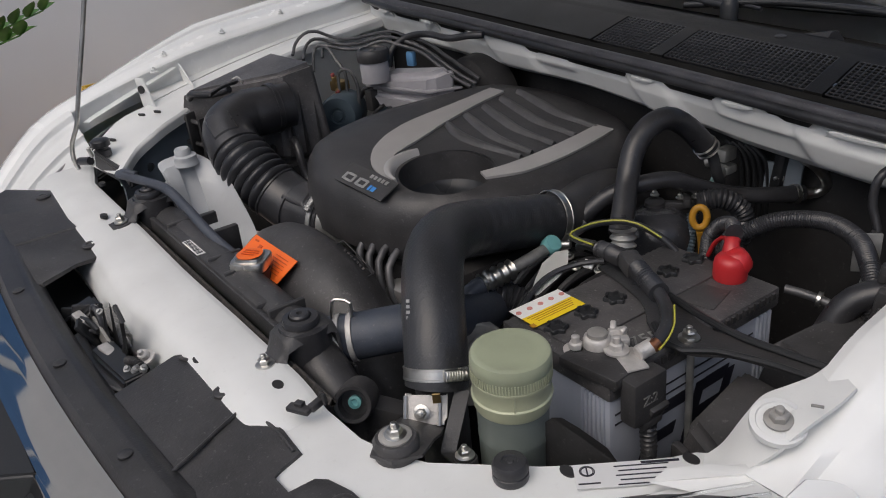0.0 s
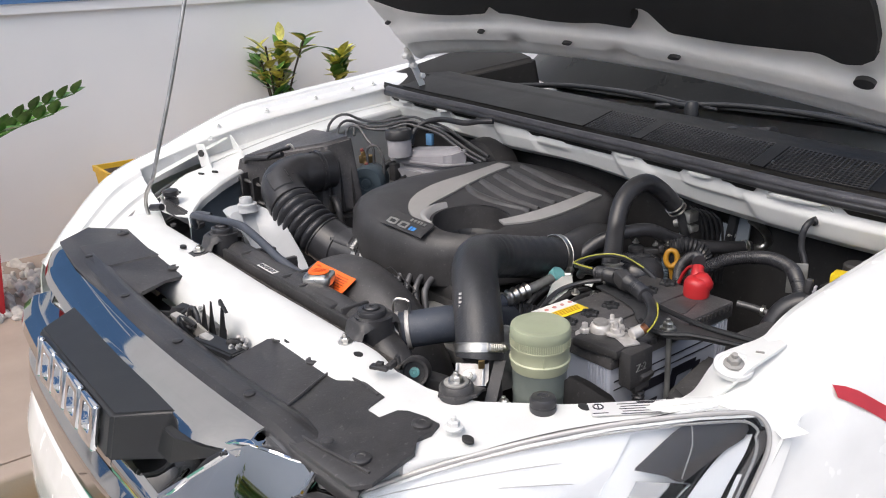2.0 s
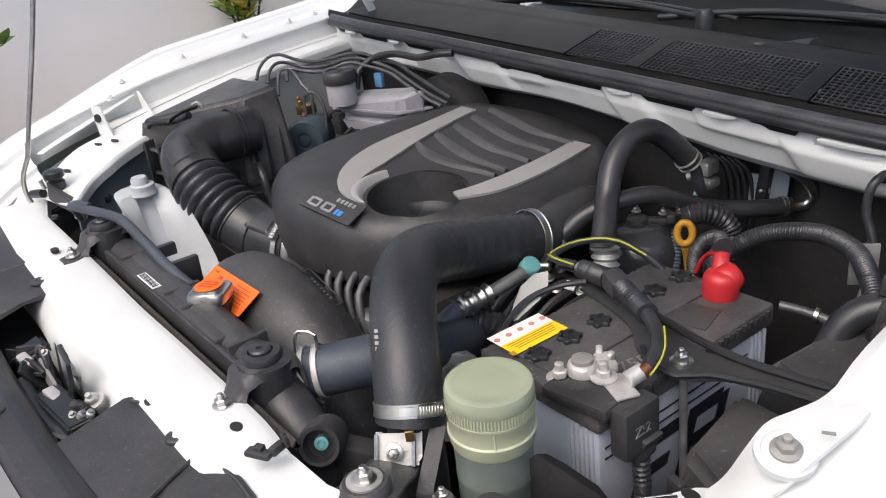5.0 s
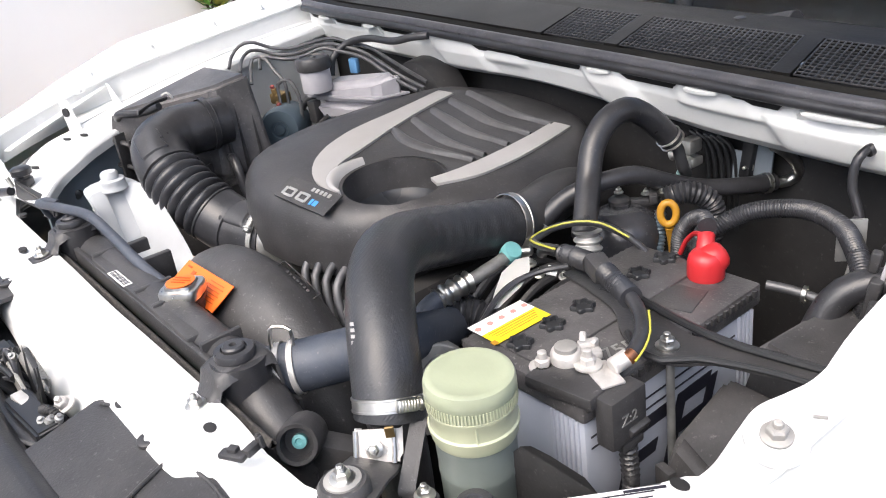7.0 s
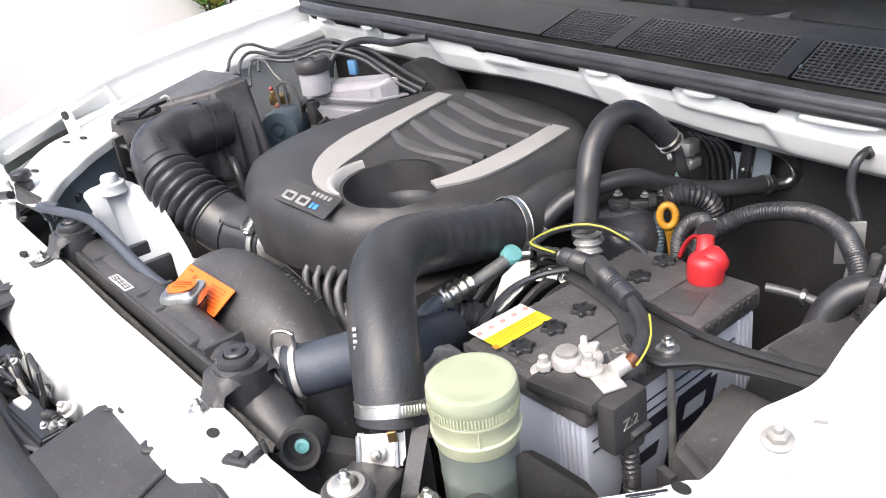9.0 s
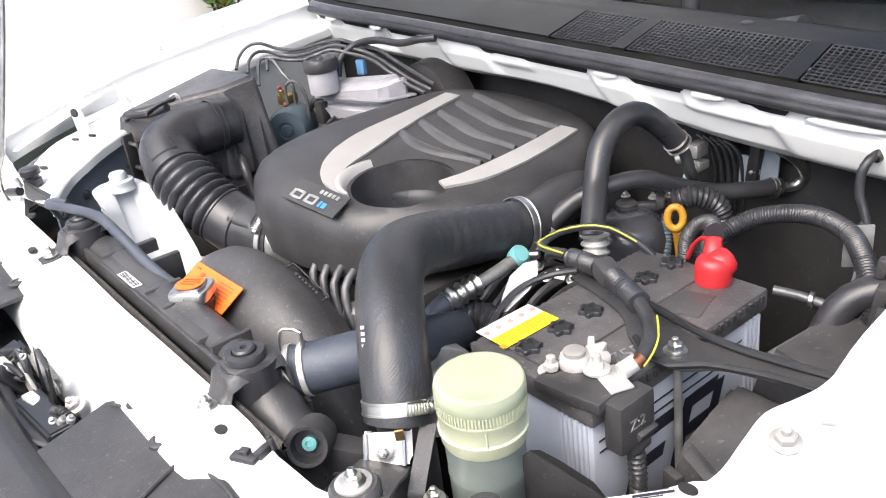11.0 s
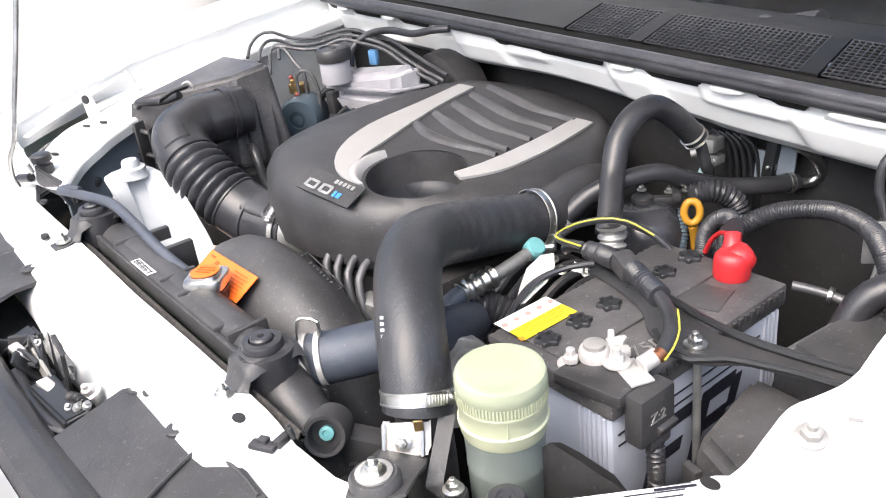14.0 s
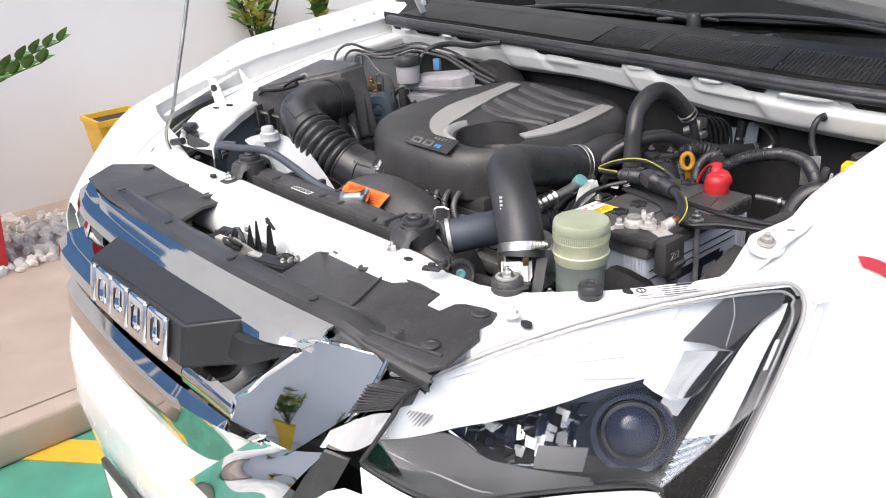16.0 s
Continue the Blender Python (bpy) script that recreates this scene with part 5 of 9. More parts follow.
bm = bmesh.new()
sheet(bm, shroud_at, 40, 10, 0.004)
part("hood", bm, PLASTIC_D, shroud, "curved black plastic hood of the fan")
bm = bmesh.new()
sheet(bm, lambda u, v: (-0.29 + 0.6 * u, 0.402 + 0.004 * v, 0.60 + 0.345 * v), 6, 6, 0.004)
part("back_plate", bm, PLASTIC_D, shroud)
bm = bmesh.new()
for a in np.linspace(0, 2 * math.pi, 9)[:-1]:
    c = Vector((0.035 + 0.11 * math.cos(a), 0.47, 0.735 + 0.11 * math.sin(a)))
    box(bm, c, (0.16, 0.006, 0.055), (25, -math.degrees(a), 0), bevel=0.002)
part("fan", bm, DARK, shroud, "black cooling fan at rest")
m = frame_on((0.115, 0.512, 0.973), (0.83, 0.10, -0.38), (-0.1, 0.99, 0.15))
bars("embossed_frame", m, [(0, 0.017, 0.075, 0.0015), (0, -0.017, 0.075, 0.0015), (-0.037, 0, 0.0015, 0.035), (0.037, 0, 0.0015, 0.035)], PLASTIC_D, shroud, thick=0.0015)
bars("embossed_writing", m, [(-0.02 + 0.007 * i, 0.007, 0.004, 0.006) for i in range(7)] + [(-0.015 + 0.009 * i, -0.006, 0.005, 0.006) for i in range(5)], PLASTIC_D, shroud, thick=0.0015)
# orange warning card on the shroud
card = thing("warning_sticker", (0.02, 0.44, 0.985), "orange warning sticker on the fan shroud behind the radiator cap", "sticker")
m = frame_on((0.031, 0.424, 0.982), (1, 0.05, -0.03), (-0.05, 0.86, 0.50))
bm = bmesh.new()
r = bmesh.ops.create_cube(bm, size=1)
bmesh.ops.transform(bm, matrix=m @ Matrix.Diagonal((0.122, 0.042, 0.0012, 1)), verts=r["verts"])
part("sticker_sheet", bm, ORANGE, card)
tagged(bars("sticker_print", m, [(-0.030, 0.008, 0.008, 0.007), (-0.047, 0.014, 0.010, 0.003)] + [(0.030, 0.013 - 0.005 * i, 0.034 + 0.006 * (i % 2), 0.0012) for i in range(6)], STKPRINT, card, thick=0.0016), kind="stuff")

# radiator mounts
mount = thing("radiator_mount", (0.275, 0.36, 0.95), "black steel radiator bracket with a rubber grommet", "bracket", "radiator mounts")
bm = bmesh.new()
def mount_at(u, v):
    prof = [(0.285, 0.980), (0.300, 0.981), (0.312, 0.983), (0.322, 0.992), (0.328, 1.004), (0.34, 1.009), (0.36, 1.010), (0.385, 1.010), (0.392, 1.005), (0.394, 0.98)]
    k = u * (len(prof) - 1)
    i = min(int(k), len(prof) - 2)
    t = k - i
    y, z = (prof[i][j] * (1 - t) + prof[i + 1][j] * t for j in (0, 1))
    w = 0.014 + 0.014 * min(1, max(0, (y - 0.285) / 0.05))
    s = 2 * v - 1
    return (0.275 + 0.014 * min(1, max(0, (0.328 - y) / 0.03)) + w * s, y, z - 0.012 * abs(s) ** 6 * (y > 0.315))
sheet(bm, mount_at, 27, 12, 0.003)
part("bracket", bm, PLASTIC_D, mount, "dusty black pressed steel bracket")
bm = bmesh.new()
lathe(bm, [(0.030, -0.05), (0.030, -0.003)], Matrix.Translation((0.277, 0.362, 1.01)), 24)
part("rubber_bush", bm, RUBBER, mount)
bm = bmesh.new()
lathe(bm, [(0.022, -0.002), (0.0225, 0.003), (0.021, 0.006), (0.014, 0.007), (0.013, 0.004), (0.012, 0.004), (0.012, 0.009), (0.010, 0.011), (0.004, 0.011), (0.003, 0.007)], Matrix.Translation((0.275, 0.36, 1.011)), 28)
part("grommet", bm, RUBBER, mount, "black rubber grommet")
bolt("bolt", (0.288, 0.303, 0.983), (0, -0.05, 1), 0.0075, mount)
other = copy_thing(mount, Matrix.Translation((-0.275, 0.36, 0.956)))
tagged(other, "black steel radiator bracket beside the washer bottle")
# upper radiator hose and outlet elbow
rh = thing("radiator_hose", (0.3, 0.42, 0.93), "thick blue-black rubber radiator hose", "hose")
bm = bmesh.new()
tube(bm, [(0.262, 0.398, 0.962), (0.29, 0.43, 0.968), (0.315, 0.47, 0.972), (0.33, 0.53, 0.965), (0.30, 0.60, 0.93), (0.24, 0.68, 0.90)], 0.029, 20)
part("rubber_hose", bm, HOSEBLUE, rh)
for p, ax in (((0.272, 0.409, 0.964), (0.6, 0.75, 0.1)), ((0.283, 0.421, 0.9665), (0.6, 0.75, 0.1))):
    clamp_band("spring_clamp", p, ax, 0.0297, 0.007, rh, TERMINAL)
bm = bmesh.new()
tube(bm, [(0.285, 0.42, 0.994), (0.288, 0.42, 1.016), (0.276, 0.412, 1.019), (0.270, 0.405, 1.016), (0.268, 0.403, 0.992)], 0.0022, 8)
part("clamp_ear", bm, STEEL, rh, "wire ear of the spring clamp")
outlet = thing("radiator_outlet", (0.28, 0.375, 0.88), "black plastic radiator outlet elbow with a sensor plug", "radiator outlet")
bm = bmesh.new()
tube(bm, [(0.20, 0.378, 0.962), (0.235, 0.38, 0.962), (0.262, 0.40, 0.962)], 0.024, 18)
tube(bm, [(0.25, 0.372, 0.968), (0.29, 0.368, 0.955), (0.33, 0.368, 0.93), (0.35, 0.37, 0.90), (0.36, 0.37, 0.85)], 0.03, 16)
part("elbow", bm, PLASTIC, outlet)
bm = bmesh.new()
lathe(bm, [(0.023, -0.03), (0.023, 0.010), (0.021, 0.013), (0.017, 0.012), (0.016, -0.004), (0.001, -0.004)], aim((0.372, 0.366, 0.945), (0.45, 0.30, 0.985))[0], 26)
part("drain_cup", bm, PLASTIC, outlet, "round black plastic cup")
bm = bmesh.new()
lathe(bm, [(0.0075, -0.004), (0.0075, 0.002), (0.004, 0.003), (0.003, 0.001)], aim((0.372, 0.366, 0.945), (0.45, 0.30, 0.985))[0], 16)
part("plug", bm, TEAL, outlet, "teal screw plug")
bm = bmesh.new()
for i in range(5):
    for j in range(3):
        box(bm, Vector((0.356, 0.372, 0.928)) + j * Vector((0.009, 0.012, -0.002)) + i * Vector((0.009, 0.0, -0.013)), (0.010, 0.014, 0.009), (0, 0, 50), bevel=0.002)
box(bm, (0.372, 0.392, 0.895), (0.045, 0.03, 0.075), (0, 20, 50), bevel=0.006)
tagged(part("ribbed_block", bm, PLASTIC, outlet, "ribbed black plastic block"), kind="stuff")

# overflow hose
oh = thing("overflow_hose", (-0.3, 0.38, 0.97), "thin dark rubber overflow hose over the radiator", "hose")
bm = bmesh.new()
tube(bm, [(-0.395, 0.352, 1.02), (-0.38, 0.345, 1.028), (-0.32, 0.36, 1.030), (-0.22, 0.375, 1.036), (-0.15, 0.38, 1.022), (-0.08, 0.385, 1.0), (-0.02, 0.39, 0.988), (0.03, 0.393, 0.987)], 0.0078, 12)
part("rubber_hose", bm, HOSEBLUE, oh)
bm = bmesh.new()
tube(bm, [(-0.42, 0.36, 0.99), (-0.405, 0.352, 1.01), (-0.39, 0.348, 1.027), (-0.36, 0.352, 1.036), (-0.33, 0.362, 1.036)], 0.005, 10)
part("branch", bm, HOSEBLUE, oh)

# washer bottle
bottle = thing("washer_bottle", (-0.33, 0.45, 0.80), "translucent white plastic washer bottle with a white cap", "bottle")
bm = bmesh.new()
RB = ring_line([(-0.385, 0.44), (-0.368, 0.418), (-0.30, 0.408), (-0.17, 0.410), (-0.145, 0.43), (-0.155, 0.485), (-0.25, 0.50), (-0.35, 0.50), (-0.382, 0.482)], 48)


def bottle_ring(z):
    out = []
    for v in RB:
        top = 1.022 - 0.62 * max(0, v.x + 0.325) if v.x > -0.325 else 1.022
        out.append(Vector((v.x, v.y, min(z, top + 0.06 * (z - 0.95)))))
    return out


loft(bm, [bottle_ring(z) for z in (0.80, 0.85, 0.885, 0.89, 0.93, 0.97, 1.0)] + [[Vector((-0.365 + (v.x + 0.32) * s, 0.455 + (v.y - 0.455) * s, min(zz, q.z + 0.004))) for v, q in zip(RB, bottle_ring(1.02))] for s, zz in ((0.93, 1.016), (0.75, 1.022), (0.3, 1.024))])
part("body", bm, BOTTLE, bottle, "translucent white plastic tank")
bm = bmesh.new()
lathe(bm, [(0.023, 0), (0.020, 0.008), (0.0205, 0.010), (0.0205, 0.016), (0.018, 0.018)], Matrix.Translation((-0.365, 0.459, 1.018)), 28)
part("neck", bm, BOTTLE, bottle)
bm = bmesh.new()
lathe(bm, [(0.0145, 0), (0.0145, 0.010), (0.012, 0.014), (0.002, 0.0145)], Matrix.Translation((-0.366, 0.457, 1.034)), 24)
part("cap", bm, BOTTLE, bottle, "white push-on cap")
bm = bmesh.new()
box(bm, (-0.385, 0.43, 1.0), (0.018, 0.018, 0.006), bevel=0.002)
box(bm, (-0.387, 0.43, 0.985), (0.018, 0.018, 0.005), bevel=0.002)
part("side_lug", bm, BOTTLE, bottle)
# black support between bottle and shroud
sup = thing("bottle_bracket", (-0.2, 0.42, 0.85), "black plastic bracket beside the washer bottle", "bracket")
bm = bmesh.new()
box(bm, (-0.175, 0.40, 0.945), (0.09, 0.012, 0.04), (0, 0, 10), bevel=0.002)
box(bm, (-0.14, 0.425, 0.95), (0.012, 0.05, 0.05), bevel=0.002)
box(bm, (-0.22, 0.42, 0.965), (0.012, 0.05, 0.02), bevel=0.002)
part("plate", bm, PLASTIC, sup)

# ---- air filter box and intake duct ----
airbox = thing("air_filter_box", (-0.5, 0.65, 0.80), "black plastic air filter box with ribbed sides", "air filter box")


part("lid", hexa([(-0.635, 0.535, 0.985), (-0.385, 0.66, 0.96), (-0.378, 0.765, 0.955), (-0.60, 0.775, 0.955),
      (-0.590, 0.545, 1.086), (-0.412, 0.684, 1.124), (-0.402, 0.755, 1.134), (-0.585, 0.755, 1.128)]), LIDMAT, airbox, "black plastic lid")
for y0, y1, z0, z1 in ((0.686, 0.682, 1.072, 0.971), (0.713, 0.706, 1.079, 0.963), (0.742, 0.736, 1.085, 0.961)):
    xt, xb = -0.400 - 0.06 * (z0 - 1.07), -0.383
    rib = hexa([(xb - 0.006, y1 - 0.0045, z1), (xb + 0.010, y1 - 0.0025, z1), (xb + 0.010, y1 + 0.0025, z1), (xb - 0.006, y1 + 0.0045, z1), (xt - 0.006, y0 - 0.002, z0), (xt + 0.002, y0 - 0.001, z0), (xt + 0.002, y0 + 0.001, z0), (xt - 0.006, y0 + 0.002, z0)], 0.0008)
    part("side_rib", rib, AIRBOX, airbox, "tapered moulded rib")
part("lower_case", hexa([(-0.61, 0.53, 0.80), (-0.37, 0.64, 0.80), (-0.36, 0.78, 0.80), (-0.60, 0.78, 0.80),
                         (-0.635, 0.525, 0.98), (-0.375, 0.65, 0.958), (-0.366, 0.775, 0.953), (-0.612, 0.785, 0.953)]), AIRBOX, airbox, "black plastic lower case")
bm = bmesh.new()
for i in range(2, 9):
    t = i / 8
    p = Vector((-0.63, 0.53, 1.005)).lerp(Vector((-0.40, 0.645, 0.965)), t)
    box(bm, p + Vector((0.006, -0.012, 0.0)), (0.005, 0.026, 0.13 - 0.07 * t), (0, 0, 28), bevel=0.001)
for z in (0.945, 0.99, 1.04):
    a, b = Vector((-0.585, 0.537, z)), Vector((-0.42 - (z - 0.945), 0.622 - (z - 0.945) * 0.5, z - 0.02))
    cyl(bm, a, b, 0.005, seg=6)
part("lattice_flange", bm, PLASTIC, airbox, "ribbed lattice flange")
bm = bmesh.new()
for k in range(3):
    tube(bm, [(-0.462 + 0.004 * k, 0.560, 1.100 + 0.004 * k), (-0.456 + 0.005 * k, 0.585, 1.113 + 0.003 * k), (-0.447 + 0.004 * k, 0.612, 1.117 + 0.003 * k)], 0.0026, 8)
part("spring_clip", bm, PLASTIC, airbox, "dark wire spring clip")
part("clip_hook", tube(bmesh.new(), [(-0.450, 0.606, 1.124), (-0.444, 0.614, 1.128), (-0.440, 0.618, 1.122), (-0.441, 0.622, 1.114)], 0.0022, 8), TERMINAL, airbox, "bright end of the spring clip")
bm = bmesh.new()
tube(bm, [(-0.57, 0.555, 1.078), (-0.55, 0.553, 1.09), (-0.52, 0.57, 1.09), (-0.49, 0.585, 1.095), (-0.46, 0.60, 1.105)], 0.007, 10)
part("breather_hose", bm, RUBBER, airbox, "short black breather hose")

duct = thing("intake_duct", (-0.3, 0.57, 0.88), "black rubber air intake duct with corrugations", "duct")
DL = [(-0.396, 0.69, 1.066), (-0.402, 0.64, 1.064), (-0.405, 0.600, 1.064), (-0.386, 0.560, 1.054), (-0.348, 0.545, 1.034), (-0.303, 0.545, 1.010), (-0.254, 0.557, 0.978), (-0.205, 0.577, 0.948), (-0.160, 0.592, 0.937), (-0.118, 0.608, 0.934)]


def duct_r(w, far):
    base = 0.043 + 0.006 * min(1, w / 0.30)
    if 0.47 < w < 0.70:
        return base - 0.0045 + 0.0080 * abs(math.sin(math.pi * 6 * (w - 0.47) / 0.23)) ** 0.8
    if 0.452 < w <= 0.47 or 0.70 <= w < 0.712:
        return base + 0.002
    if 0.82 < w < 0.832:
        return base + 0.003
    return base


bm = bmesh.new()
tube(bm, DL, duct_r, 36, step=0.0015)
part("rubber_duct", bm, RUBBER, duct, "black rubber duct with six corrugations")
DUCT_LINE = smooth_line(DL, 0.0015)


def on_duct(w, a, lift):
    """A point on the duct's skin at the way w, a degrees round from its top towards the front."""
    i = max(2, min(len(DUCT_LINE) - 3, int(w * len(DUCT_LINE))))
    d = (DUCT_LINE[i + 2] - DUCT_LINE[i - 2]).normalized()
    up = (Vector((0, 0, 1)) - d * d.z).normalized()
    side = d.cross(up)
    side = side if side.y < 0 else -side
    return DUCT_LINE[i] + (duct_r(0.3 if w < 0.5 else 0.9, 0) + lift) * (math.cos(radians(a)) * up + math.sin(radians(a)) * side)


for w0, w1, a0, a1 in ((0.325, 0.435, -12, 48), (0.79, 0.93, -25, 50)):
    bm = sheet(bmesh.new(), lambda u, v: on_duct(w0 + (w1 - w0) * u, a0 + (a1 - a0) * v, 0.0026 - 0.0036 * (min(u, 1 - u, v, 1 - v) < 0.001)), 16, 12, 0.001)
    part("raised_pad", bm, RUBBER, duct, "raised moulded pad")
for w, p, ax in ((0.012, (-0.400, 0.655, 1.065), (0, 1, 0)), (0.01, (-0.128, 0.604, 0.935), (1, 0.35, -0.05))):
    clamp_band("duct_clamp", p, ax, 0.0465 if w > 0.011 else 0.0505, w, duct, RUBBER if w > 0.011 else ALU, "black rubber collar band" if w > 0.011 else "dull steel duct clamp", screw=None if w > 0.011 else (0.3, -0.5, 0.8))
pipe = thing("intake_pipe", (-0.08, 0.62, 0.88), "dull aluminium intake pipe under the engine cover", "pipe")
bm = bmesh.new()
tube(bm, [(-0.13, 0.603, 0.935), (-0.09, 0.62, 0.933), (-0.02, 0.66, 0.92)], 0.046, 24)
part("pipe_end", bm, ALU, pipe)
bh = thing("breather_hose", (-0.3, 0.66, 0.90), "thin black hose from the air filter box", "hose")
bm = bmesh.new()
tube(bm, [(-0.375, 0.675, 1.0), (-0.355, 0.67, 1.003), (-0.335, 0.665, 0.985), (-0.325, 0.665, 0.95), (-0.30, 0.665, 0.925), (-0.24, 0.665, 0.92), (-0.18, 0.67, 0.93)], 0.008, 12)
part("rubber_hose", bm, RUBBER, bh)
bm = bmesh.new()
tube(bm, [(-0.345, 0.72, 0.955), (-0.31, 0.715, 0.968), (-0.27, 0.71, 0.965), (-0.22, 0.70, 0.945), (-0.19, 0.70, 0.93)], 0.009, 12)
tagged(part("hose", bm, RUBBER), "short curved black hose beside the engine cover", "hose")

# ---- engine ----
engine = thing("engine_block", (0, 0.8, 0.45), "dark engine block with alloy fittings below the cover", "engine")
bm = bmesh.new()
box(bm, (0.0, 0.84, 0.70), (0.36, 0.46, 0.44), bevel=0.02)
part("block", bm, DARK, engine, "dark cast engine block")
bm = bmesh.new()
box(bm, (0.0, 0.84, 0.925), (0.30, 0.44, 0.04), bevel=0.01)
part("rocker_cover", bm, DARK, engine)
bm = bmesh.new()
box(bm, (0.135, 0.585, 0.865), (0.07, 0.04, 0.10), (0, 10, 20), bevel=0.012)
box(bm, (0.20, 0.59, 0.84), (0.10, 0.05, 0.03), bevel=0.01)
cyl(bm, (0.17, 0.575, 0.90), (0.235, 0.56, 0.905), 0.012)
cyl(bm, (0.235, 0.56, 0.905), (0.245, 0.558, 0.906), 0.016)
box(bm, (0.255, 0.59, 0.865), (0.05, 0.05, 0.09), (0, 0, 30), bevel=0.012)
part("thermostat_housing", bm, ALU, engine, "cast aluminium housing")
for k in range(4):
    bm = bmesh.new()
    x = 0.02 + 0.028 * k
    tube(bm, [(x, 0.60, 0.955), (x + 0.01, 0.575, 0.94), (x + 0.03, 0.565, 0.90), (x + 0.05, 0.57, 0.86)], 0.006, 10)
    part("fuel_pipe", bm, GREYPIPE, engine, "dull metal pipe")
bm = bmesh.new()
for k in range(3):
    box(bm, (0.10 + 0.025 * k, 0.55, 0.89 - 0.004 * k), (0.02, 0.022, 0.018), (10, 0, 15), bevel=0.002)
part("pipe_clip", bm, PLASTIC, engine, "black plastic pipe clip")
bm = bmesh.new()
tube(bm, [(0.24, 0.60, 0.90), (0.265, 0.625, 0.925), (0.30, 0.66, 0.925), (0.34, 0.68, 0.89)], ribbed(0.021, 0.0015, 0.006), 16, step=0.002)
tube(bm, [(0.27, 0.58, 0.86), (0.30, 0.62, 0.88), (0.34, 0.64, 0.86), (0.36, 0.66, 0.82)], ribbed(0.019, 0.0015, 0.006), 16, step=0.002)
part("ribbed_belt_hose", bm, RUBBER, engine, "black ribbed hose")
bm = bmesh.new()
cyl(bm, (0.335, 0.55, 0.90), (0.36, 0.54, 0.905), 0.055)
cyl(bm, (0.36, 0.535, 0.925), (0.375, 0.53, 0.93), 0.012)
box(bm, (0.39, 0.545, 0.925), (0.06, 0.05, 0.05), (10, 0, 20), bevel=0.012)
part("pump", bm, ALU, engine, "cast grey pump body")

cover = thing("engine_cover", (0.0, 0.84, 0.945), "matt black plastic engine cover with two silver trim strips", "engine cover")
OUT = ring_line([(-0.125, 0.578), (-0.03, 0.572), (0.07, 0.592), (0.135, 0.632), (0.20, 0.74), (0.222, 0.85), (0.205, 0.98), (0.13, 1.075), (0.03, 1.105), (-0.09, 1.098), (-0.185, 1.03), (-0.235, 0.90), (-0.255, 0.78), (-0.235, 0.69), (-0.195, 0.62)], 96)
MID = Vector((-0.015, 0.84, 0))


def top_z(x, y):
    """The height of the cover's top."""
    d = max(abs(x + 0.0) / 0.24, abs(y - 0.84) / 0.27)
    return 1.049 - 0.075 * x + 0.03 * (y - 0.8) - 0.012 * max(0, d - 0.55) ** 2 * 5 - 0.05 * max(0, y - 1.0)


def cover_ring(s, z=None, drop=0.0):
    out = []
    for v in OUT:
        q = MID + (v - MID) * s
        out.append(Vector((q.x, q.y, z if z is not None else top_z(q.x, q.y) - drop)))
    return out


bm = bmesh.new()
loft(bm, [cover_ring(0.985, 0.935), cover_ring(1.0, 0.94), cover_ring(1.0, 0.985), cover_ring(0.985, None, 0.022), cover_ring(0.95, None, 0.008), cover_ring(0.90), cover_ring(0.8), cover_ring(0.65), cover_ring(0.45), cover_ring(0.2), cover_ring(0.02)])
shell = part("shell", bm, PLASTIC, cover, "matt black moulded plastic shell")
CUP = Vector((0.080, 0.716, 1.030))
bm = bmesh.new()
lathe(bm, [(0.068, -0.06), (0.0765, 0.04)], Matrix.Translation(CUP), 48)
carve(shell, bm)
bm = bmesh.new()
lathe(bm, [(0.0785, 0.008), (0.0800, 0.004), (0.0755, -0.004), (0.0735, -0.020), (0.070, -0.034), (0.060, -0.046), (0.04, -0.054), (0.001, -0.056)], Matrix.Translation(CUP) @ pose(0, 0, 0, 5, 5, 0), 48, cap=False)
bmesh.ops.solidify(bm, geom=bm.faces[:], thickness=0.0015)
part("scoop", bm, SCOOPMAT, cover, "smooth round black scoop")
def tip_at(u, v):
    a = radians(176 + 78 * u)
    r = 0.0785 + 0.022 * v * math.sin(math.pi * min(1, 0.15 + 0.8 * u))
    return (CUP.x + r * math.cos(a), CUP.y + r * math.sin(a), top_z(CUP.x + r * math.cos(a), CUP.y + r * math.sin(a)) + 0.007 + 0.004 * math.sin(math.pi * v) - 0.010 * (1 - v) ** 3)


part("silver_tip", sheet(bmesh.new(), tip_at, 24, 8, 0.002), SILVER, cover, "bright silver tip round the scoop")
h4 = lambda x, y: top_z(x, y) + 0.0045
bm = bmesh.new()
strip(bm, [(-0.130, 0.99, 1), (-0.120, 0.93, 1), (-0.107, 0.86, 1), (-0.092, 0.79, 1), (-0.066, 0.722, 1), (-0.040, 0.680, 1), (-0.010, 0.655, 1), (0.022, 0.643, 1), (0.050, 0.638, 1)], [0.034, 0.036, 0.042, 0.054, 0.064, 0.062, 0.046, 0.026, 0.008], 0.004, h4)
part("silver_strip", bm, SILVER, cover, "silver painted trim strip")
bm = bmesh.new()
strip(bm, [(0.135, 0.745, 1), (0.150, 0.80, 1), (0.152, 0.87, 1), (0.146, 0.94, 1), (0.137, 1.0, 1)], [0.022, 0.036, 0.038, 0.036, 0.034], 0.004, h4)
part("silver_strip", bm, SILVER, cover, "silver painted trim strip")
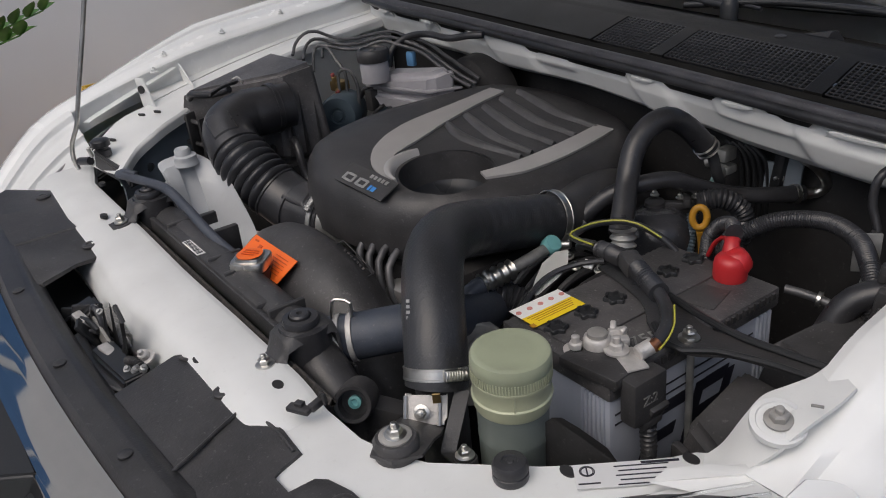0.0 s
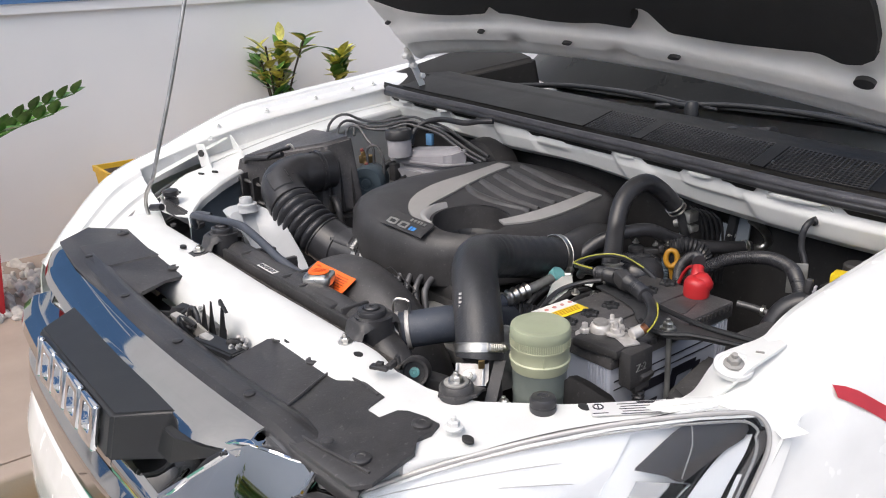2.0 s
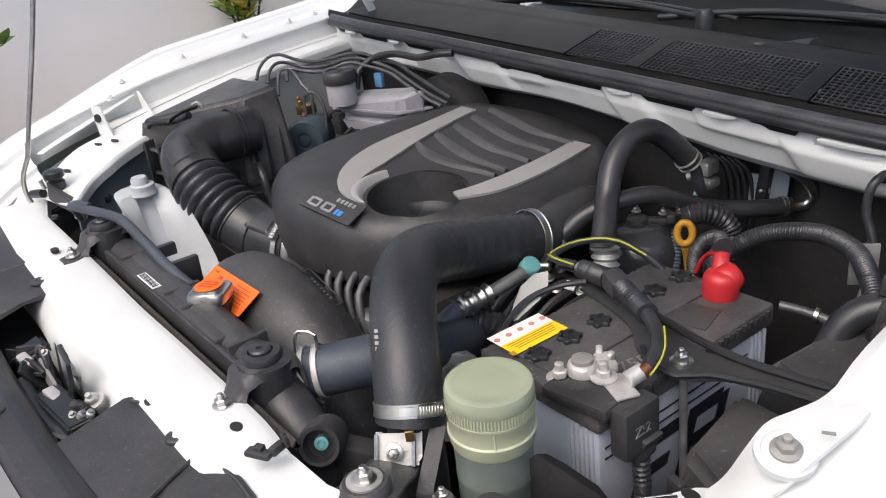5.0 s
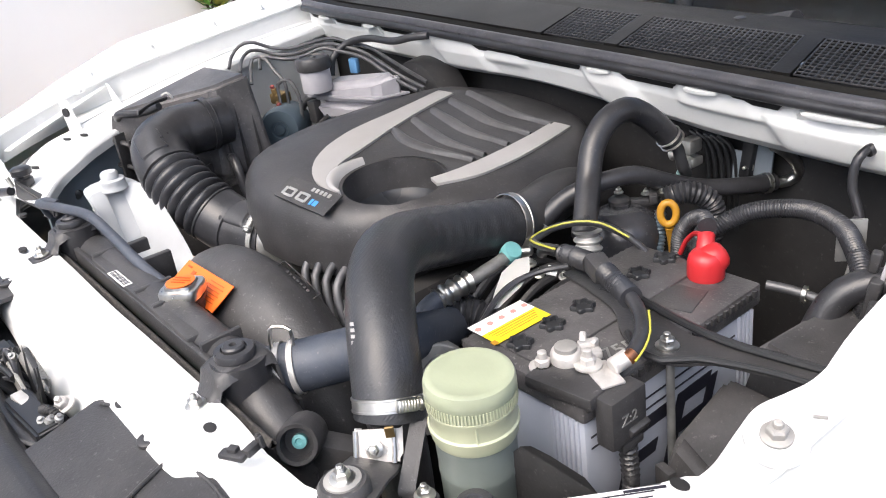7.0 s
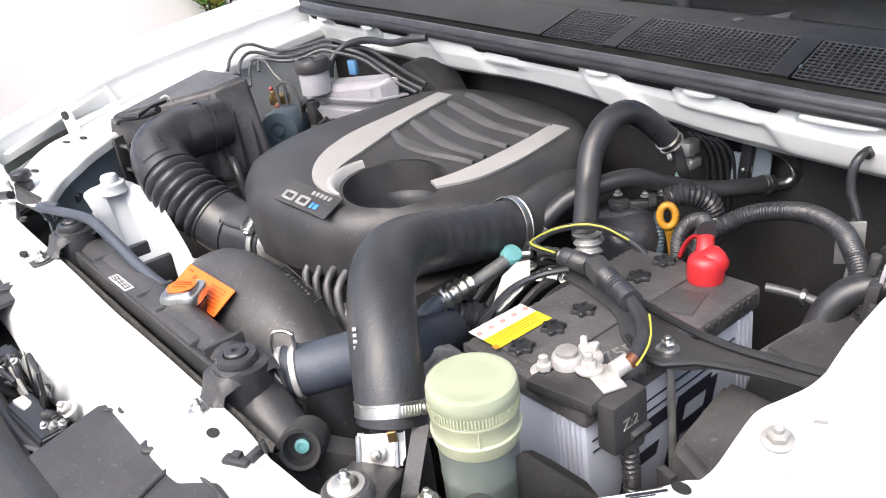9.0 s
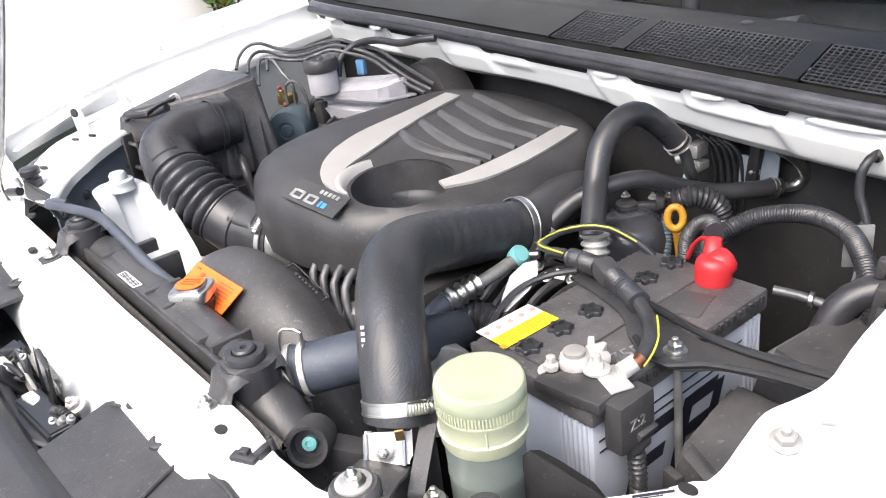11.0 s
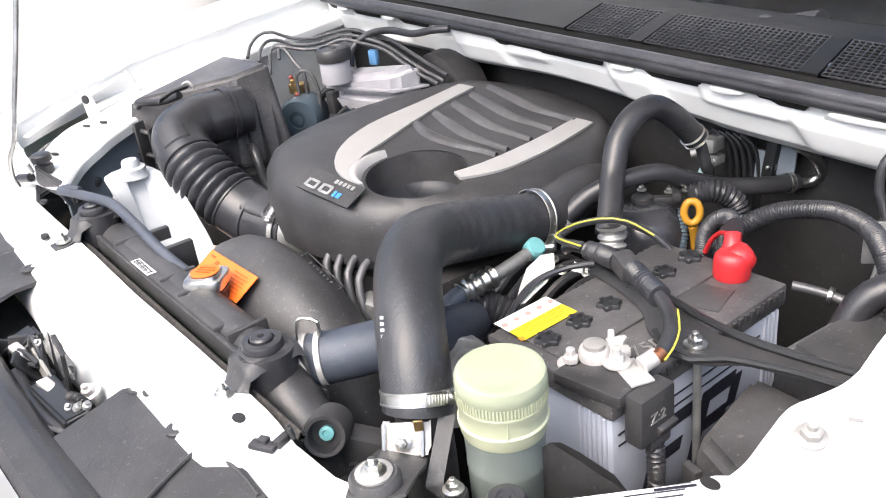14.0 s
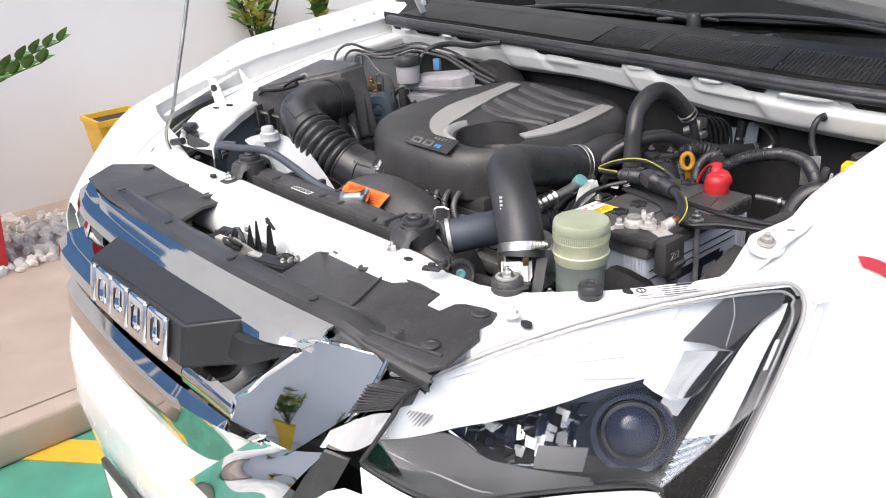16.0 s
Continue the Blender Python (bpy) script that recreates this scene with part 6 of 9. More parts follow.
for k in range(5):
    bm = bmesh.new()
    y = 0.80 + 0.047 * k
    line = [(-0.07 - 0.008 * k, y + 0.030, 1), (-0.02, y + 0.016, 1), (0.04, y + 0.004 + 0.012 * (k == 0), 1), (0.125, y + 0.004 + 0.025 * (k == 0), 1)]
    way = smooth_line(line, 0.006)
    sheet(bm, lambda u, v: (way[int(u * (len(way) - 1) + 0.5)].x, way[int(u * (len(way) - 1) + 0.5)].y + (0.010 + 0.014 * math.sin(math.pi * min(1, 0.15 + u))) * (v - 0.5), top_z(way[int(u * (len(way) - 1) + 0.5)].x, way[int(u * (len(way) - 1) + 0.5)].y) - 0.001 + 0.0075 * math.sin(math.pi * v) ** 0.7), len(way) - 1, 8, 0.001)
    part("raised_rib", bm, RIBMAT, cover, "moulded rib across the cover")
m = frame_on((0.020, 0.608, 1.0415), (1, 0.09, -0.07), (-0.09, 0.86, 0.40))
bm = bmesh.new()
r = bmesh.ops.create_cube(bm, size=1)
bmesh.ops.transform(bm, matrix=m @ Matrix.Diagonal((0.118, 0.040, 0.002, 1)), verts=r["verts"])
plaque = part("emblem_plate", bm, PLASTIC_D, cover, "black emblem plate with silver marks")
m2 = m @ Matrix.Translation((0, 0, 0.0015))
bars("emblem_mark", m2, [(-0.045, -0.006, 0.006, 0.014), (-0.033, 0.0, 0.018, 0.004), (-0.033, -0.012, 0.018, 0.004), (-0.024, -0.006, 0.005, 0.014), (-0.012, -0.006, 0.006, 0.014), (-0.002, 0.0, 0.018, 0.004), (-0.002, -0.012, 0.018, 0.004), (0.007, -0.006, 0.005, 0.014)], STEEL, plaque, "silver emblem shapes")
bars("emblem_dot", m2, [(0.019, -0.008, 0.005, 0.010), (0.028, -0.008, 0.008, 0.009)], BLUE, plaque, "blue emblem shape")
bars("emblem_line", m2, [(0.004 + 0.009 * i, 0.011, 0.006, 0.007) for i in range(5)], STEEL, plaque, "small silver marks")

# intercooler hose
hose = thing("intercooler_hose", (0.42, 0.43, 0.9), "thick black rubber intercooler hose with worm-drive clamps", "hose")
HL = [(0.4395, 0.434, 0.970), (0.435, 0.439, 0.983), (0.419, 0.451, 1.008), (0.384, 0.476, 1.038), (0.335, 0.514, 1.056), (0.290, 0.562, 1.053), (0.258, 0.62, 1.034), (0.243, 0.69, 1.012), (0.240, 0.75, 0.996), (0.243, 0.80, 0.985)]
bm = bmesh.new()
tube(bm, HL, lambda w, f: 0.0352 + 0.0018 * min(1, w * 1.6) + 0.0018 * (w > 0.55) * (0.5 + 0.5 * math.sin(f * 260)) * (w < 0.93) * 0.5, 28, step=0.005)
part("rubber_hose", bm, WOVEN, hose, "black woven-texture rubber hose")
clamp_band("worm_clamp", (0.4345, 0.4395, 0.983), (-0.33, 0.30, 0.9), 0.0358, 0.014, hose, STEEL, "bright steel worm-drive clamp", screw=(0.95, -0.12, 0.3))
clamp_band("worm_clamp", (0.241, 0.785, 0.989), (0.05, 1, -0.2), 0.0395, 0.013, hose, STEEL, "bright steel worm-drive clamp", screw=(0.9, 0.1, -0.5))
bm = bmesh.new()
box(bm, (0.4655, 0.4155, 0.976), (0.003, 0.009, 0.014), (0, 12, -35), bevel=0.001)
part("tag", bm, BRASS, hose, "small brass tag")
bars("hose_writing", frame_on((0.414, 0.4195, 1.008), (-0.33, 0.30, 0.85), (0.7, 0.3, 0.1)), [(0.006 * i, 0, 0.0035, 0.0045) for i in range(10)], SILVER, hose)
pp = thing("turbo_pipe", (0.22, 0.86, 0.9), "black moulded pipe to the turbocharger", "pipe")
bm = bmesh.new()
tube(bm, [(0.243, 0.79, 0.987), (0.238, 0.83, 0.985), (0.222, 0.88, 0.985), (0.205, 0.94, 0.975), (0.20, 1.0, 0.94)], 0.036, 22)
part("moulded_pipe", bm, PLASTIC, pp)
coupler = thing("intercooler_outlet", (0.43, 0.41, 0.84), "black intercooler outlet with a steel bracket", "outlet")
bm = bmesh.new()
tube(bm, [(0.436, 0.438, 0.974), (0.438, 0.440, 0.945), (0.445, 0.436, 0.90), (0.45, 0.43, 0.82)], 0.027, 20)
part("outlet_pipe", bm, PLASTIC, coupler, "black moulded outlet pipe")
bm = bmesh.new()
sheet(bm, lambda u, v: (0.431 + 0.031 * u + 0.012 * v, 0.394 + 0.034 * u - 0.012 * v + 0.004 * (abs(u - 0.5) > 0.42) * (v < 0.85), 0.972 - 0.026 * v), 24, 10, 0.003)
# pale material carries the plate's bright reflection in its colour
front_plate = part("front_plate", bm, TERMINAL, coupler, "zinc-plated plate below the clamp, its bright reflection put into a pale colour")
for q in (0.10, 0.90):
    part("fold", tube(bmesh.new(), [(0.431 + 0.031 * q + 0.002, 0.394 + 0.034 * q - 0.002, 0.973), (0.443 + 0.031 * q + 0.002, 0.382 + 0.034 * q - 0.002, 0.947)], 0.0022, 8), STEEL, front_plate, "bright folded edge")
bm = bmesh.new()
plate(bm, [(0.440, 0.384), (0.472, 0.418), (0.492, 0.400), (0.508, 0.382), (0.532, 0.352), (0.522, 0.324), (0.498, 0.314), (0.478, 0.334), (0.462, 0.362)], 0.985, 0.004, 0.001, height=lambda x, y: 0.979 - 0.55 * max(0, (y - 0.352) - 0.35 * (x - 0.48)))
part("bracket", bm, PLASTIC_D, coupler, "dusty pressed steel bracket")
bolt("bolt", (0.4575, 0.4005, 0.9605), (0.62, -0.6, 0.45), 0.0058, coupler)
bm = bmesh.new()
lathe(bm, [(0.021, -0.012), (0.023, -0.008), (0.023, 0.008), (0.02, 0.012)], Matrix.Translation((0.502, 0.342, 0.976)), 26)
part("rubber_isolator", bm, PLASTIC_D, coupler, "round black rubber isolator")
bm = bmesh.new()
lathe(bm, [(0.0165, 0.0), (0.0165, 0.002), (0.014, 0.003)], Matrix.Translation((0.502, 0.342, 0.988)), 26)
part("washer", bm, DUSTG, coupler)
bolt("bolt", (0.502, 0.342, 0.989), (0, 0, 1), 0.0078, coupler)
bm = bmesh.new()
sheet(bm, lambda u, v: tuple(Vector((0.468, 0.437, 0.975)).lerp(Vector((0.492, 0.396, 0.931)), min(1, v * 1.7)).lerp(Vector((0.532, 0.398, 0.932)), max(0, v * 1.7 - 1) / 0.7) + Vector((0.009, 0.014, 0.0)) * u), 3, 20, 0.003)
part("stay", bm, PLASTIC_D, coupler, "bent black steel stay")
bm = bmesh.new()
lathe(bm, [(0.013, -0.03), (0.013, 0), (0.012, 0.002), (0.008, 0.002)], Matrix.Translation((0.520, 0.408, 0.934)), 24)
part("stay_washer", bm, PLASTIC_D, coupler, "grey washer under the stay bolt")
bolt("bolt", (0.520, 0.408, 0.938), (0, 0, 1), 0.0068, coupler)

# ---- battery ----
battery = thing("battery", (0.50, 0.69, 0.79), "grey-blue car battery with a dusty black lid", "battery")
X0, X1, Y0, Y1, ZT = 0.415, 0.585, 0.548, 0.832, 0.991
bm = bmesh.new()
box(bm, (0.50, 0.69, 0.88), (0.160, 0.274, 0.19), bevel=0.005)
case = part("case", bm, BATT, battery, "grey-blue ribbed plastic case")
for xs in (list(np.linspace(0.54, 0.572, 6)), list(np.linspace(0.43, 0.46, 4))):
    for x in xs:
        bm = bmesh.new()
        box(bm, (x, 0.552, 0.88), (0.003, 0.004, 0.165), bevel=0.001)
        part("case_rib", bm, BATT, case)
for y in np.linspace(0.797, 0.82, 4):
    bm = bmesh.new()
    box(bm, (0.581, y, 0.88), (0.004, 0.003, 0.165), bevel=0.001)
    part("case_rib", bm, BATT, case)
bm = bmesh.new()
box(bm, (0.50, 0.69, 0.978), (0.170, 0.284, 0.026), bevel=0.004)
box(bm, (0.474, 0.69, 0.992), (0.085, 0.25, 0.004), bevel=0.0015)
lid = part("lid", bm, LIDMAT, battery, "dusty black plastic lid")
bm = bmesh.new()
for k in range(26):
    y = Y0 + 0.006 + 0.0105 * k
    for x in (X0 - 0.001, X1 + 0.001):
        box(bm, (x, y, 0.984), (0.004, 0.006, 0.008), bevel=0)
tagged(part("lid_teeth", bm, PLASTIC_D, battery, "toothed edge of the lid"), kind="stuff")
for k in range(6):
    y = 0.578 + 0.0465 * k
    bm = bmesh.new()
    m = Matrix.Translation((0.474, y, 0.993))
    lathe(bm, [(0.0125, 0), (0.0125, 0.005), (0.0115, 0.006), (0.0095, 0.006), (0.0085, 0.002), (0.001, 0.002)], m, 36)
    for q in bm.verts:
        a = math.atan2(q.co.y - y, q.co.x - 0.474)
        k6 = 1 + 0.16 * math.cos(6 * a)
        q.co.x, q.co.y = 0.474 + (q.co.x - 0.474) * k6, y + (q.co.y - y) * k6
    part("cell_cap", bm, SATIN, battery, "black screw cap of a cell")
ml = frame_on((0.4325, 0.600, 0.9955), (0.02, 1, 0), (-1, 0.02, 0))
bars("warning_label", ml, [(0.0, 0.010, 0.076, 0.024)], WHITE, battery, "white half of the warning label")
bars("warning_label", ml, [(0.0, -0.014, 0.076, 0.024)], YELLOW, battery, "yellow half of the warning label")
bars("label_print", ml, [(0.0, -0.006 - 0.004 * i, 0.066 - 0.004 * i, 0.0012) for i in range(4)] + [(-0.038, -0.022, 0.006, 0.007)], AMBER, battery, thick=0.001)
bm = bmesh.new()
for i in range(5):
    lathe(bm, [(0.0034, 0), (0.0034, 0.0008), (0.0024, 0.0008), (0.0024, 0.0006)], ml @ Matrix.Translation((-0.033 + 0.0165 * i, 0.010, 0.0006)), 16)
part("label_symbols", bm, PINK, battery, "row of round warning symbols")
# printed side
ms = frame_on((0.5805, 0.675, 0.885), (0, 1, 0), (0, 0, 1))
SH = lambda x, y: Matrix(((1, 0.35, 0, x), (0, 1, 0, y), (0, 0, 1, 0), (0, 0, 0, 1)))
for k, (mx, my, mw, mh) in enumerate(((-0.062, -0.012, 0.017, 0.095), (-0.034, 0.028, 0.046, 0.016), (-0.036, -0.006, 0.036, 0.015), (0.012, -0.012, 0.017, 0.095), (0.040, 0.028, 0.042, 0.016), (0.038, -0.006, 0.040, 0.015), (0.066, 0.012, 0.016, 0.034), (0.064, -0.03, 0.016, 0.04))):
    bars("side_mark", ms @ SH(0, 0), [(mx, my, mw, mh)], PRINT, battery, "bold black printed shape", thick=0.0006 + 0.00005 * k)
bars("side_line", ms, [(0.0, 0.058, 0.23, 0.002), (0.0, 0.045, 0.23, 0.002)], PRINT, battery)
words("lid_number", "-75D", 0.026, frame_on((0.553, 0.635, 0.9915), (0.25, 1, 0), (-1, 0.25, 0)), ALU, battery, "raised size number on the lid")
words("plus_sign", "+", 0.03, frame_on((0.54, 0.755, 0.9915), (0.25, 1, 0), (-1, 0.25, 0)), ALU, battery)
bm = bmesh.new()
box(bm, (0.535, 0.752, 0.9912), (0.05, 0.05, 0.002), (0, 0, 15), bevel=0.0005)
part("raised_pad", bm, PLASTIC_D, battery)
# negative terminal
terminal = part("terminal_cover", box(bmesh.new(), (0.556, 0.568, 0.994), (0.075, 0.056, 0.014), (0, 0, 8), bevel=0.003), PLASTIC_D, battery, "dusty black terminal plate")
bm = bmesh.new()
lathe(bm, [(0.012, 0), (0.0108, 0.021), (0.009, 0.022)], Matrix.Translation((0.536, 0.580, 0.996)), 24)
part("terminal_post", bm, DUSTG, terminal, "dull lead post")
bm = bmesh.new()
lathe(bm, [(0.0155, 0), (0.0155, 0.010), (0.014, 0.014), (0.0125, 0.015), (0.0115, 0.015)], Matrix.Translation((0.536, 0.580, 0.998)), 28)
box(bm, (0.549, 0.594, 1.005), (0.012, 0.030, 0.010), (0, 0, -35), bevel=0.003)
box(bm, (0.543, 0.603, 1.010), (0.009, 0.020, 0.009), (0, 0, -30), bevel=0.002)
box(bm, (0.536, 0.604, 1.014), (0.007, 0.012, 0.007), (20, 0, 40), bevel=0.002)
box(bm, (0.549, 0.606, 1.013), (0.006, 0.009, 0.008), (15, 10, 10), bevel=0.002)
part("post_clamp", bm, TERMINAL, terminal, "whitish corroded post clamp")
for p in ((0.524, 0.560, 0.998), (0.560, 0.584, 1.003)):
    bm = bmesh.new()
    lathe(bm, [(0.0135, 0), (0.0135, 0.002), (0.009, 0.003)], Matrix.Translation(p), 24)
    lathe(bm, [(0.0078, 0.002), (0.0078, 0.009), (0.0065, 0.010)], Matrix.Translation(p), 6)
    lathe(bm, [(0.0045, 0.009), (0.0045, 0.017), (0.003, 0.018)], Matrix.Translation(p), 14)
    part("terminal_nut", bm, TERMINAL, terminal, "whitish terminal nut and stud")
bm = bmesh.new()
box(bm, (0.579, 0.584, 1.001), (0.040, 0.024, 0.003), (0, 0, -22), bevel=0.001)
cyl(bm, (0.583, 0.590, 1.007), (0.588, 0.609, 1.012), 0.0085)
part("cable_lug", bm, TERMINAL, terminal, "pale crimped cable lug")
bm = bmesh.new()
cyl(bm, (0.590, 0.603, 1.012), (0.590, 0.613, 1.015), 0.0072)
part("bare_copper", bm, COPPER, terminal, "bare copper cable end")
tc = part("terminal_box", box(bmesh.new(), (0.603, 0.578, 0.972), (0.022, 0.048, 0.054), (0, 0, 0), bevel=0.004), PLASTIC, battery, "black plastic terminal box on the case")
bm = bmesh.new()
box(bm, (0.614, 0.588, 0.957), (0.008, 0.026, 0.009), (0, 20, 0), bevel=0.002)
box(bm, (0.604, 0.584, 0.940), (0.016, 0.030, 0.012), bevel=0.003)
part("clip", bm, PLASTIC, tc)
words("box_mark", "Z:2", 0.016, frame_on((0.6147, 0.576, 0.974), (0, 1, 0), (0, 0, 1)), ALU, tc, "moulded mark")
bm = bmesh.new()
tube(bm, [(0.604, 0.584, 0.935), (0.606, 0.584, 0.89), (0.604, 0.58, 0.84), (0.60, 0.58, 0.80)], ribbed(0.008, 0.0015, 0.006), 10, step=0.002)
part("box_cable", bm, RUBBER, tc, "black corrugated cable")
# positive terminal
bm = bmesh.new()
P = Matrix.Translation((0.530, 0.810, 0.991))
lathe(bm, [(0.0200, 0), (0.0206, 0.003), (0.0204, 0.018), (0.0190, 0.025), (0.0150, 0.030), (0.008, 0.0325), (0.001, 0.033)], P, 32)
lathe(bm, [(0.0165, -0.014), (0.0182, -0.004), (0.0178, 0.004), (0.0150, 0.011), (0.010, 0.0150), (0.001, 0.0165)], aim((0.534, 0.817, 1.011), (0.541, 0.827, 1.018))[0], 26)
tube(bm, [(0.525, 0.816, 1.015), (0.522, 0.821, 1.024), (0.518, 0.827, 1.031)], lambda w, f: 0.0118 - 0.0030 * w, 18)
lathe(bm, [(0.0088, 0), (0.0100, 0.0015), (0.0098, 0.004), (0.008, 0.006)], aim((0.519, 0.826, 1.028), (0.513, 0.834, 1.040))[0], 18)
red = part("terminal_boot", bm, RED, battery, "bright red rubber boot on the positive post")
# hold-down
hd = thing("battery_holddown", (0.6, 0.67, 0.99), "black steel hold-down bar across the battery", "bracket")
bm = bmesh.new()
strip(bm, [(0.41, 0.722, 0.998), (0.46, 0.712, 0.9985), (0.52, 0.695, 0.999), (0.565, 0.670, 0.999), (0.60, 0.664, 0.999), (0.63, 0.678, 0.999), (0.68, 0.688, 1.0), (0.74, 0.697, 1.002)], [0.024, 0.026, 0.032, 0.052, 0.058, 0.032, 0.024, 0.024], 0.003)
part("bar", bm, PLASTIC, hd, "black painted steel bar")
tube_pts = [(0.41, 0.734, 1.001), (0.47, 0.723, 1.002), (0.53, 0.708, 1.004), (0.58, 0.697, 1.005), (0.63, 0.694, 1.004), (0.68, 0.70, 1.004), (0.74, 0.709, 1.005)]
part("lip", tube(bmesh.new(), tube_pts, 0.0042, 8), SATIN, hd, "raised black lip of the bar")
part("lip", tube(bmesh.new(), [(0.548, 0.655, 1.0), (0.575, 0.637, 1.001), (0.605, 0.634, 1.002), (0.628, 0.655, 1.003), (0.68, 0.675, 1.003), (0.74, 0.685, 1.004)], 0.0035, 8), SATIN, hd, "raised black lip of the bar")
bolt("bolt", (0.592, 0.660, 0.999), (0, 0, 1), 0.0078, hd)
bm = bmesh.new()
cyl(bm, (0.592, 0.664, 0.995), (0.596, 0.66, 0.80), 0.0042)
part("rod", bm, ALU, hd, "thin threaded steel rod")

# fuse box and covers beside the battery
fb = thing("fuse_box", (0.69, 0.80, 0.85), "black plastic fuse box with a sloping lid", "fuse box")
part("lid", hexa([(0.625, 0.715, 0.90), (0.73, 0.69, 0.90), (0.735, 0.90, 0.90), (0.655, 0.90, 0.90), (0.64, 0.735, 0.985), (0.722, 0.715, 0.985), (0.728, 0.885, 0.992), (0.668, 0.88, 0.998)]), PLASTIC_D, fb, "dusty black lid")
bm = bmesh.new()
box(bm, (0.685, 0.80, 0.84), (0.10, 0.2, 0.12), bevel=0.006)
part("case", bm, PLASTIC, fb)
rb = thing("relay_cover", (0.66, 0.65, 0.80), "dusty black plastic relay cover", "cover")
part("top", hexa([(0.62, 0.595, 0.86), (0.70, 0.575, 0.86), (0.72, 0.71, 0.86), (0.62, 0.71, 0.86), (0.628, 0.62, 0.932), (0.682, 0.60, 0.925), (0.705, 0.70, 0.962), (0.628, 0.708, 0.960)]), PLASTIC_D, rb, "dusty sloping top")
bm = bmesh.new()
box(bm, (0.632, 0.603, 0.895), (0.02, 0.01, 0.03), (0, 0, -12), bevel=0.002)
box(bm, (0.655, 0.597, 0.893), (0.012, 0.01, 0.035), (0, 0, -12), bevel=0.002)
part("clip", bm, PLASTIC, rb)
tray = thing("splash_plate", (0.55, 0.51, 0.80), "black plastic splash plate beside the reservoir", "plate")
bm = bmesh.new()
pts = [(0.455, 0.80), (0.465, 0.862), (0.50, 0.905), (0.545, 0.955), (0.556, 0.960), (0.575, 0.957), (0.605, 0.945), (0.617, 0.93), (0.63, 0.88), (0.635, 0.80)]
f0 = [bm.verts.new((x + 0.026, 0.472 + 0.22 * (x - 0.5) + 0.1 * max(0, x - 0.58), z + 0.021)) for x, z in pts]
bm.faces.new(f0)
bmesh.ops.solidify(bm, geom=bm.faces[:], thickness=0.004)
part("sheet", bm, PLASTIC, tray)

# power steering reservoir
reservoir = thing("fluid_reservoir", (0.523, 0.47, 0.86), "yellowed plastic fluid reservoir with a ribbed screw cap", "reservoir")
RT = Matrix.Translation((0.525, 0.467, 0.855)) @ pose(0, 0, 0, 0, 1.5, 0)
bm = bmesh.new()
lathe(bm, [(0.034, -0.05), (0.0355, 0), (0.0365, 0.085), (0.0371, 0.088), (0.0371, 0.092), (0.0366, 0.094), (0.0375, 0.122), (0.0385, 0.128)], RT, 44)
part("body", bm, RESDARK, reservoir, "grey-green translucent lower body")
bm = bmesh.new()
lathe(bm, [(0.0385, 0.126), (0.0398, 0.129), (0.0402, 0.135), (0.0415, 0.138), (0.0417, 0.141), (0.0400, 0.1425), (0.0398, 0.157), (0.0412, 0.159), (0.0412, 0.162), (0.0400, 0.163)], RT, 48)
upper = part("upper_body", bm, RESGREEN, reservoir, "yellow-green translucent upper body")
bm = bmesh.new()
box(bm, RT @ Vector((0.0325, -0.0235, 0.1495)), (0.0015, 0.0015, 0.018), bevel=0)
part("seam", bm, RESGREEN, upper)
bm = bmesh.new()
lathe(bm, [(0.0402, 0.161), (0.0408, 0.163), (0.0408, 0.1735), (0.0416, 0.175), (0.0412, 0.184), (0.0398, 0.188), (0.0365, 0.1898), (0.033, 0.1892), (0.022, 0.1905), (0.002, 0.1912)], RT, 56)
cap = part("screw_cap", bm, RESCAP, reservoir, "pale green screw cap")
bm = bmesh.new()
for k in range(84):
    a = 2 * math.pi * k / 84
    c = RT @ Vector((0.0410 * math.cos(a), 0.0410 * math.sin(a), 0.168))
    box(bm, c, (0.0012, 0.0013, 0.010), (0, 0, math.degrees(a)), bevel=0)
part("grip_ribs", bm, RESGREEN, cap, "fine grip ribs")

# ---- cables and hoses round the battery ----
def line_thing(name, label, category, pts, r, material, seg=14, step=0.01, piece="tube"):
    """A hose or cable as a thing with one length of tube."""
    ob = thing(name, pts[0], label, category)
    part(piece, tube(bmesh.new(), pts, r, seg, step), material, ob)
    return ob


neg = line_thing("battery_cable", "thick black battery cable in corrugated sleeve", "cable",
                 [(0.590, 0.608, 1.0135), (0.588, 0.622, 1.018), (0.582, 0.636, 1.025), (0.568, 0.650, 1.032), (0.548, 0.662, 1.036), (0.519, 0.675, 1.037), (0.479, 0.695, 1.033), (0.43, 0.712, 1.024), (0.39, 0.722, 1.016), (0.362, 0.73, 1.008), (0.34, 0.745, 0.99)], 0.0072, RUBBER, piece="cable_core")
part("corrugated_sleeve", tube(bmesh.new(), [(0.548, 0.662, 1.036), (0.519, 0.675, 1.037), (0.492, 0.689, 1.035)], ribbed(0.0105, 0.0016, 0.005), 14, 0.0012), RUBBER, neg, "black corrugated sleeve")
part("corrugated_sleeve", tube(bmesh.new(), [(0.462, 0.702, 1.031), (0.43, 0.712, 1.024), (0.405, 0.718, 1.019)], ribbed(0.0105, 0.0016, 0.005), 14, 0.0012), RUBBER, neg, "black corrugated sleeve")
bm = bmesh.new()
box(bm, (0.477, 0.696, 1.033), (0.032, 0.024, 0.024), (0, 8, -24), bevel=0.006)
part("cable_clip", bm, PLASTIC, neg, "square black plastic cable clip")
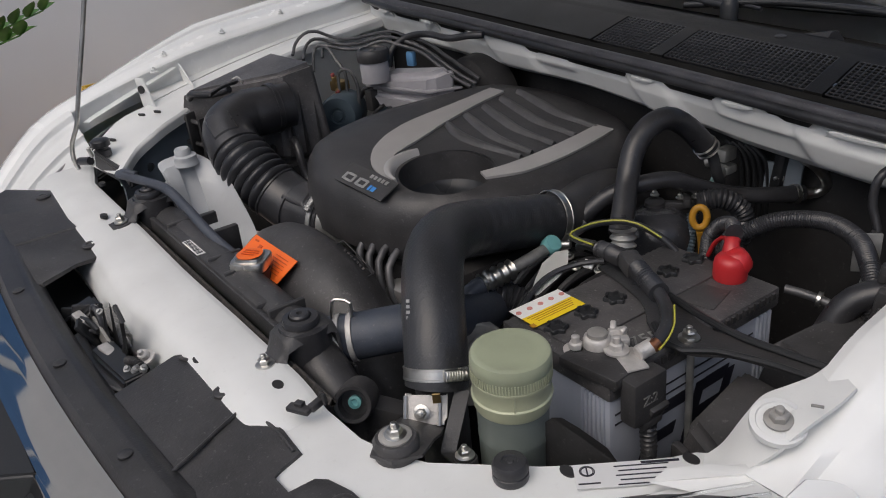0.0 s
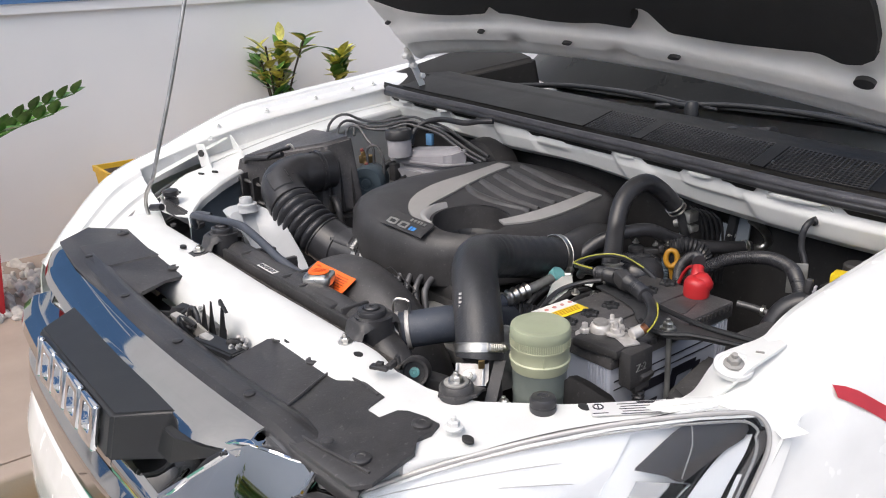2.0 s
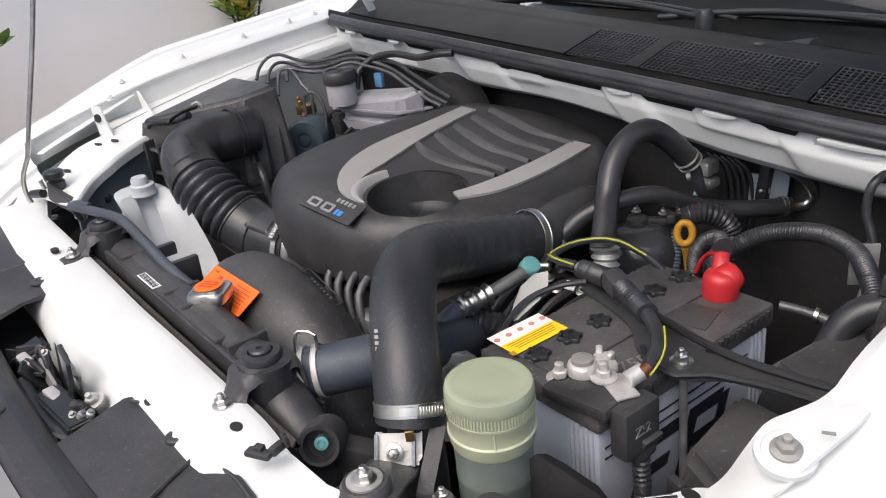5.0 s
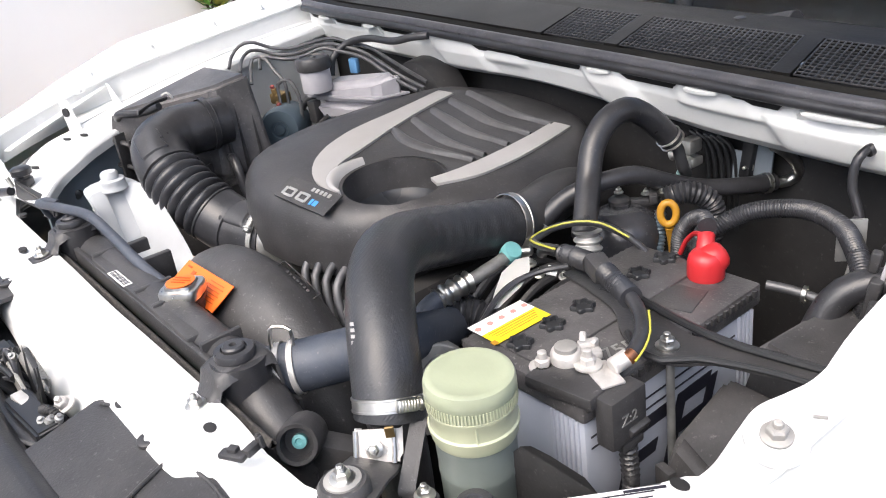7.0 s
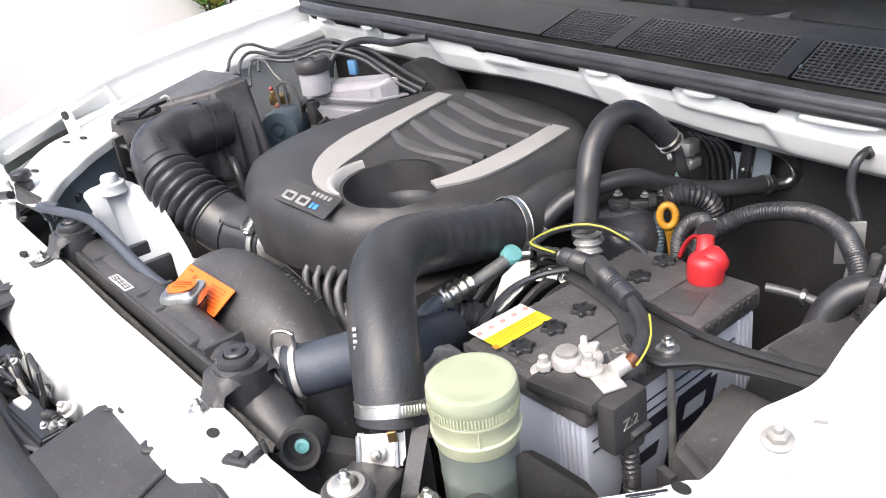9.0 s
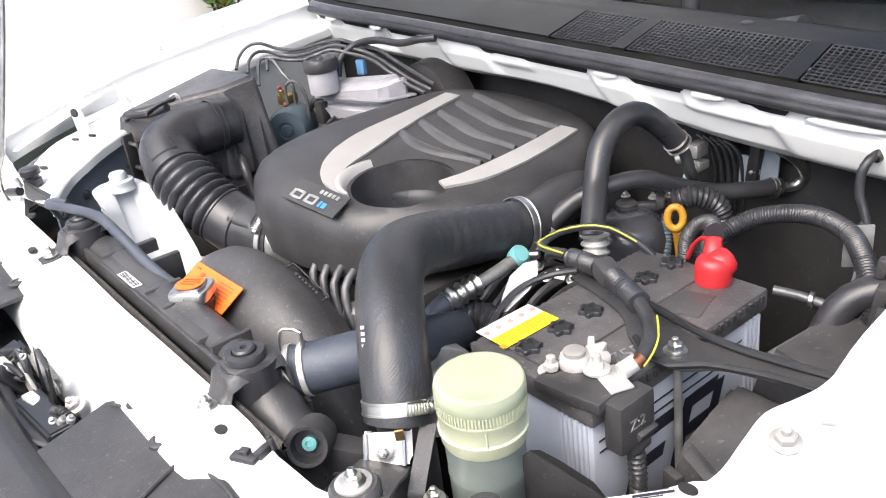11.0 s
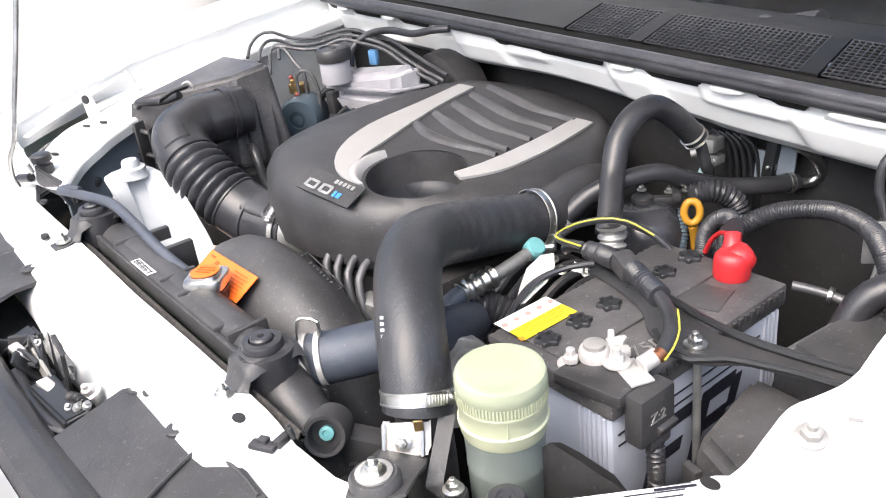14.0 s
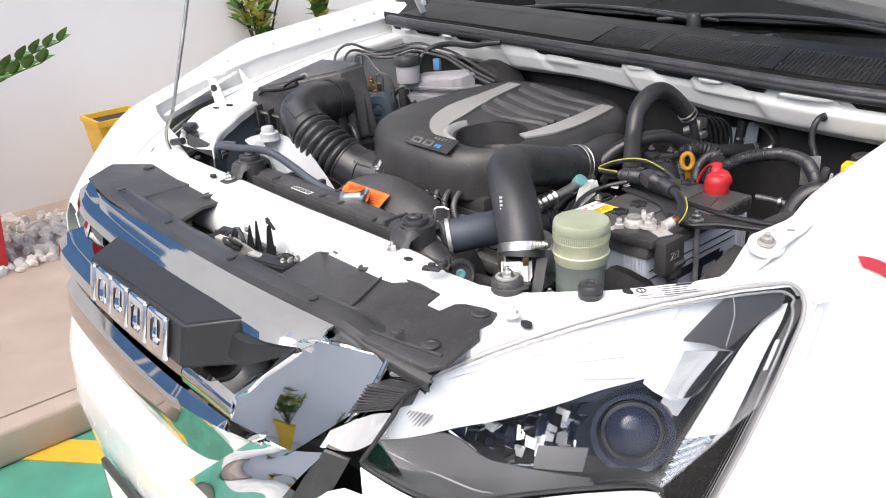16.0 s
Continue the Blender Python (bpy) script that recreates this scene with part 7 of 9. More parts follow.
part("yellow_stripe_wire", tube(bmesh.new(), [(0.598, 0.606, 1.012), (0.596, 0.622, 1.018), (0.590, 0.638, 1.026), (0.575, 0.655, 1.035)], 0.0011, 8), WIREY, neg, "thin yellow wire")
loop = line_thing("wire_loop", "black wire loop with a yellow stripe over the battery", "wire",
                  [(0.40, 0.712, 1.024), (0.365, 0.715, 1.020), (0.350, 0.725, 1.018), (0.347, 0.755, 1.020), (0.366, 0.780, 1.024), (0.392, 0.797, 1.022), (0.42, 0.812, 1.008), (0.44, 0.82, 0.99)], 0.0045, RUBBER, 10)
part("yellow_wire", tube(bmesh.new(), [(0.40, 0.709, 1.027), (0.363, 0.711, 1.0245), (0.3475, 0.723, 1.022), (0.350, 0.752, 1.0245), (0.370, 0.776, 1.0285), (0.396, 0.793, 1.0265), (0.425, 0.808, 1.010)], 0.0013, 8), WIREY, loop, "thin yellow wire")
side = line_thing("sensor_wire", "thin black wire beside the battery", "wire",
                  [(0.425, 0.705, 1.015), (0.40, 0.69, 1.008), (0.385, 0.66, 1.002), (0.385, 0.63, 0.995), (0.40, 0.59, 0.985)], 0.0038, RUBBER, 8)
ac = thing("coolant_pipe", (0.31, 0.65, 0.93), "aluminium pipe and hose with a teal service cap", "pipe")
part("alloy_pipe", tube(bmesh.new(), [(0.288, 0.742, 0.976), (0.290, 0.702, 0.972), (0.290, 0.655, 0.967)], 0.0085, 14), ALU, ac, "dull aluminium pipe")
part("crimped_ferrule", tube(bmesh.new(), [(0.290, 0.664, 0.968), (0.288, 0.640, 0.966), (0.285, 0.617, 0.962)], ribbed(0.0135, 0.0018, 0.012), 18, 0.002), STEEL, ac, "crimped aluminium ferrule")
part("rubber_hose", tube(bmesh.new(), [(0.285, 0.62, 0.962), (0.284, 0.600, 0.956), (0.292, 0.573, 0.938), (0.310, 0.552, 0.90), (0.325, 0.535, 0.85)], 0.0125, 16), HOSEBLUE, ac, "dark rubber hose")
bm = bmesh.new()
lathe(bm, [(0.013, 0), (0.0135, 0.002), (0.0135, 0.014), (0.011, 0.017), (0.002, 0.0175)], aim((0.284, 0.738, 0.972), (0.296, 0.738, 0.985))[0], 22)
part("service_cap", bm, TEAL, ac, "teal plastic service cap")
for a, b in (((0.29, 0.748, 0.975), (0.308, 0.758, 0.978)), ((0.245, 0.765, 0.975), (0.232, 0.772, 0.976)), ((0.262, 0.757, 0.975), (0.245, 0.775, 0.985)), ((0.36, 0.735, 1.005), (0.375, 0.738, 1.008))):
    part("fitting", cyl(bmesh.new(), a, b, 0.006, seg=10), STEEL, ac, "small steel fitting")
tag = thing("paper_tag", (0.36, 0.66, 0.99), "white paper tag on the wiring", "tag")
bm = bmesh.new()
rows_ = [((0.335, 0.705, 0.996), (0.352, 0.712, 1.002)), ((0.342, 0.675, 0.993), (0.375, 0.690, 1.0)), ((0.362, 0.645, 0.988), (0.392, 0.66, 0.998)), ((0.385, 0.615, 0.984), (0.394, 0.622, 0.988))]
vs = [[bm.verts.new(p) for p in r] for r in rows_]
for p, q in zip(vs, vs[1:]):
    bm.faces.new((p[0], p[1], q[1], q[0]))
bmesh.ops.solidify(bm, geom=bm.faces[:], thickness=0.0006)
part("paper", bm, PAPER, tag)
part("paper", box(bmesh.new(), (0.405, 0.697, 1.006), (0.012, 0.012, 0.003), (20, 10, 30), bevel=0), PAPER, tag)

pos = line_thing("positive_cable", "grey corrugated positive cable behind the red boot", "cable",
                 [(0.514, 0.835, 1.038), (0.498, 0.850, 1.038), (0.476, 0.858, 1.026), (0.461, 0.858, 1.004), (0.456, 0.86, 0.97)], ribbed(0.0096, 0.0007, 0.0034), RUBBER, 14, 0.0009)
part("second_cable", tube(bmesh.new(), [(0.514, 0.836, 1.032), (0.500, 0.852, 1.028), (0.486, 0.864, 1.012), (0.476, 0.87, 0.98)], ribbed(0.0085, 0.0012, 0.005), 12, 0.0012), RUBBER, pos, "thin corrugated cable")
part("red_wire", tube(bmesh.new(), [(0.510, 0.828, 1.030), (0.494, 0.838, 1.022), (0.478, 0.845, 1.005), (0.468, 0.848, 0.985)], 0.003, 8), RED, pos, "thin red wire")
loom = line_thing("wiring_loom", "thick black corrugated wiring loom along the wing", "cable",
                  [(0.445, 0.885, 0.955), (0.462, 0.915, 0.985), (0.497, 0.945, 1.010), (0.562, 0.950, 1.028), (0.62, 0.920, 1.035), (0.655, 0.885, 1.032), (0.685, 0.85, 1.015), (0.70, 0.83, 0.98)], ribbed(0.0108, 0.0007, 0.0036), RUBBER, 16, 0.0009)
bm = bmesh.new()
box(bm, (0.632, 0.925, 1.018), (0.03, 0.004, 0.05), (0, 0, 40), bevel=0.001)
box(bm, (0.645, 0.92, 0.985), (0.025, 0.004, 0.025), (0, 10, 40), bevel=0.001)
part("loom_bracket", bm, ALU, loom, "bare metal loom bracket")
bm = bmesh.new()
for p, s_ in (((0.702, 0.830, 1.012), (0.012, 0.016, 0.045)), ((0.712, 0.812, 1.0), (0.014, 0.014, 0.04)), ((0.695, 0.845, 1.045), (0.010, 0.012, 0.022)), ((0.690, 0.835, 0.985), (0.016, 0.010, 0.02))):
    box(bm, p, s_, (0, 8, 15), bevel=0.003)
part("connector", bm, PLASTIC, loom, "black wiring connectors")
part("cable_tie", box(bmesh.new(), (0.706, 0.838, 1.030), (0.004, 0.010, 0.040), (0, 10, 20), bevel=0.001), GREYRES, loom, "pale plastic cable tie")
line_thing("vent_hose", "fat black hose behind the fuse box", "hose", [(0.655, 0.80, 0.95), (0.668, 0.825, 1.0), (0.69, 0.845, 1.018), (0.72, 0.86, 1.02)], 0.016, RUBBER, 16)
fit_ = thing("battery_side_fitting", (0.6, 0.85, 0.97), "small steel hose fitting beside the battery", "fitting")
part("fitting_tube", tube(bmesh.new(), [(0.585, 0.84, 0.985), (0.61, 0.85, 0.982), (0.635, 0.855, 0.978)], 0.0055, 10), GREYPIPE, fit_)
clamp_band("fitting_clip", (0.622, 0.853, 0.98), (1, 0.3, -0.1), 0.008, 0.005, fit_, STEEL)

# heater hoses and fittings at the firewall
h1 = line_thing("heater_hose", "thick black heater hose arching to the firewall", "hose",
                [(0.350, 0.81, 0.99), (0.330, 0.84, 1.018), (0.312, 0.865, 1.042), (0.301, 0.89, 1.079), (0.301, 0.92, 1.104), (0.308, 0.95, 1.111), (0.313, 0.98, 1.095), (0.321, 1.0, 1.074), (0.3295, 1.021, 1.047)], 0.0165, RUBBER, 18)
clamp_band("hose_clip", (0.3265, 1.013, 1.057), (0.2, 0.6, -0.78), 0.0172, 0.003, h1, STEEL, "wire spring clip")
clamp_band("hose_clip", (0.3285, 1.019, 1.0495), (0.2, 0.6, -0.78), 0.0172, 0.003, h1, STEEL, "wire spring clip")
part("steel_pipe", tube(bmesh.new(), [(0.328, 1.018, 1.052), (0.330, 1.03, 1.033), (0.330, 1.04, 1.005), (0.322, 1.06, 0.985)], 0.0085, 12), GREYPIPE, h1, "dull steel pipe in the end of the hose")
part("ribbed_bush", tube(bmesh.new(), [(0.358, 0.808, 1.0), (0.360, 0.806, 0.985), (0.364, 0.80, 0.96)], ribbed(0.0165, 0.0022, 0.011), 20, 0.0015), ALU, h1, "ribbed aluminium bush")
h2 = line_thing("heater_hose", "thin black heater hose across the engine", "hose",
                [(0.258, 0.80, 0.965), (0.266, 0.82, 0.985), (0.282, 0.85, 1.011), (0.306, 0.88, 1.026), (0.332, 0.93, 1.029), (0.349, 0.98, 1.005), (0.368, 1.03, 0.984), (0.397, 1.08, 0.975), (0.419, 1.13, 0.969)], 0.0125, RUBBER, 16)
clamp_band("hose_clip", (0.264, 0.817, 0.981), (0.2, 0.6, 0.6), 0.0132, 0.008, h2, ALU)
clamp_band("hose_clip", (0.414, 1.119, 0.970), (0.4, 0.9, -0.1), 0.0132, 0.008, h2, STEEL)
pf = thing("heater_pipe", (0.41, 1.15, 0.95), "bent steel heater pipe at the firewall", "pipe")
part("pipe_bend", tube(bmesh.new(), [(0.412, 1.115, 0.970), (0.432, 1.145, 0.968), (0.445, 1.15, 0.985), (0.436, 1.135, 1.012), (0.420, 1.12, 1.028)], 0.008, 12), STEEL, pf)
fw = thing("valve_block", (0.30, 1.10, 0.93), "steel and brass valve fittings at the firewall", "valve")
bm = bmesh.new()
box(bm, (0.300, 1.10, 1.012), (0.022, 0.03, 0.022), bevel=0.004)
box(bm, (0.300, 1.10, 0.988), (0.028, 0.026, 0.014), bevel=0.003)
cyl(bm, (0.300, 1.095, 0.99), (0.306, 1.075, 0.982), 0.010)
cyl(bm, (0.288, 1.098, 1.0), (0.270, 1.09, 0.992), 0.008)
part("valve_body", bm, ALU, fw)
bm = bmesh.new()
cyl(bm, (0.306, 1.076, 0.982), (0.312, 1.060, 0.976), 0.0095, seg=8)
part("valve_cap", bm, TEALP, fw, "pale teal valve cap")
for k in range(5):
    x = 0.315 + 0.012 * k
    part("hard_pipe", tube(bmesh.new(), [(x, 1.125, 0.88), (x, 1.125, 0.95), (x - 0.002, 1.123, 0.99), (x - 0.010, 1.12, 1.015), (x - 0.03, 1.12, 1.026)], 0.0035, 8), SATIN, fw, "black hard pipe")
for x, z, w, h in ((0.366, 0.985, 0.018, 0.045), (0.405, 1.0, 0.026, 0.050)):
    part("mount_plate", box(bmesh.new(), (x, 1.125, z), (w, 0.005, h), (0, 4, 8), bevel=0.001), APRON, fw, "pale metal mounting plate")
bolt("bolt", (0.385, 1.118, 0.99), (0, -1, 0), 0.006, fw)
part("elbow_bracket", box(bmesh.new(), (0.385, 1.12, 1.0), (0.018, 0.02, 0.06), (0, 8, 0), bevel=0.004), SATIN, fw, "black bracket")

# vacuum pump, dipstick and small engine parts
pump = thing("oil_separator", (0.32, 0.93, 0.86), "glossy dark canister on the engine", "canister")
bm = bmesh.new()
lathe(bm, [(0.052, 0), (0.055, 0.04), (0.054, 0.078), (0.046, 0.096), (0.030, 0.106), (0.014, 0.108)], Matrix.Translation((0.330, 0.905, 0.880)), 34)
part("canister", bm, CANIST, pump, "glossy dark blue-grey canister")
bm = bmesh.new()
lathe(bm, [(0.015, 0), (0.015, 0.008), (0.012, 0.011), (0.005, 0.012)], Matrix.Translation((0.315, 0.92, 0.985)), 20)
box(bm, (0.335, 0.945, 0.985), (0.05, 0.012, 0.012), (0, 0, 40), bevel=0.003)
box(bm, (0.345, 0.955, 0.992), (0.012, 0.03, 0.014), (0, 0, 40), bevel=0.003)
part("cap_and_clip", bm, PLASTIC, pump, "black cap and clip")
for k, p in enumerate(((0.31, 0.925, 1.0), (0.338, 0.948, 0.996), (0.352, 0.965, 0.996))):
    bolt("bolt", p, (0, 0, 1), 0.0045, pump)
part("conduit", tube(bmesh.new(), [(0.372, 0.935, 0.985), (0.378, 0.925, 0.955), (0.385, 0.91, 0.92), (0.39, 0.90, 0.87)], ribbed(0.0075, 0.001, 0.005), 12, 0.0015), BLUEGREY, pump, "thin corrugated conduit")
dip = thing("dipstick_handle", (0.33, 1.0, 0.93), "ochre plastic dipstick ring", "dipstick")
bm = bmesh.new()
dm = aim((0.396, 0.92, 0.992), (0.75, 0.45, 1.10))[0]
ring = [dm @ Vector((0.010 * math.cos(a), 0.0145 * math.sin(a), 0)) for a in np.linspace(0, 2 * math.pi, 25)]
tube(bm, ring, 0.0050, 10, raw=True)
part("ring", bm, AMBER, dip)
part("stem", tube(bmesh.new(), [(0.396, 0.922, 0.972), (0.394, 0.93, 0.95), (0.39, 0.94, 0.90)], 0.006, 10), AMBER, dip)
belt = thing("ribbed_hose", (0.33, 1.03, 0.9), "black ribbed hose behind the dipstick", "hose")
part("hose_loop", tube(bmesh.new(), [(0.372, 0.945, 1.0), (0.395, 0.965, 1.006), (0.415, 0.985, 0.99), (0.418, 0.99, 0.955), (0.40, 0.99, 0.91)], ribbed(0.014, 0.0015, 0.006), 14, 0.0015), RUBBER, belt)
low = thing("pipe_cluster", (0.28, 0.70, 0.85), "dark pipes and clips under the intercooler hose", "pipes")
for k in range(5):
    x = 0.24 + 0.025 * k
    part("pipe", tube(bmesh.new(), [(x, 0.70, 0.90), (x + 0.01, 0.74, 0.935), (x + 0.015, 0.79, 0.94), (x, 0.84, 0.91)], 0.006, 8), PLASTIC, low)
for k in range(4):
    bolt("bolt", (0.255 + 0.03 * k, 0.76 + 0.015 * (k % 2), 0.945), (0.2, -0.3, 1), 0.005, low)

# brake master cylinder, pipes and hydraulic unit
brake = thing("brake_fluid_reservoir", (-0.38, 0.93, 0.98), "pale grey brake fluid reservoir with a black cap", "reservoir")
part("body", hexa([(-0.455, 0.905, 1.022), (-0.30, 0.955, 1.022), (-0.275, 1.005, 1.022), (-0.43, 0.965, 1.022), (-0.462, 0.905, 1.058), (-0.30, 0.955, 1.078), (-0.27, 1.005, 1.092), (-0.435, 0.97, 1.072)], 0.012), GREYRES, brake, "pale translucent body")
part("lower_tank", hexa([(-0.440, 0.912, 0.995), (-0.305, 0.950, 0.990), (-0.285, 0.995, 0.990), (-0.42, 0.96, 0.995), (-0.455, 0.902, 1.026), (-0.298, 0.950, 1.024), (-0.272, 1.004, 1.024), (-0.43, 0.966, 1.026)], 0.007), GREYRES, brake, "narrow lower tank")
part("seam_flange", hexa([(-0.468, 0.900, 1.038), (-0.296, 0.948, 1.040), (-0.266, 1.01, 1.042), (-0.438, 0.976, 1.040), (-0.468, 0.900, 1.043), (-0.296, 0.948, 1.045), (-0.266, 1.01, 1.047), (-0.438, 0.976, 1.045)], 0.001), GREYRES, brake)
bm = bmesh.new()
lathe(bm, [(0.030, 0), (0.030, 0.045), (0.028, 0.05)], Matrix.Translation((-0.432, 0.908, 1.055)), 26)
part("neck", bm, GREYRES, brake)
bm = bmesh.new()
lathe(bm, [(0.033, 0), (0.034, 0.004), (0.034, 0.020), (0.031, 0.024), (0.026, 0.025), (0.024, 0.022), (0.008, 0.0225), (0.006, 0.025), (0.001, 0.025)], Matrix.Translation((-0.432, 0.908, 1.098)), 30)
part("cap", bm, PLASTIC, brake, "round black ribbed cap")
bm = bmesh.new()
cyl(bm, (-0.45, 0.95, 0.995), (-0.26, 1.01, 0.995), 0.020)
for k in range(3):
    cyl(bm, (-0.41 + 0.055 * k, 0.945 + 0.016 * k, 1.0), (-0.41 + 0.055 * k, 0.945 + 0.016 * k, 1.024), 0.010)
part("master_cylinder", bm, ALU, brake, "cast alloy master cylinder")
bm = bmesh.new()
box(bm, (-0.408, 0.985, 1.088), (0.020, 0.012, 0.030), (0, 0, 15), bevel=0.003)
part("level_plug", bm, BLUEP, brake, "blue level sensor plug")
boost = thing("brake_booster", (-0.30, 1.07, 0.9), "dark round brake booster at the firewall", "booster")
bm = bmesh.new()
lathe(bm, [(0.06, 0), (0.105, 0.02), (0.11, 0.05), (0.105, 0.08)], aim((-0.30, 1.03, 0.985), (-0.28, 1.2, 0.985))[0], 32)
part("shell", bm, DARK, boost)
hyd = thing("hydraulic_unit", (-0.53, 0.87, 0.86), "grey hydraulic brake unit with brass fittings", "hydraulic unit")
bm = bmesh.new()
box(bm, (-0.535, 0.875, 1.036), (0.034, 0.03, 0.022), (0, 0, 15), bevel=0.004)
cyl(bm, (-0.535, 0.865, 1.04), (-0.535, 0.863, 1.058), 0.006)
cyl(bm, (-0.52, 0.86, 1.03), (-0.50, 0.85, 1.027), 0.006)
part("brass_block", bm, BRASS, hyd, "brass valve block")
bm = bmesh.new()
lathe(bm, [(0.040, 0), (0.043, 0.004), (0.043, 0.07), (0.038, 0.078), (0.018, 0.079), (0.016, 0.076), (0.012, 0.076), (0.010, 0.080), (0.001, 0.081)], aim((-0.525, 0.885, 0.985), (-0.475, 0.83, 0.99))[0], 30)
part("motor", bm, BLUEGREY, hyd, "blue-grey pump motor")
bm = bmesh.new()
box(bm, (-0.43, 0.96, 0.955), (0.12, 0.05, 0.09), (0, 0, 15), bevel=0.012)
part("bracket_panel", bm, BLUEGREY, hyd)
for p in ((-0.502, 0.852, 1.028), (-0.535, 0.862, 1.058)):
    bm = bmesh.new()
    cyl(bm, p, (p[0], p[1] - 0.002, p[2] + 0.007), 0.0045)
    part("union_nut", bm, DULLRED, hyd, "small red-capped union")
LINES = ([(-0.652, 0.83, 1.095), (-0.671, 0.85, 1.114), (-0.665, 0.87, 1.132), (-0.646, 0.89, 1.137), (-0.62, 0.92, 1.121), (-0.566, 0.94, 1.12), (-0.483, 0.98, 1.137), (-0.449, 1.0, 1.129), (-0.381, 1.01, 1.12), (-0.324, 1.01, 1.104), (-0.277, 1.015, 1.086), (-0.222, 1.02, 1.067)],
         [(-0.601, 0.83, 1.092), (-0.627, 0.85, 1.109), (-0.632, 0.87, 1.122), (-0.625, 0.89, 1.122), (-0.6, 0.92, 1.108), (-0.545, 0.94, 1.111), (-0.482, 0.97, 1.128), (-0.428, 0.985, 1.123), (-0.379, 1.0, 1.11), (-0.323, 1.0, 1.093), (-0.275, 1.005, 1.074), (-0.22, 1.01, 1.059)],
         [(-0.56, 0.83, 1.072), (-0.586, 0.85, 1.105), (-0.585, 0.86, 1.117), (-0.564, 0.87, 1.119), (-0.539, 0.9, 1.109), (-0.5, 0.92, 1.111), (-0.463, 0.95, 1.125), (-0.429, 0.97, 1.118), (-0.369, 0.985, 1.107), (-0.32, 0.99, 1.087), (-0.273, 0.995, 1.068), (-0.226, 1.0, 1.055)],
         [(-0.558, 0.855, 1.097), (-0.57, 0.865, 1.115), (-0.553, 0.87, 1.113), (-0.524, 0.87, 1.091), (-0.504, 0.875, 1.071), (-0.504, 0.875, 1.037), (-0.5, 0.87, 1.001), (-0.494, 0.86, 0.959)],
         [(-0.51, 0.86, 1.03), (-0.515, 0.865, 1.068), (-0.495, 0.88, 1.075), (-0.475, 0.885, 1.045), (-0.468, 0.88, 1.0), (-0.465, 0.88, 0.93)],
         [(-0.525, 0.85, 1.015), (-0.50, 0.855, 1.012), (-0.482, 0.865, 0.99), (-0.478, 0.865, 0.93)],
         [(-0.525, 0.86, 1.0), (-0.495, 0.862, 0.998), (-0.472, 0.872, 0.975), (-0.468, 0.872, 0.92)])
for pts in LINES:
    line_thing("brake_pipe", "thin dark steel brake pipe with smooth bends", "pipe", pts, 0.0036, GREYPIPE, 8)
for k in range(2):
    line_thing("clutch_pipe", "dark steel pipe running down beside the booster", "pipe", [(-0.47 + 0.014 * k, 1.015, 1.118 - 0.004 * k), (-0.40 + 0.014 * k, 1.02, 1.095), (-0.32 + 0.016 * k, 1.02, 1.068), (-0.25 + 0.02 * k, 1.02, 1.045), (-0.20 + 0.02 * k, 1.04, 1.05)], 0.0046, GREYPIPE, 10)
vac = line_thing("vacuum_hose", "black vacuum hose under the cowl", "hose", [(-0.435, 0.945, 1.075), (-0.44, 0.96, 1.108), (-0.425, 0.99, 1.13), (-0.37, 1.005, 1.140), (-0.30, 1.01, 1.139), (-0.25, 1.02, 1.148), (-0.22, 1.035, 1.15)], 0.007, RUBBER, 12)
line_thing("brake_hose", "bent black hose under the reservoir", "hose", [(-0.37, 0.93, 1.0), (-0.33, 0.935, 0.998), (-0.30, 0.94, 0.99), (-0.27, 0.95, 0.985)], 0.009, HOSEBLUE, 12)
for k in range(3):
    line_thing("loop_pipe", "dark bent pipe below the brake reservoir", "pipe", [(-0.40 + 0.03 * k, 0.90, 1.01), (-0.42 + 0.03 * k, 0.885, 0.99), (-0.43 + 0.03 * k, 0.88, 0.96), (-0.42 + 0.03 * k, 0.88, 0.92)], 0.004, PLASTIC, 8)
dk = thing("harness_plug", (-0.47, 0.90, 0.95), "black harness plug and cable", "plug")
part("plug_body", box(bmesh.new(), (-0.455, 0.905, 1.01), (0.022, 0.02, 0.045), (0, 0, 10), bevel=0.003), PLASTIC, dk)
part("plug_cable", tube(bmesh.new(), [(-0.475, 0.92, 1.035), (-0.49, 0.90, 1.02), (-0.495, 0.885, 0.98), (-0.47, 0.885, 0.93)], 0.008, 10), RUBBER, dk)

# ---- crossmember fittings ----
stop = thing("rubber_stopper", (0.595, 0.405, 0.972), "black rubber bonnet stopper", "stopper", "bonnet stoppers")
bm = bmesh.new()
lathe(bm, [(0.021, 0), (0.022, 0.003), (0.022, 0.010), (0.0205, 0.011), (0.0205, 0.013), (0.022, 0.014), (0.022, 0.021), (0.019, 0.026), (0.010, 0.0275), (0.009, 0.0255), (0.005, 0.0255), (0.004, 0.027), (0.001, 0.027)], Matrix.Translation((0.602, 0.402, 0.967)) @ Matrix.Scale(0.78, 4), 30)
part("rubber_body", bm, RUBBER, stop)
st = thing("bonnet_stay_bracket", (-0.56, 0.365, 1.0), "black bracket with rubber buffers at the wing corner", "bracket")
bm = bmesh.new()
lathe(bm, [(0.016, 0), (0.016, 0.012), (0.013, 0.014), (0.013, 0.018), (0.018, 0.020), (0.018, 0.030), (0.015, 0.033), (0.005, 0.034)], Matrix.Translation((-0.567, 0.366, 1.012)), 24)
part("buffer", bm, RUBBER, st, "round black rubber buffer")
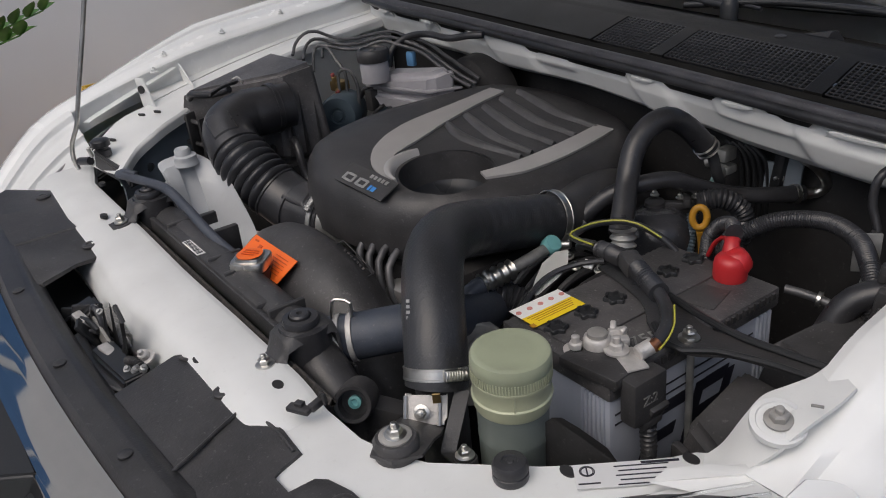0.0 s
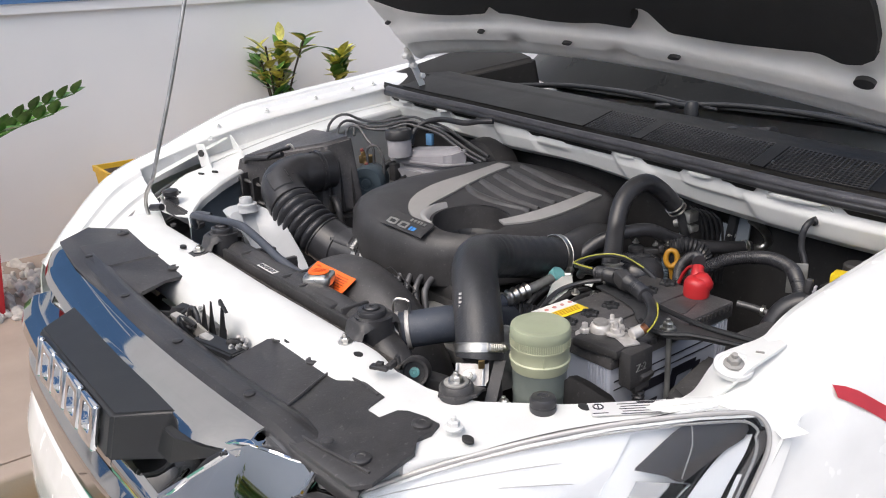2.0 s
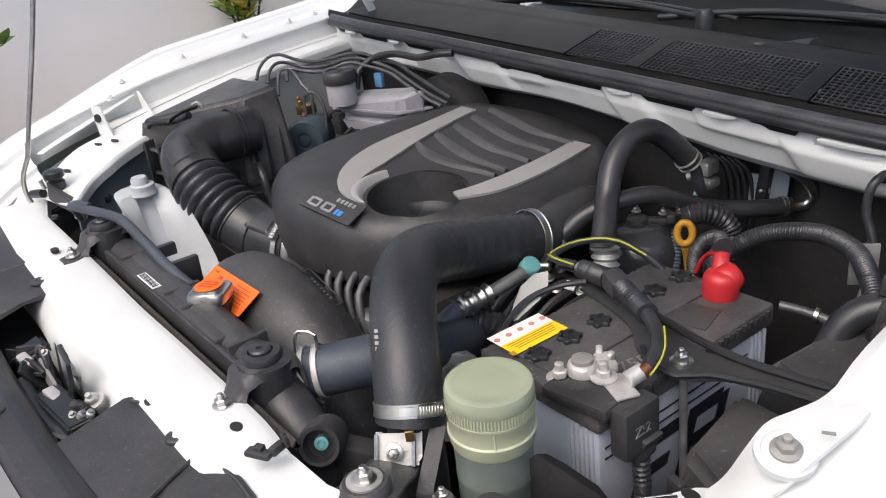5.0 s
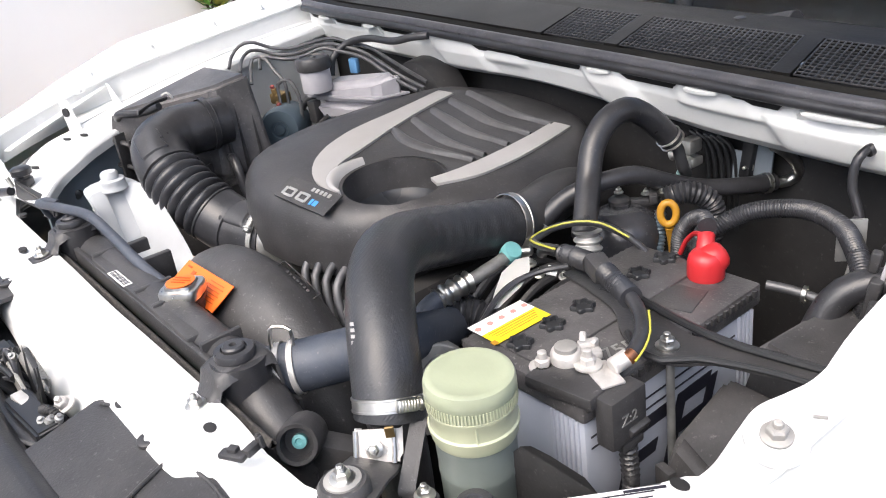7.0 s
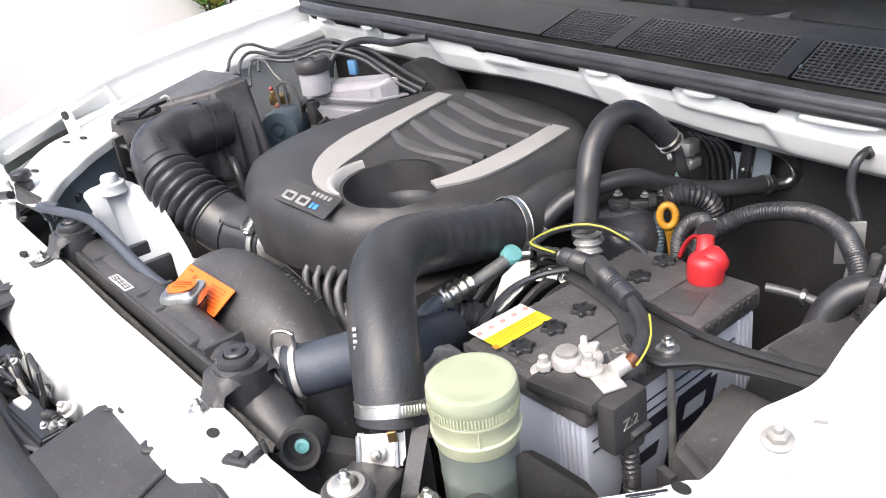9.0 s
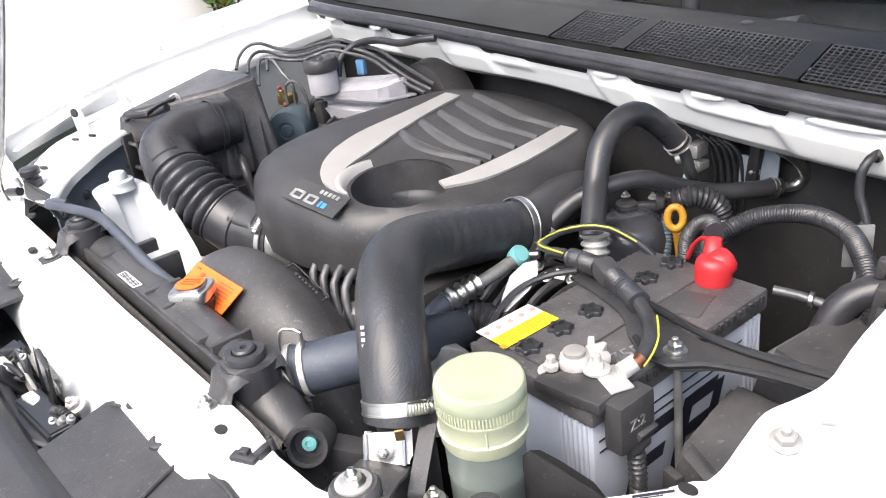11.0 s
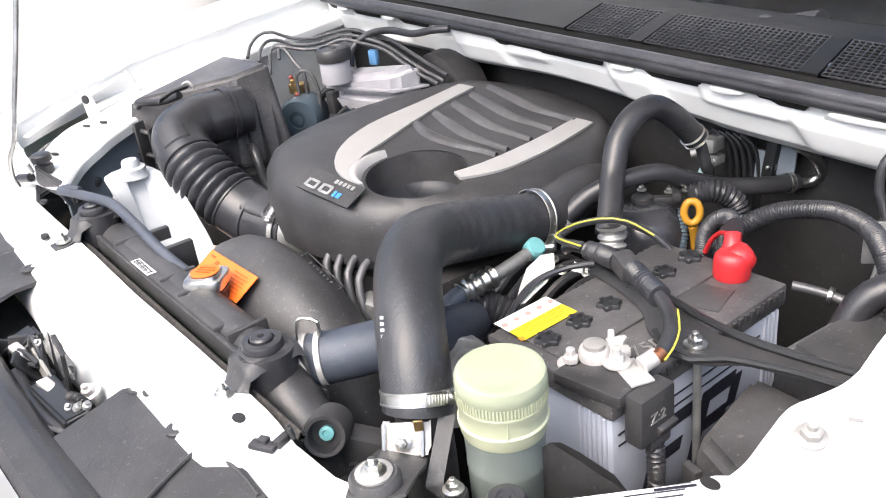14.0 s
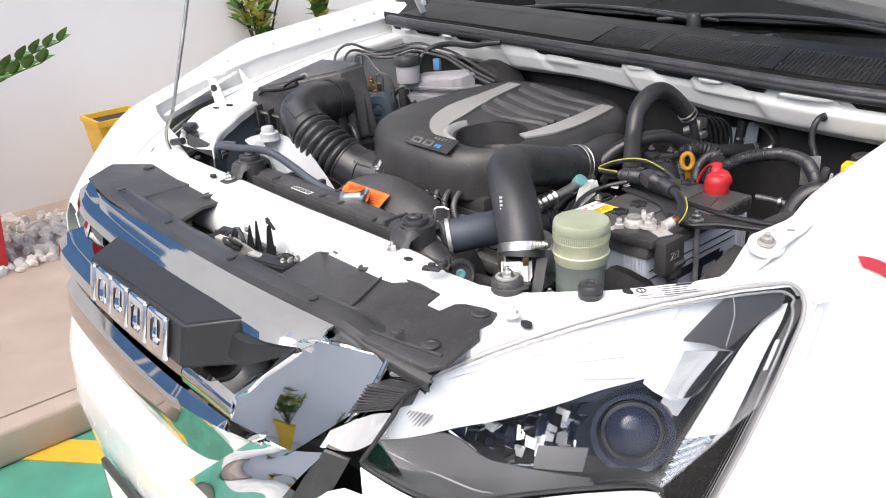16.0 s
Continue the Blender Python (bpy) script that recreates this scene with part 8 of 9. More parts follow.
part("sleeve", tube(bmesh.new(), [(-0.590, 0.326, 1.006), (-0.555, 0.338, 1.012)], 0.008, 12), RUBBER, st, "black sleeve that holds the prop rod")
part("arm", hexa([(-0.555, 0.345, 1.0), (-0.535, 0.34, 1.0), (-0.44, 0.37, 0.975), (-0.45, 0.395, 0.975), (-0.555, 0.35, 1.03), (-0.535, 0.345, 1.032), (-0.44, 0.375, 0.992), (-0.45, 0.395, 0.992)], 0.004), PLASTIC, st, "black bracket arm")
part("pin", cyl(bmesh.new(), (-0.548, 0.342, 1.02), (-0.548, 0.338, 1.04), 0.004), STEEL, st)
# flange of the wing lapped over the corner panel, with its bolt
flange = part("wing_flange", patch([[(0.752, 0.66, 1.050), (0.750, 0.632, 1.046), (0.741, 0.612, 1.041), (0.727, 0.594, 1.031), (0.721, 0.577, 1.014), (0.709, 0.566, 0.983), (0.703, 0.548, 0.9735)],
                                    [(0.768, 0.645, 1.052), (0.766, 0.622, 1.048), (0.760, 0.598, 1.042), (0.752, 0.578, 1.034), (0.745, 0.563, 1.018), (0.724, 0.548, 0.986), (0.712, 0.534, 0.9735)],
                                    [(0.79, 0.63, 1.054), (0.79, 0.61, 1.050), (0.786, 0.585, 1.044), (0.780, 0.562, 1.034), (0.770, 0.546, 1.016), (0.742, 0.528, 0.985), (0.722, 0.516, 0.9735)]], 36, 16), PRIMER, car, "white wing flange lapped over the corner panel")
bm = bmesh.new()
lathe(bm, [(0.024, -0.004), (0.0235, 0.0015), (0.019, 0.0022), (0.018, 0.0008), (0.001, 0.0008)], aim((0.760, 0.568, 1.0345), (0.775, 0.552, 1.10))[0], 32)
part("boss", bm, PRIMER, flange, "pressed round boss under the bolt")
bolt("wing_bolt", (0.760, 0.568, 1.036), (0.15, -0.18, 1), 0.0082, car, DUSTG, "dull zinc wing bolt")
part("slit", box(bmesh.new(), (0.783, 0.585, 1.0545), (0.010, 0.0025, 0.002), (0, 0, 30), bevel=0.0005), DUSTG, flange, "short slit")
bolt("panel_bolt", (0.568, 0.285, 0.973), (0, 0, 1), 0.008, car, PRIMER, "white painted panel bolt")
for p in ((0.333, 0.297, 0.9825), (-0.307, 0.288, 0.992), (0.632, 0.445, 0.9695), (0.595, 0.285, 0.9705), (0.695, 0.540, 0.9695), (0.205, 0.252, 0.9735), (-0.47, 0.33, 0.992)):
    bm = bmesh.new()
    lathe(bm, [(0.0075, -0.004), (0.0075, 0.0006), (0.006, 0.0007), (0.0005, 0.0006)], Matrix.Translation(p) @ Matrix.Diagonal((1.2, 0.8, 1, 1)), 18)
    part("drain_hole", bm, DARK, car, "dark punched hole")
ck = thing("crossmember_clip", (0.37, 0.297, 0.982), "black plastic clip on the white crossmember", "clip")
bm = bmesh.new()
box(bm, (0.396, 0.292, 0.987), (0.028, 0.012, 0.006), (0, 0, 28), bevel=0.002)
box(bm, (0.394, 0.294, 0.991), (0.010, 0.008, 0.006), (0, 0, 28), bevel=0.001)
box(bm, (0.404, 0.307, 0.989), (0.008, 0.016, 0.008), (0, 0, 20), bevel=0.001)
box(bm, (0.401, 0.316, 0.994), (0.004, 0.005, 0.012), (0, 12, 20), bevel=0.001)
box(bm, (0.408, 0.316, 0.994), (0.004, 0.005, 0.012), (0, -12, 20), bevel=0.001)
part("clip_body", bm, PLASTIC, ck)
# data sticker on the corner panel
dsm = frame_on((0.672, 0.484, 0.9695), (0.58, 0.81, 0.0), (-0.81, 0.58, 0))
ds = thing("data_sticker", (0.689, 0.458, 0.981), "silver data sticker on the white corner panel", "sticker")
bars("sticker_sheet", dsm, [(0, 0, 0.100, 0.032)], PLATE, ds, thick=0.0008)
bm = bmesh.new()
for r0 in (0.0068, 0.0055):
    ringp = [dsm @ Vector((-0.038 + r0 * math.cos(a), 0.006 + r0 * math.sin(a), 0.0010)) for a in np.linspace(0, 2 * math.pi, 25)]
    tube(bm, ringp, 0.0005, 6, raw=True)
part("round_mark", bm, PRINT, ds)
bars("print_rows", dsm, [(0.012, 0.010 - 0.006 * i, 0.05 - 0.006 * (i % 2), 0.0014) for i in range(5)] + [(-0.038, -0.010, 0.02, 0.0016), (-0.038, 0.006, 0.0015, 0.011), (0.03, 0.013, 0.035, 0.003)], PRINT, ds, thick=0.0012)
# trim clips
for p in ((0.286, 0.251, 0.969), (0.531, 0.264, 0.969), (-0.245, 0.245, 0.972), (0.545, 0.165, 0.968), (-0.52, 0.235, 0.98)):
    bm = bmesh.new()
    lathe(bm, [(0.013, 0), (0.013, 0.003), (0.011, 0.0045), (0.006, 0.0045), (0.005, 0.0035), (0.001, 0.0035)], Matrix.Translation(p), 22)
    part("trim_clip", bm, PLASTIC, car, "round black trim clip")
for x in (-0.42, -0.15, 0.10, 0.33, 0.50):
    bm = bmesh.new()
    lathe(bm, [(0.008, 0), (0.008, 0.002), (0.006, 0.003)], Matrix.Translation((x, front(x) + 0.118, 0.978)), 16)
    part("trim_clip", bm, PLASTIC, car)
# raised steps of the shields
part("shield_step", hexa([(-0.50, 0.13, 0.968), (-0.33, 0.12, 0.968), (-0.33, 0.255, 0.968), (-0.48, 0.245, 0.968), (-0.495, 0.135, 0.980), (-0.335, 0.125, 0.977), (-0.335, 0.25, 0.977), (-0.475, 0.24, 0.980)], 0.003), PLASTIC_D, car, "raised step of the black cover panel")
# bonnet latch in the opening
latch = thing("bonnet_latch", (0.05, 0.18, 0.85), "dark steel bonnet latch with springs and a cable", "latch")
part("back_plate", hexa([(-0.55, 0.135, 0.70), (0.45, 0.135, 0.70), (0.45, 0.23, 0.70), (-0.55, 0.23, 0.70), (-0.55, 0.14, 0.90), (0.45, 0.14, 0.90), (0.45, 0.226, 0.90), (-0.55, 0.226, 0.90)], 0.004), DARK, latch)
part("lower_bar", tube(bmesh.new(), [(-0.02, 0.160, 0.938), (0.06, 0.158, 0.936), (0.13, 0.162, 0.940), (0.185, 0.178, 0.944)], 0.010, 10), PLASTIC, latch, "black crossbar")
for a, b, c, d, y, h in ((0.000, 0.050, 0.018, 0.024, 0.196, 0.992), (0.022, 0.064, 0.030, 0.037, 0.203, 1.000), (0.052, 0.082, 0.060, 0.068, 0.208, 0.996), (0.066, 0.106, 0.078, 0.086, 0.203, 1.016), (0.084, 0.118, 0.098, 0.106, 0.196, 0.975)):
    bm = bmesh.new()
    v = [bm.verts.new(q) for q in ((a, y - 0.008, 0.925), (b, y - 0.008, 0.925), (d + 0.4 * (b - d), y - 0.004, 0.965), (d, y, h), (c, y, h), (c - 0.3 * (c - a), y - 0.004, 0.965))]
    bm.faces.new(v)
    bmesh.ops.solidify(bm, geom=bm.faces[:], thickness=0.005)
    part("latch_plate", bm, SATIN, latch, "black steel latch plate")
part("hook", hexa([(0.078, 0.198, 1.006), (0.088, 0.198, 1.010), (0.088, 0.204, 1.010), (0.078, 0.204, 1.006), (0.078, 0.198, 1.018), (0.102, 0.198, 1.000), (0.102, 0.204, 1.000), (0.078, 0.204, 1.018)], 0.001), SATIN, latch, "small catch hook")
part("latch_bar", hexa([(0.035, 0.160, 0.925), (0.175, 0.168, 0.945), (0.178, 0.200, 0.945), (0.035, 0.196, 0.925), (0.035, 0.162, 0.946), (0.175, 0.170, 0.965), (0.178, 0.198, 0.969), (0.035, 0.192, 0.952)], 0.003), SATIN, latch, "black latch bar")
part("latch_box", hexa([(-0.115, 0.165, 0.915), (-0.045, 0.165, 0.915), (-0.045, 0.21, 0.915), (-0.115, 0.21, 0.915), (-0.105, 0.175, 0.950), (-0.048, 0.178, 0.955), (-0.050, 0.205, 0.968), (-0.10, 0.205, 0.960)], 0.005), SATIN, latch, "black latch housing")
part("ring", tube(bmesh.new(), [(-0.045, 0.19, 0.93), (-0.038, 0.19, 0.965), (-0.018, 0.192, 0.975), (-0.004, 0.192, 0.955), (-0.008, 0.19, 0.93)], 0.004, 10), RUBBER, latch, "black wire loop")
for k, q in enumerate(((0.163, 0.188, 0.968), (0.172, 0.196, 0.970), (0.150, 0.182, 0.964), (0.013, 0.193, 0.982))):
    part("latch_bolt", lathe(bmesh.new(), [(0.0045, -0.003), (0.0045, 0.003), (0.0025, 0.004), (0.0025, 0.007)], Matrix.Translation(q) @ pose(0, 0, 0, 20 * k - 30, 25, 0), 12), ALU, latch, "small zinc bolt")
part("spring", tube(bmesh.new(), [(0.125, 0.190, 0.962), (0.145, 0.194, 0.968), (0.165, 0.200, 0.962)], ribbed(0.0048, 0.0012, 0.004), 12, 0.001), DARK, latch, "coil spring")
coil = [Vector((-0.055, 0.212, 0.944)).lerp(Vector((0.042, 0.208, 0.946)), i / 170) + Vector((0.0, 0.0082 * math.cos(i * 0.66), 0.0082 * math.sin(i * 0.66))) for i in range(171)]
part("return_spring", tube(bmesh.new(), coil, 0.0015, 6, raw=True), DUSTG, latch, "grey coiled return spring")
part("spring_hook", tube(bmesh.new(), [(0.042, 0.208, 0.952), (0.054, 0.208, 0.951), (0.062, 0.208, 0.944)], 0.0018, 6), DUSTG, latch, "hooked end of the spring")
part("latch_arm", hexa([(-0.085, 0.186, 0.928), (0.055, 0.184, 0.928), (0.055, 0.190, 0.928), (-0.085, 0.192, 0.928), (-0.080, 0.188, 0.958), (0.050, 0.186, 0.952), (0.050, 0.190, 0.952), (-0.080, 0.192, 0.958)], 0.0012), DUSTG, latch, "dusty grey steel latch arm")
part("zinc_tab", box(bmesh.new(), (0.062, 0.180, 0.950), (0.034, 0.014, 0.010), (0, 0, 8), bevel=0.002), TERMINAL, latch, "pale zinc tab")
bolt("latch_bolt", (0.118, 0.212, 0.952), (0.2, -0.4, 1), 0.008, latch, TERMINAL, "pale latch bolt")
part("connector", box(bmesh.new(), (-0.050, 0.176, 0.948), (0.040, 0.014, 0.018), (10, 0, 6), bevel=0.003), TERMINAL, latch, "white wiring connector")
part("lever", tube(bmesh.new(), [(-0.10, 0.165, 0.93), (-0.06, 0.172, 0.95), (-0.03, 0.18, 0.955), (0.0, 0.185, 0.95)], 0.004, 8), SATIN, latch)
for k in range(12):
    rx, ry, rz = -0.12 + 0.025 * k, 0.150 + 0.045 * ((k * 7) % 5) / 5, 0.905 + 0.045 * ((k * 3) % 7) / 7
    part("link", box(bmesh.new(), (rx, ry, rz), (0.016 + 0.012 * (k % 3), 0.006, 0.022 + 0.016 * ((k * 2) % 3)), (20 * (k % 4) - 30, 15 * (k % 3) - 15, 40 * (k % 5)), bevel=0.0015), (SATIN, SATIN, PLASTIC)[k % 3], latch, "small steel latch link")
for k in range(5):
    part("wire", tube(bmesh.new(), [(-0.10 + 0.05 * k, 0.145, 0.90), (-0.08 + 0.05 * k, 0.165 + 0.006 * k, 0.945 - 0.004 * k), (-0.05 + 0.05 * k, 0.195, 0.935), (-0.03 + 0.05 * k, 0.21, 0.90)], 0.0032, 8), RUBBER, latch, "thin black wire")
part("cable", tube(bmesh.new(), [(-0.14, 0.19, 0.92), (-0.10, 0.185, 0.945), (-0.05, 0.175, 0.93), (0.02, 0.17, 0.92)], 0.006, 8), RUBBER, latch, "black release cable")

# ---- cowl details ----
for x0, x1 in ((0.028, 0.158), (0.190, 0.445), (0.478, 0.66)):
    n = int((x1 - x0) / 0.0088)
    bm = bmesh.new()
    for i in range(n + 1):
        x = x0 + (x1 - x0) * i / n
        cyl(bm, (x, CY(x) + 0.024, CZ(x) + 0.0090), (x - 0.021, CY(x) + 0.138, CZ(x) + 0.0245), 0.0013, seg=6)
    for j in range(13):
        d = 0.024 + 0.0095 * j
        tube(bm, [(x0 + (x1 - x0) * q - 0.0017 * j, CY(x0 + (x1 - x0) * q) + d, CZ(x0 + (x1 - x0) * q) + 0.0090 + 0.137 * (d - 0.024)) for q in (0, 0.33, 0.66, 1)], 0.0013, 6, step=0.03)
    tagged(part("air_grille", bm, PLASTIC, cowl_ob, "black plastic air grille mesh"), kind="stuff")
for x0, x1 in ((-0.70, 0.022), (0.160, 0.186), (0.447, 0.474), (0.664, 0.76)):
    bm = sheet(bmesh.new(), lambda u, v: (x0 + (x1 - x0) * u - 0.021 * v, CY(x0 + (x1 - x0) * u) + 0.021 + 0.118 * v, CZ(x0 + (x1 - x0) * u) + 0.0100 + 0.0155 * v), 12, 4, 0.004)
    part("cowl_plate", bm, COWLMAT, cowl_ob, "plain black cowl plate between the air grilles")
for x, d in ((0.174, 0.06), (0.461, 0.06), (-0.10, 0.05), (0.30, 0.17), (-0.45, 0.06)):
    bm = bmesh.new()
    lathe(bm, [(0.009, -0.002), (0.009, 0.003), (0.006, 0.0045), (0.002, 0.0045)], Matrix.Translation((x, CY(x) + d, CZ(x) + 0.004 + 0.16 * (d - 0.03))), 16)
    part("push_pin", bm, STEEL if x == 0.461 else PLASTIC, cowl_ob, "push-in cowl fastener")
for x, w in TABS:
    bm = bmesh.new()
    lathe(bm, [(1.0, -0.8), (1.0, 0.0), (0.85, 0.9), (0.4, 1.0), (0.02, 1.0)], Matrix.Translation((x, CY(x) - 0.013, CZ(x) - 0.021)) @ Matrix.Rotation(radians(24), 4, "X") @ Matrix.Diagonal((w, 0.0065, 0.003, 1)), 24)
    part("cowl_tab", bm, PRIMER, car, "white rounded tab under the cowl edge")
    part("tab_web", hexa([(x - w * 1.5, CY(x - w * 1.5) + 0.004, CZ(x) - 0.046), (x + w * 1.5, CY(x + w * 1.5) + 0.004, CZ(x) - 0.046), (x + w * 1.5, CY(x) + 0.02, CZ(x) - 0.046), (x - w * 1.5, CY(x) + 0.02, CZ(x) - 0.046),
                          (x - w * 1.1, CY(x) - 0.008, CZ(x) - 0.022), (x + w * 1.1, CY(x) - 0.008, CZ(x) - 0.022), (x + w * 1.1, CY(x) + 0.01, CZ(x) - 0.02), (x - w * 1.1, CY(x) + 0.01, CZ(x) - 0.02)], 0.003), PRIMER, car, "white pressed web below the tab")
for pts in ([(-0.52, 1.33, 1.175), (-0.30, 1.36, 1.190), (-0.10, 1.36, 1.190), (0.12, 1.33, 1.180)], [(0.02, 1.33, 1.175), (0.20, 1.37, 1.188), (0.42, 1.36, 1.188), (0.66, 1.30, 1.175)]):
    w_ = part("wiper_arm", tube(bmesh.new(), pts, 0.006, 10), SATIN, car, "black wiper arm lying behind the cowl")
    part("wiper_blade", tube(bmesh.new(), [(p[0] + 0.05, p[1] + 0.022, p[2] - 0.002) for p in pts], 0.004, 8), RUBBER, w_)
    part("pivot_cap", lathe(bmesh.new(), [(0.016, -0.03), (0.016, 0.006), (0.011, 0.014), (0.001, 0.016)], Matrix.Translation(pts[-1]), 18), SATIN, w_, "black wiper pivot cap")
link = part("wiper_linkage", tube(bmesh.new(), [(-0.35, 1.30, 1.142), (0.05, 1.305, 1.145), (0.28, 1.30, 1.142)], 0.008, 10), GREYPIPE, car, "grey wiper linkage under the windscreen")
part("link_motor", cyl(bmesh.new(), (0.24, 1.31, 1.12), (0.34, 1.31, 1.14), 0.028, seg=20), DARK, link, "dark wiper motor")
# washer hose, grommet and far reservoir in the near rear corner
wh = line_thing("washer_hose", "thin black hose through a grommet in the firewall", "hose", [(0.598, 1.036, 1.086), (0.594, 1.014, 1.082), (0.590, 1.006, 1.066), (0.592, 1.002, 1.040), (0.604, 0.998, 1.015), (0.612, 0.985, 0.97), (0.614, 0.975, 0.93)], 0.0055, RUBBER, 10)
bm = bmesh.new()
lathe(bm, [(0.013, 0), (0.012, 0.006), (0.008, 0.014), (0.007, 0.02)], aim((0.600, 1.040, 1.088), (0.590, 0.995, 1.072))[0], 18)
part("grommet", bm, RUBBER, wh, "black rubber grommet")
line_thing("strap_wire", "thin black wire by the wing", "wire", [(0.606, 0.985, 1.015), (0.622, 0.965, 1.008), (0.638, 0.93, 1.0), (0.645, 0.90, 0.97)], 0.004, RUBBER, 8)
yr = thing("relay_box", (0.67, 1.0, 0.9), "dark relay box with a yellow cover", "relay box")
part("case", box(bmesh.new(), (0.685, 1.01, 0.955), (0.08, 0.09, 0.09), bevel=0.006), PLASTIC, yr)
part("yellow_cover", box(bmesh.new(), (0.682, 0.985, 1.012), (0.045, 0.03, 0.024), (0, 0, 10), bevel=0.004), YELLOW, yr, "yellow plastic cover")
bm = bmesh.new()
for p in ((0.67, 1.035, 1.01), (0.70, 1.04, 1.01), (0.685, 1.065, 1.008)):
    lathe(bm, [(0.020, 0), (0.020, 0.012), (0.016, 0.016)], Matrix.Translation(p), 20)
part("round_lids", bm, PLASTIC_D, yr, "round dark lids")

# sticker on the near wing
rs = thing("wing_sticker", (0.85, 0.66, 1.0), "red sticker with a white border on the wing", "sticker")


def on_wing(y, dz):
    """A place on the outer face of the near wing."""
    best = None
    for i in range(201):
        q = near_fender(0.7, 0.25 + 0.55 * i / 200)
        prof = q[2] - NR(q[1])
        if best is None or abs(prof - dz) < best[0]:
            best = (abs(prof - dz), 0.25 + 0.55 * i / 200)
    lo, hi = 0.0, 1.0
    for _ in range(40):
        u = (lo + hi) / 2
        if near_fender(u, best[1])[1] < y:
            lo = u
        else:
            hi = u
    return Vector(near_fender(u, best[1]))


for grow, material, lift, name in ((0.0, REDSTK, 0.0060, "red_stripe"), (0.003, WHITE, 0.0036, "white_border")):
    bm = bmesh.new()
    grid = []
    for i in range(13):
        y = 0.634 - grow + (0.20 + 2 * grow) * i / 12
        bend = 0.78 * (y - 0.616) + 0.10 * max(0, y - 0.67)
        row = []
        for j in range(4):
            dz = -0.024 + grow - (0.020 + 0.004 * i / 12 + 2 * grow) * j / 3 - bend
            row.append(bm.verts.new(on_wing(y, dz) + Vector((0.6, 0, 0.8)) * lift))
        grid.append(row)
    for p, q in zip(grid, grid[1:]):
        for j in range(3):
            bm.faces.new((p[j], p[j + 1], q[j + 1], q[j]))
    bmesh.ops.solidify(bm, geom=bm.faces[:], thickness=0.0004)
    part(name, bm, material, rs)

# ---- garden beside the wall ----
def planter(name, c, w, h, material, label):
    z0 = c[2] + 0.12
    ob = thing(name, (c[0], c[1], z0), label, "planter")
    bm = bmesh.new()
    rings = []
    for s_, z in ((0.72, 0.0), (1.0, h - 0.03), (1.06, h - 0.028), (1.06, h), (0.94, h), (0.92, h - 0.03)):
        rings.append([Vector((c[0] + dx * w / 2 * s_, c[1] + dy * w / 2 * s_, z0 + z)) for dx, dy in ((-1, -1), (1, -1), (1, 1), (-1, 1))])
    loft(bm, rings)
    part("pot", bm, material, ob)
    bm = bmesh.new()
    plate(bm, [(c[0] + dx * w / 2 * 0.92, c[1] + dy * w / 2 * 0.92) for dx, dy in ((-1, -1), (1, -1), (1, 1), (-1, 1))], z0 + h - 0.025, 0.02, 0)
    part("soil", bm, SOIL, ob, "dark soil")
    return ob


def leaf(bm, base, way, length, width, droop=0.2):
    """A pointed leaf with a folded midrib."""
    d = Vector(way).normalized()
    s_ = d.cross(Vector((0, 0, 1)))
    s_ = s_.normalized() if s_.length > 0.01 else Vector((1, 0, 0))
    n = s_.cross(d)
    rows_ = []
    for i in range(6):
        t = i / 5
        w = width * math.sin(math.pi * (0.08 + 0.90 * t) ** 0.8) * 0.5
        c = Vector(base) + d * length * t - Vector((0, 0, droop * length * t * t))
        rows_.append([bm.verts.new(c - s_ * w + n * w * 0.35), bm.verts.new(c), bm.verts.new(c + s_ * w + n * w * 0.35)])
    for a, b in zip(rows_, rows_[1:]):
        bm.faces.new((a[0], a[1], b[1], b[0]))
        bm.faces.new((a[1], a[2], b[2], b[1]))


rng = random.Random(7)


def croton(base, height, label, stems=7, spread=0.22):
    ob = thing("croton_plant", base, label, "plant")
    for k in range(stems):
        a = 2 * math.pi * k / stems + rng.uniform(-0.3, 0.3)
        top = Vector(base) + Vector((math.cos(a) * spread * rng.uniform(0.3, 1), math.sin(a) * spread * rng.uniform(0.3, 1), height * rng.uniform(0.7, 1)))
        part("stem", tube(bmesh.new(), [base, (Vector(base) + top) / 2 + Vector((0, 0, 0.05)), top], 0.006, 6, step=0.05), SOIL, ob)
        for m_, cnt in ((LEAF, 6), (LEAFY, 6)):
            bm = bmesh.new()
            for i in range(cnt):
                t = rng.uniform(0.35, 1.0) if m_ is LEAF else rng.uniform(0.7, 1.02)
                p = Vector(base).lerp(top, t)
                b_ = rng.uniform(0, 2 * math.pi)
                leaf(bm, p, (math.cos(b_), math.sin(b_), rng.uniform(0.3, 1.3)), rng.uniform(0.11, 0.17), rng.uniform(0.05, 0.075), 0.15)
            tagged(part("leaves", bm, m_, ob), kind="stuff")
    return ob


planter("square_planter", (-3.05, 1.0, 0), 0.25, 0.47, POTY, "tapered yellow planter filled with soil")
planter("square_planter", (-3.15, 1.95, 0), 0.30, 0.48, POTY, "tapered yellow planter with a croton")
croton((-3.15, 1.93, 0.56), 0.58, "green and yellow croton plant in a planter")
planter("square_planter", (-3.15, 2.36, 0), 0.26, 0.46, POTY, "tapered yellow planter with a small croton")
planter("square_planter", (0.15, -5.05, -0.128), 0.22, 0.26, POTY, "tapered yellow planter by the white wall")
croton((0.15, -5.05, 0.22), 0.60, "leafy green plant in a yellow planter", 9, 0.24)
croton((-3.15, 2.35, 0.54), 0.56, "small yellow-green croton plant in a planter", 3, 0.06)
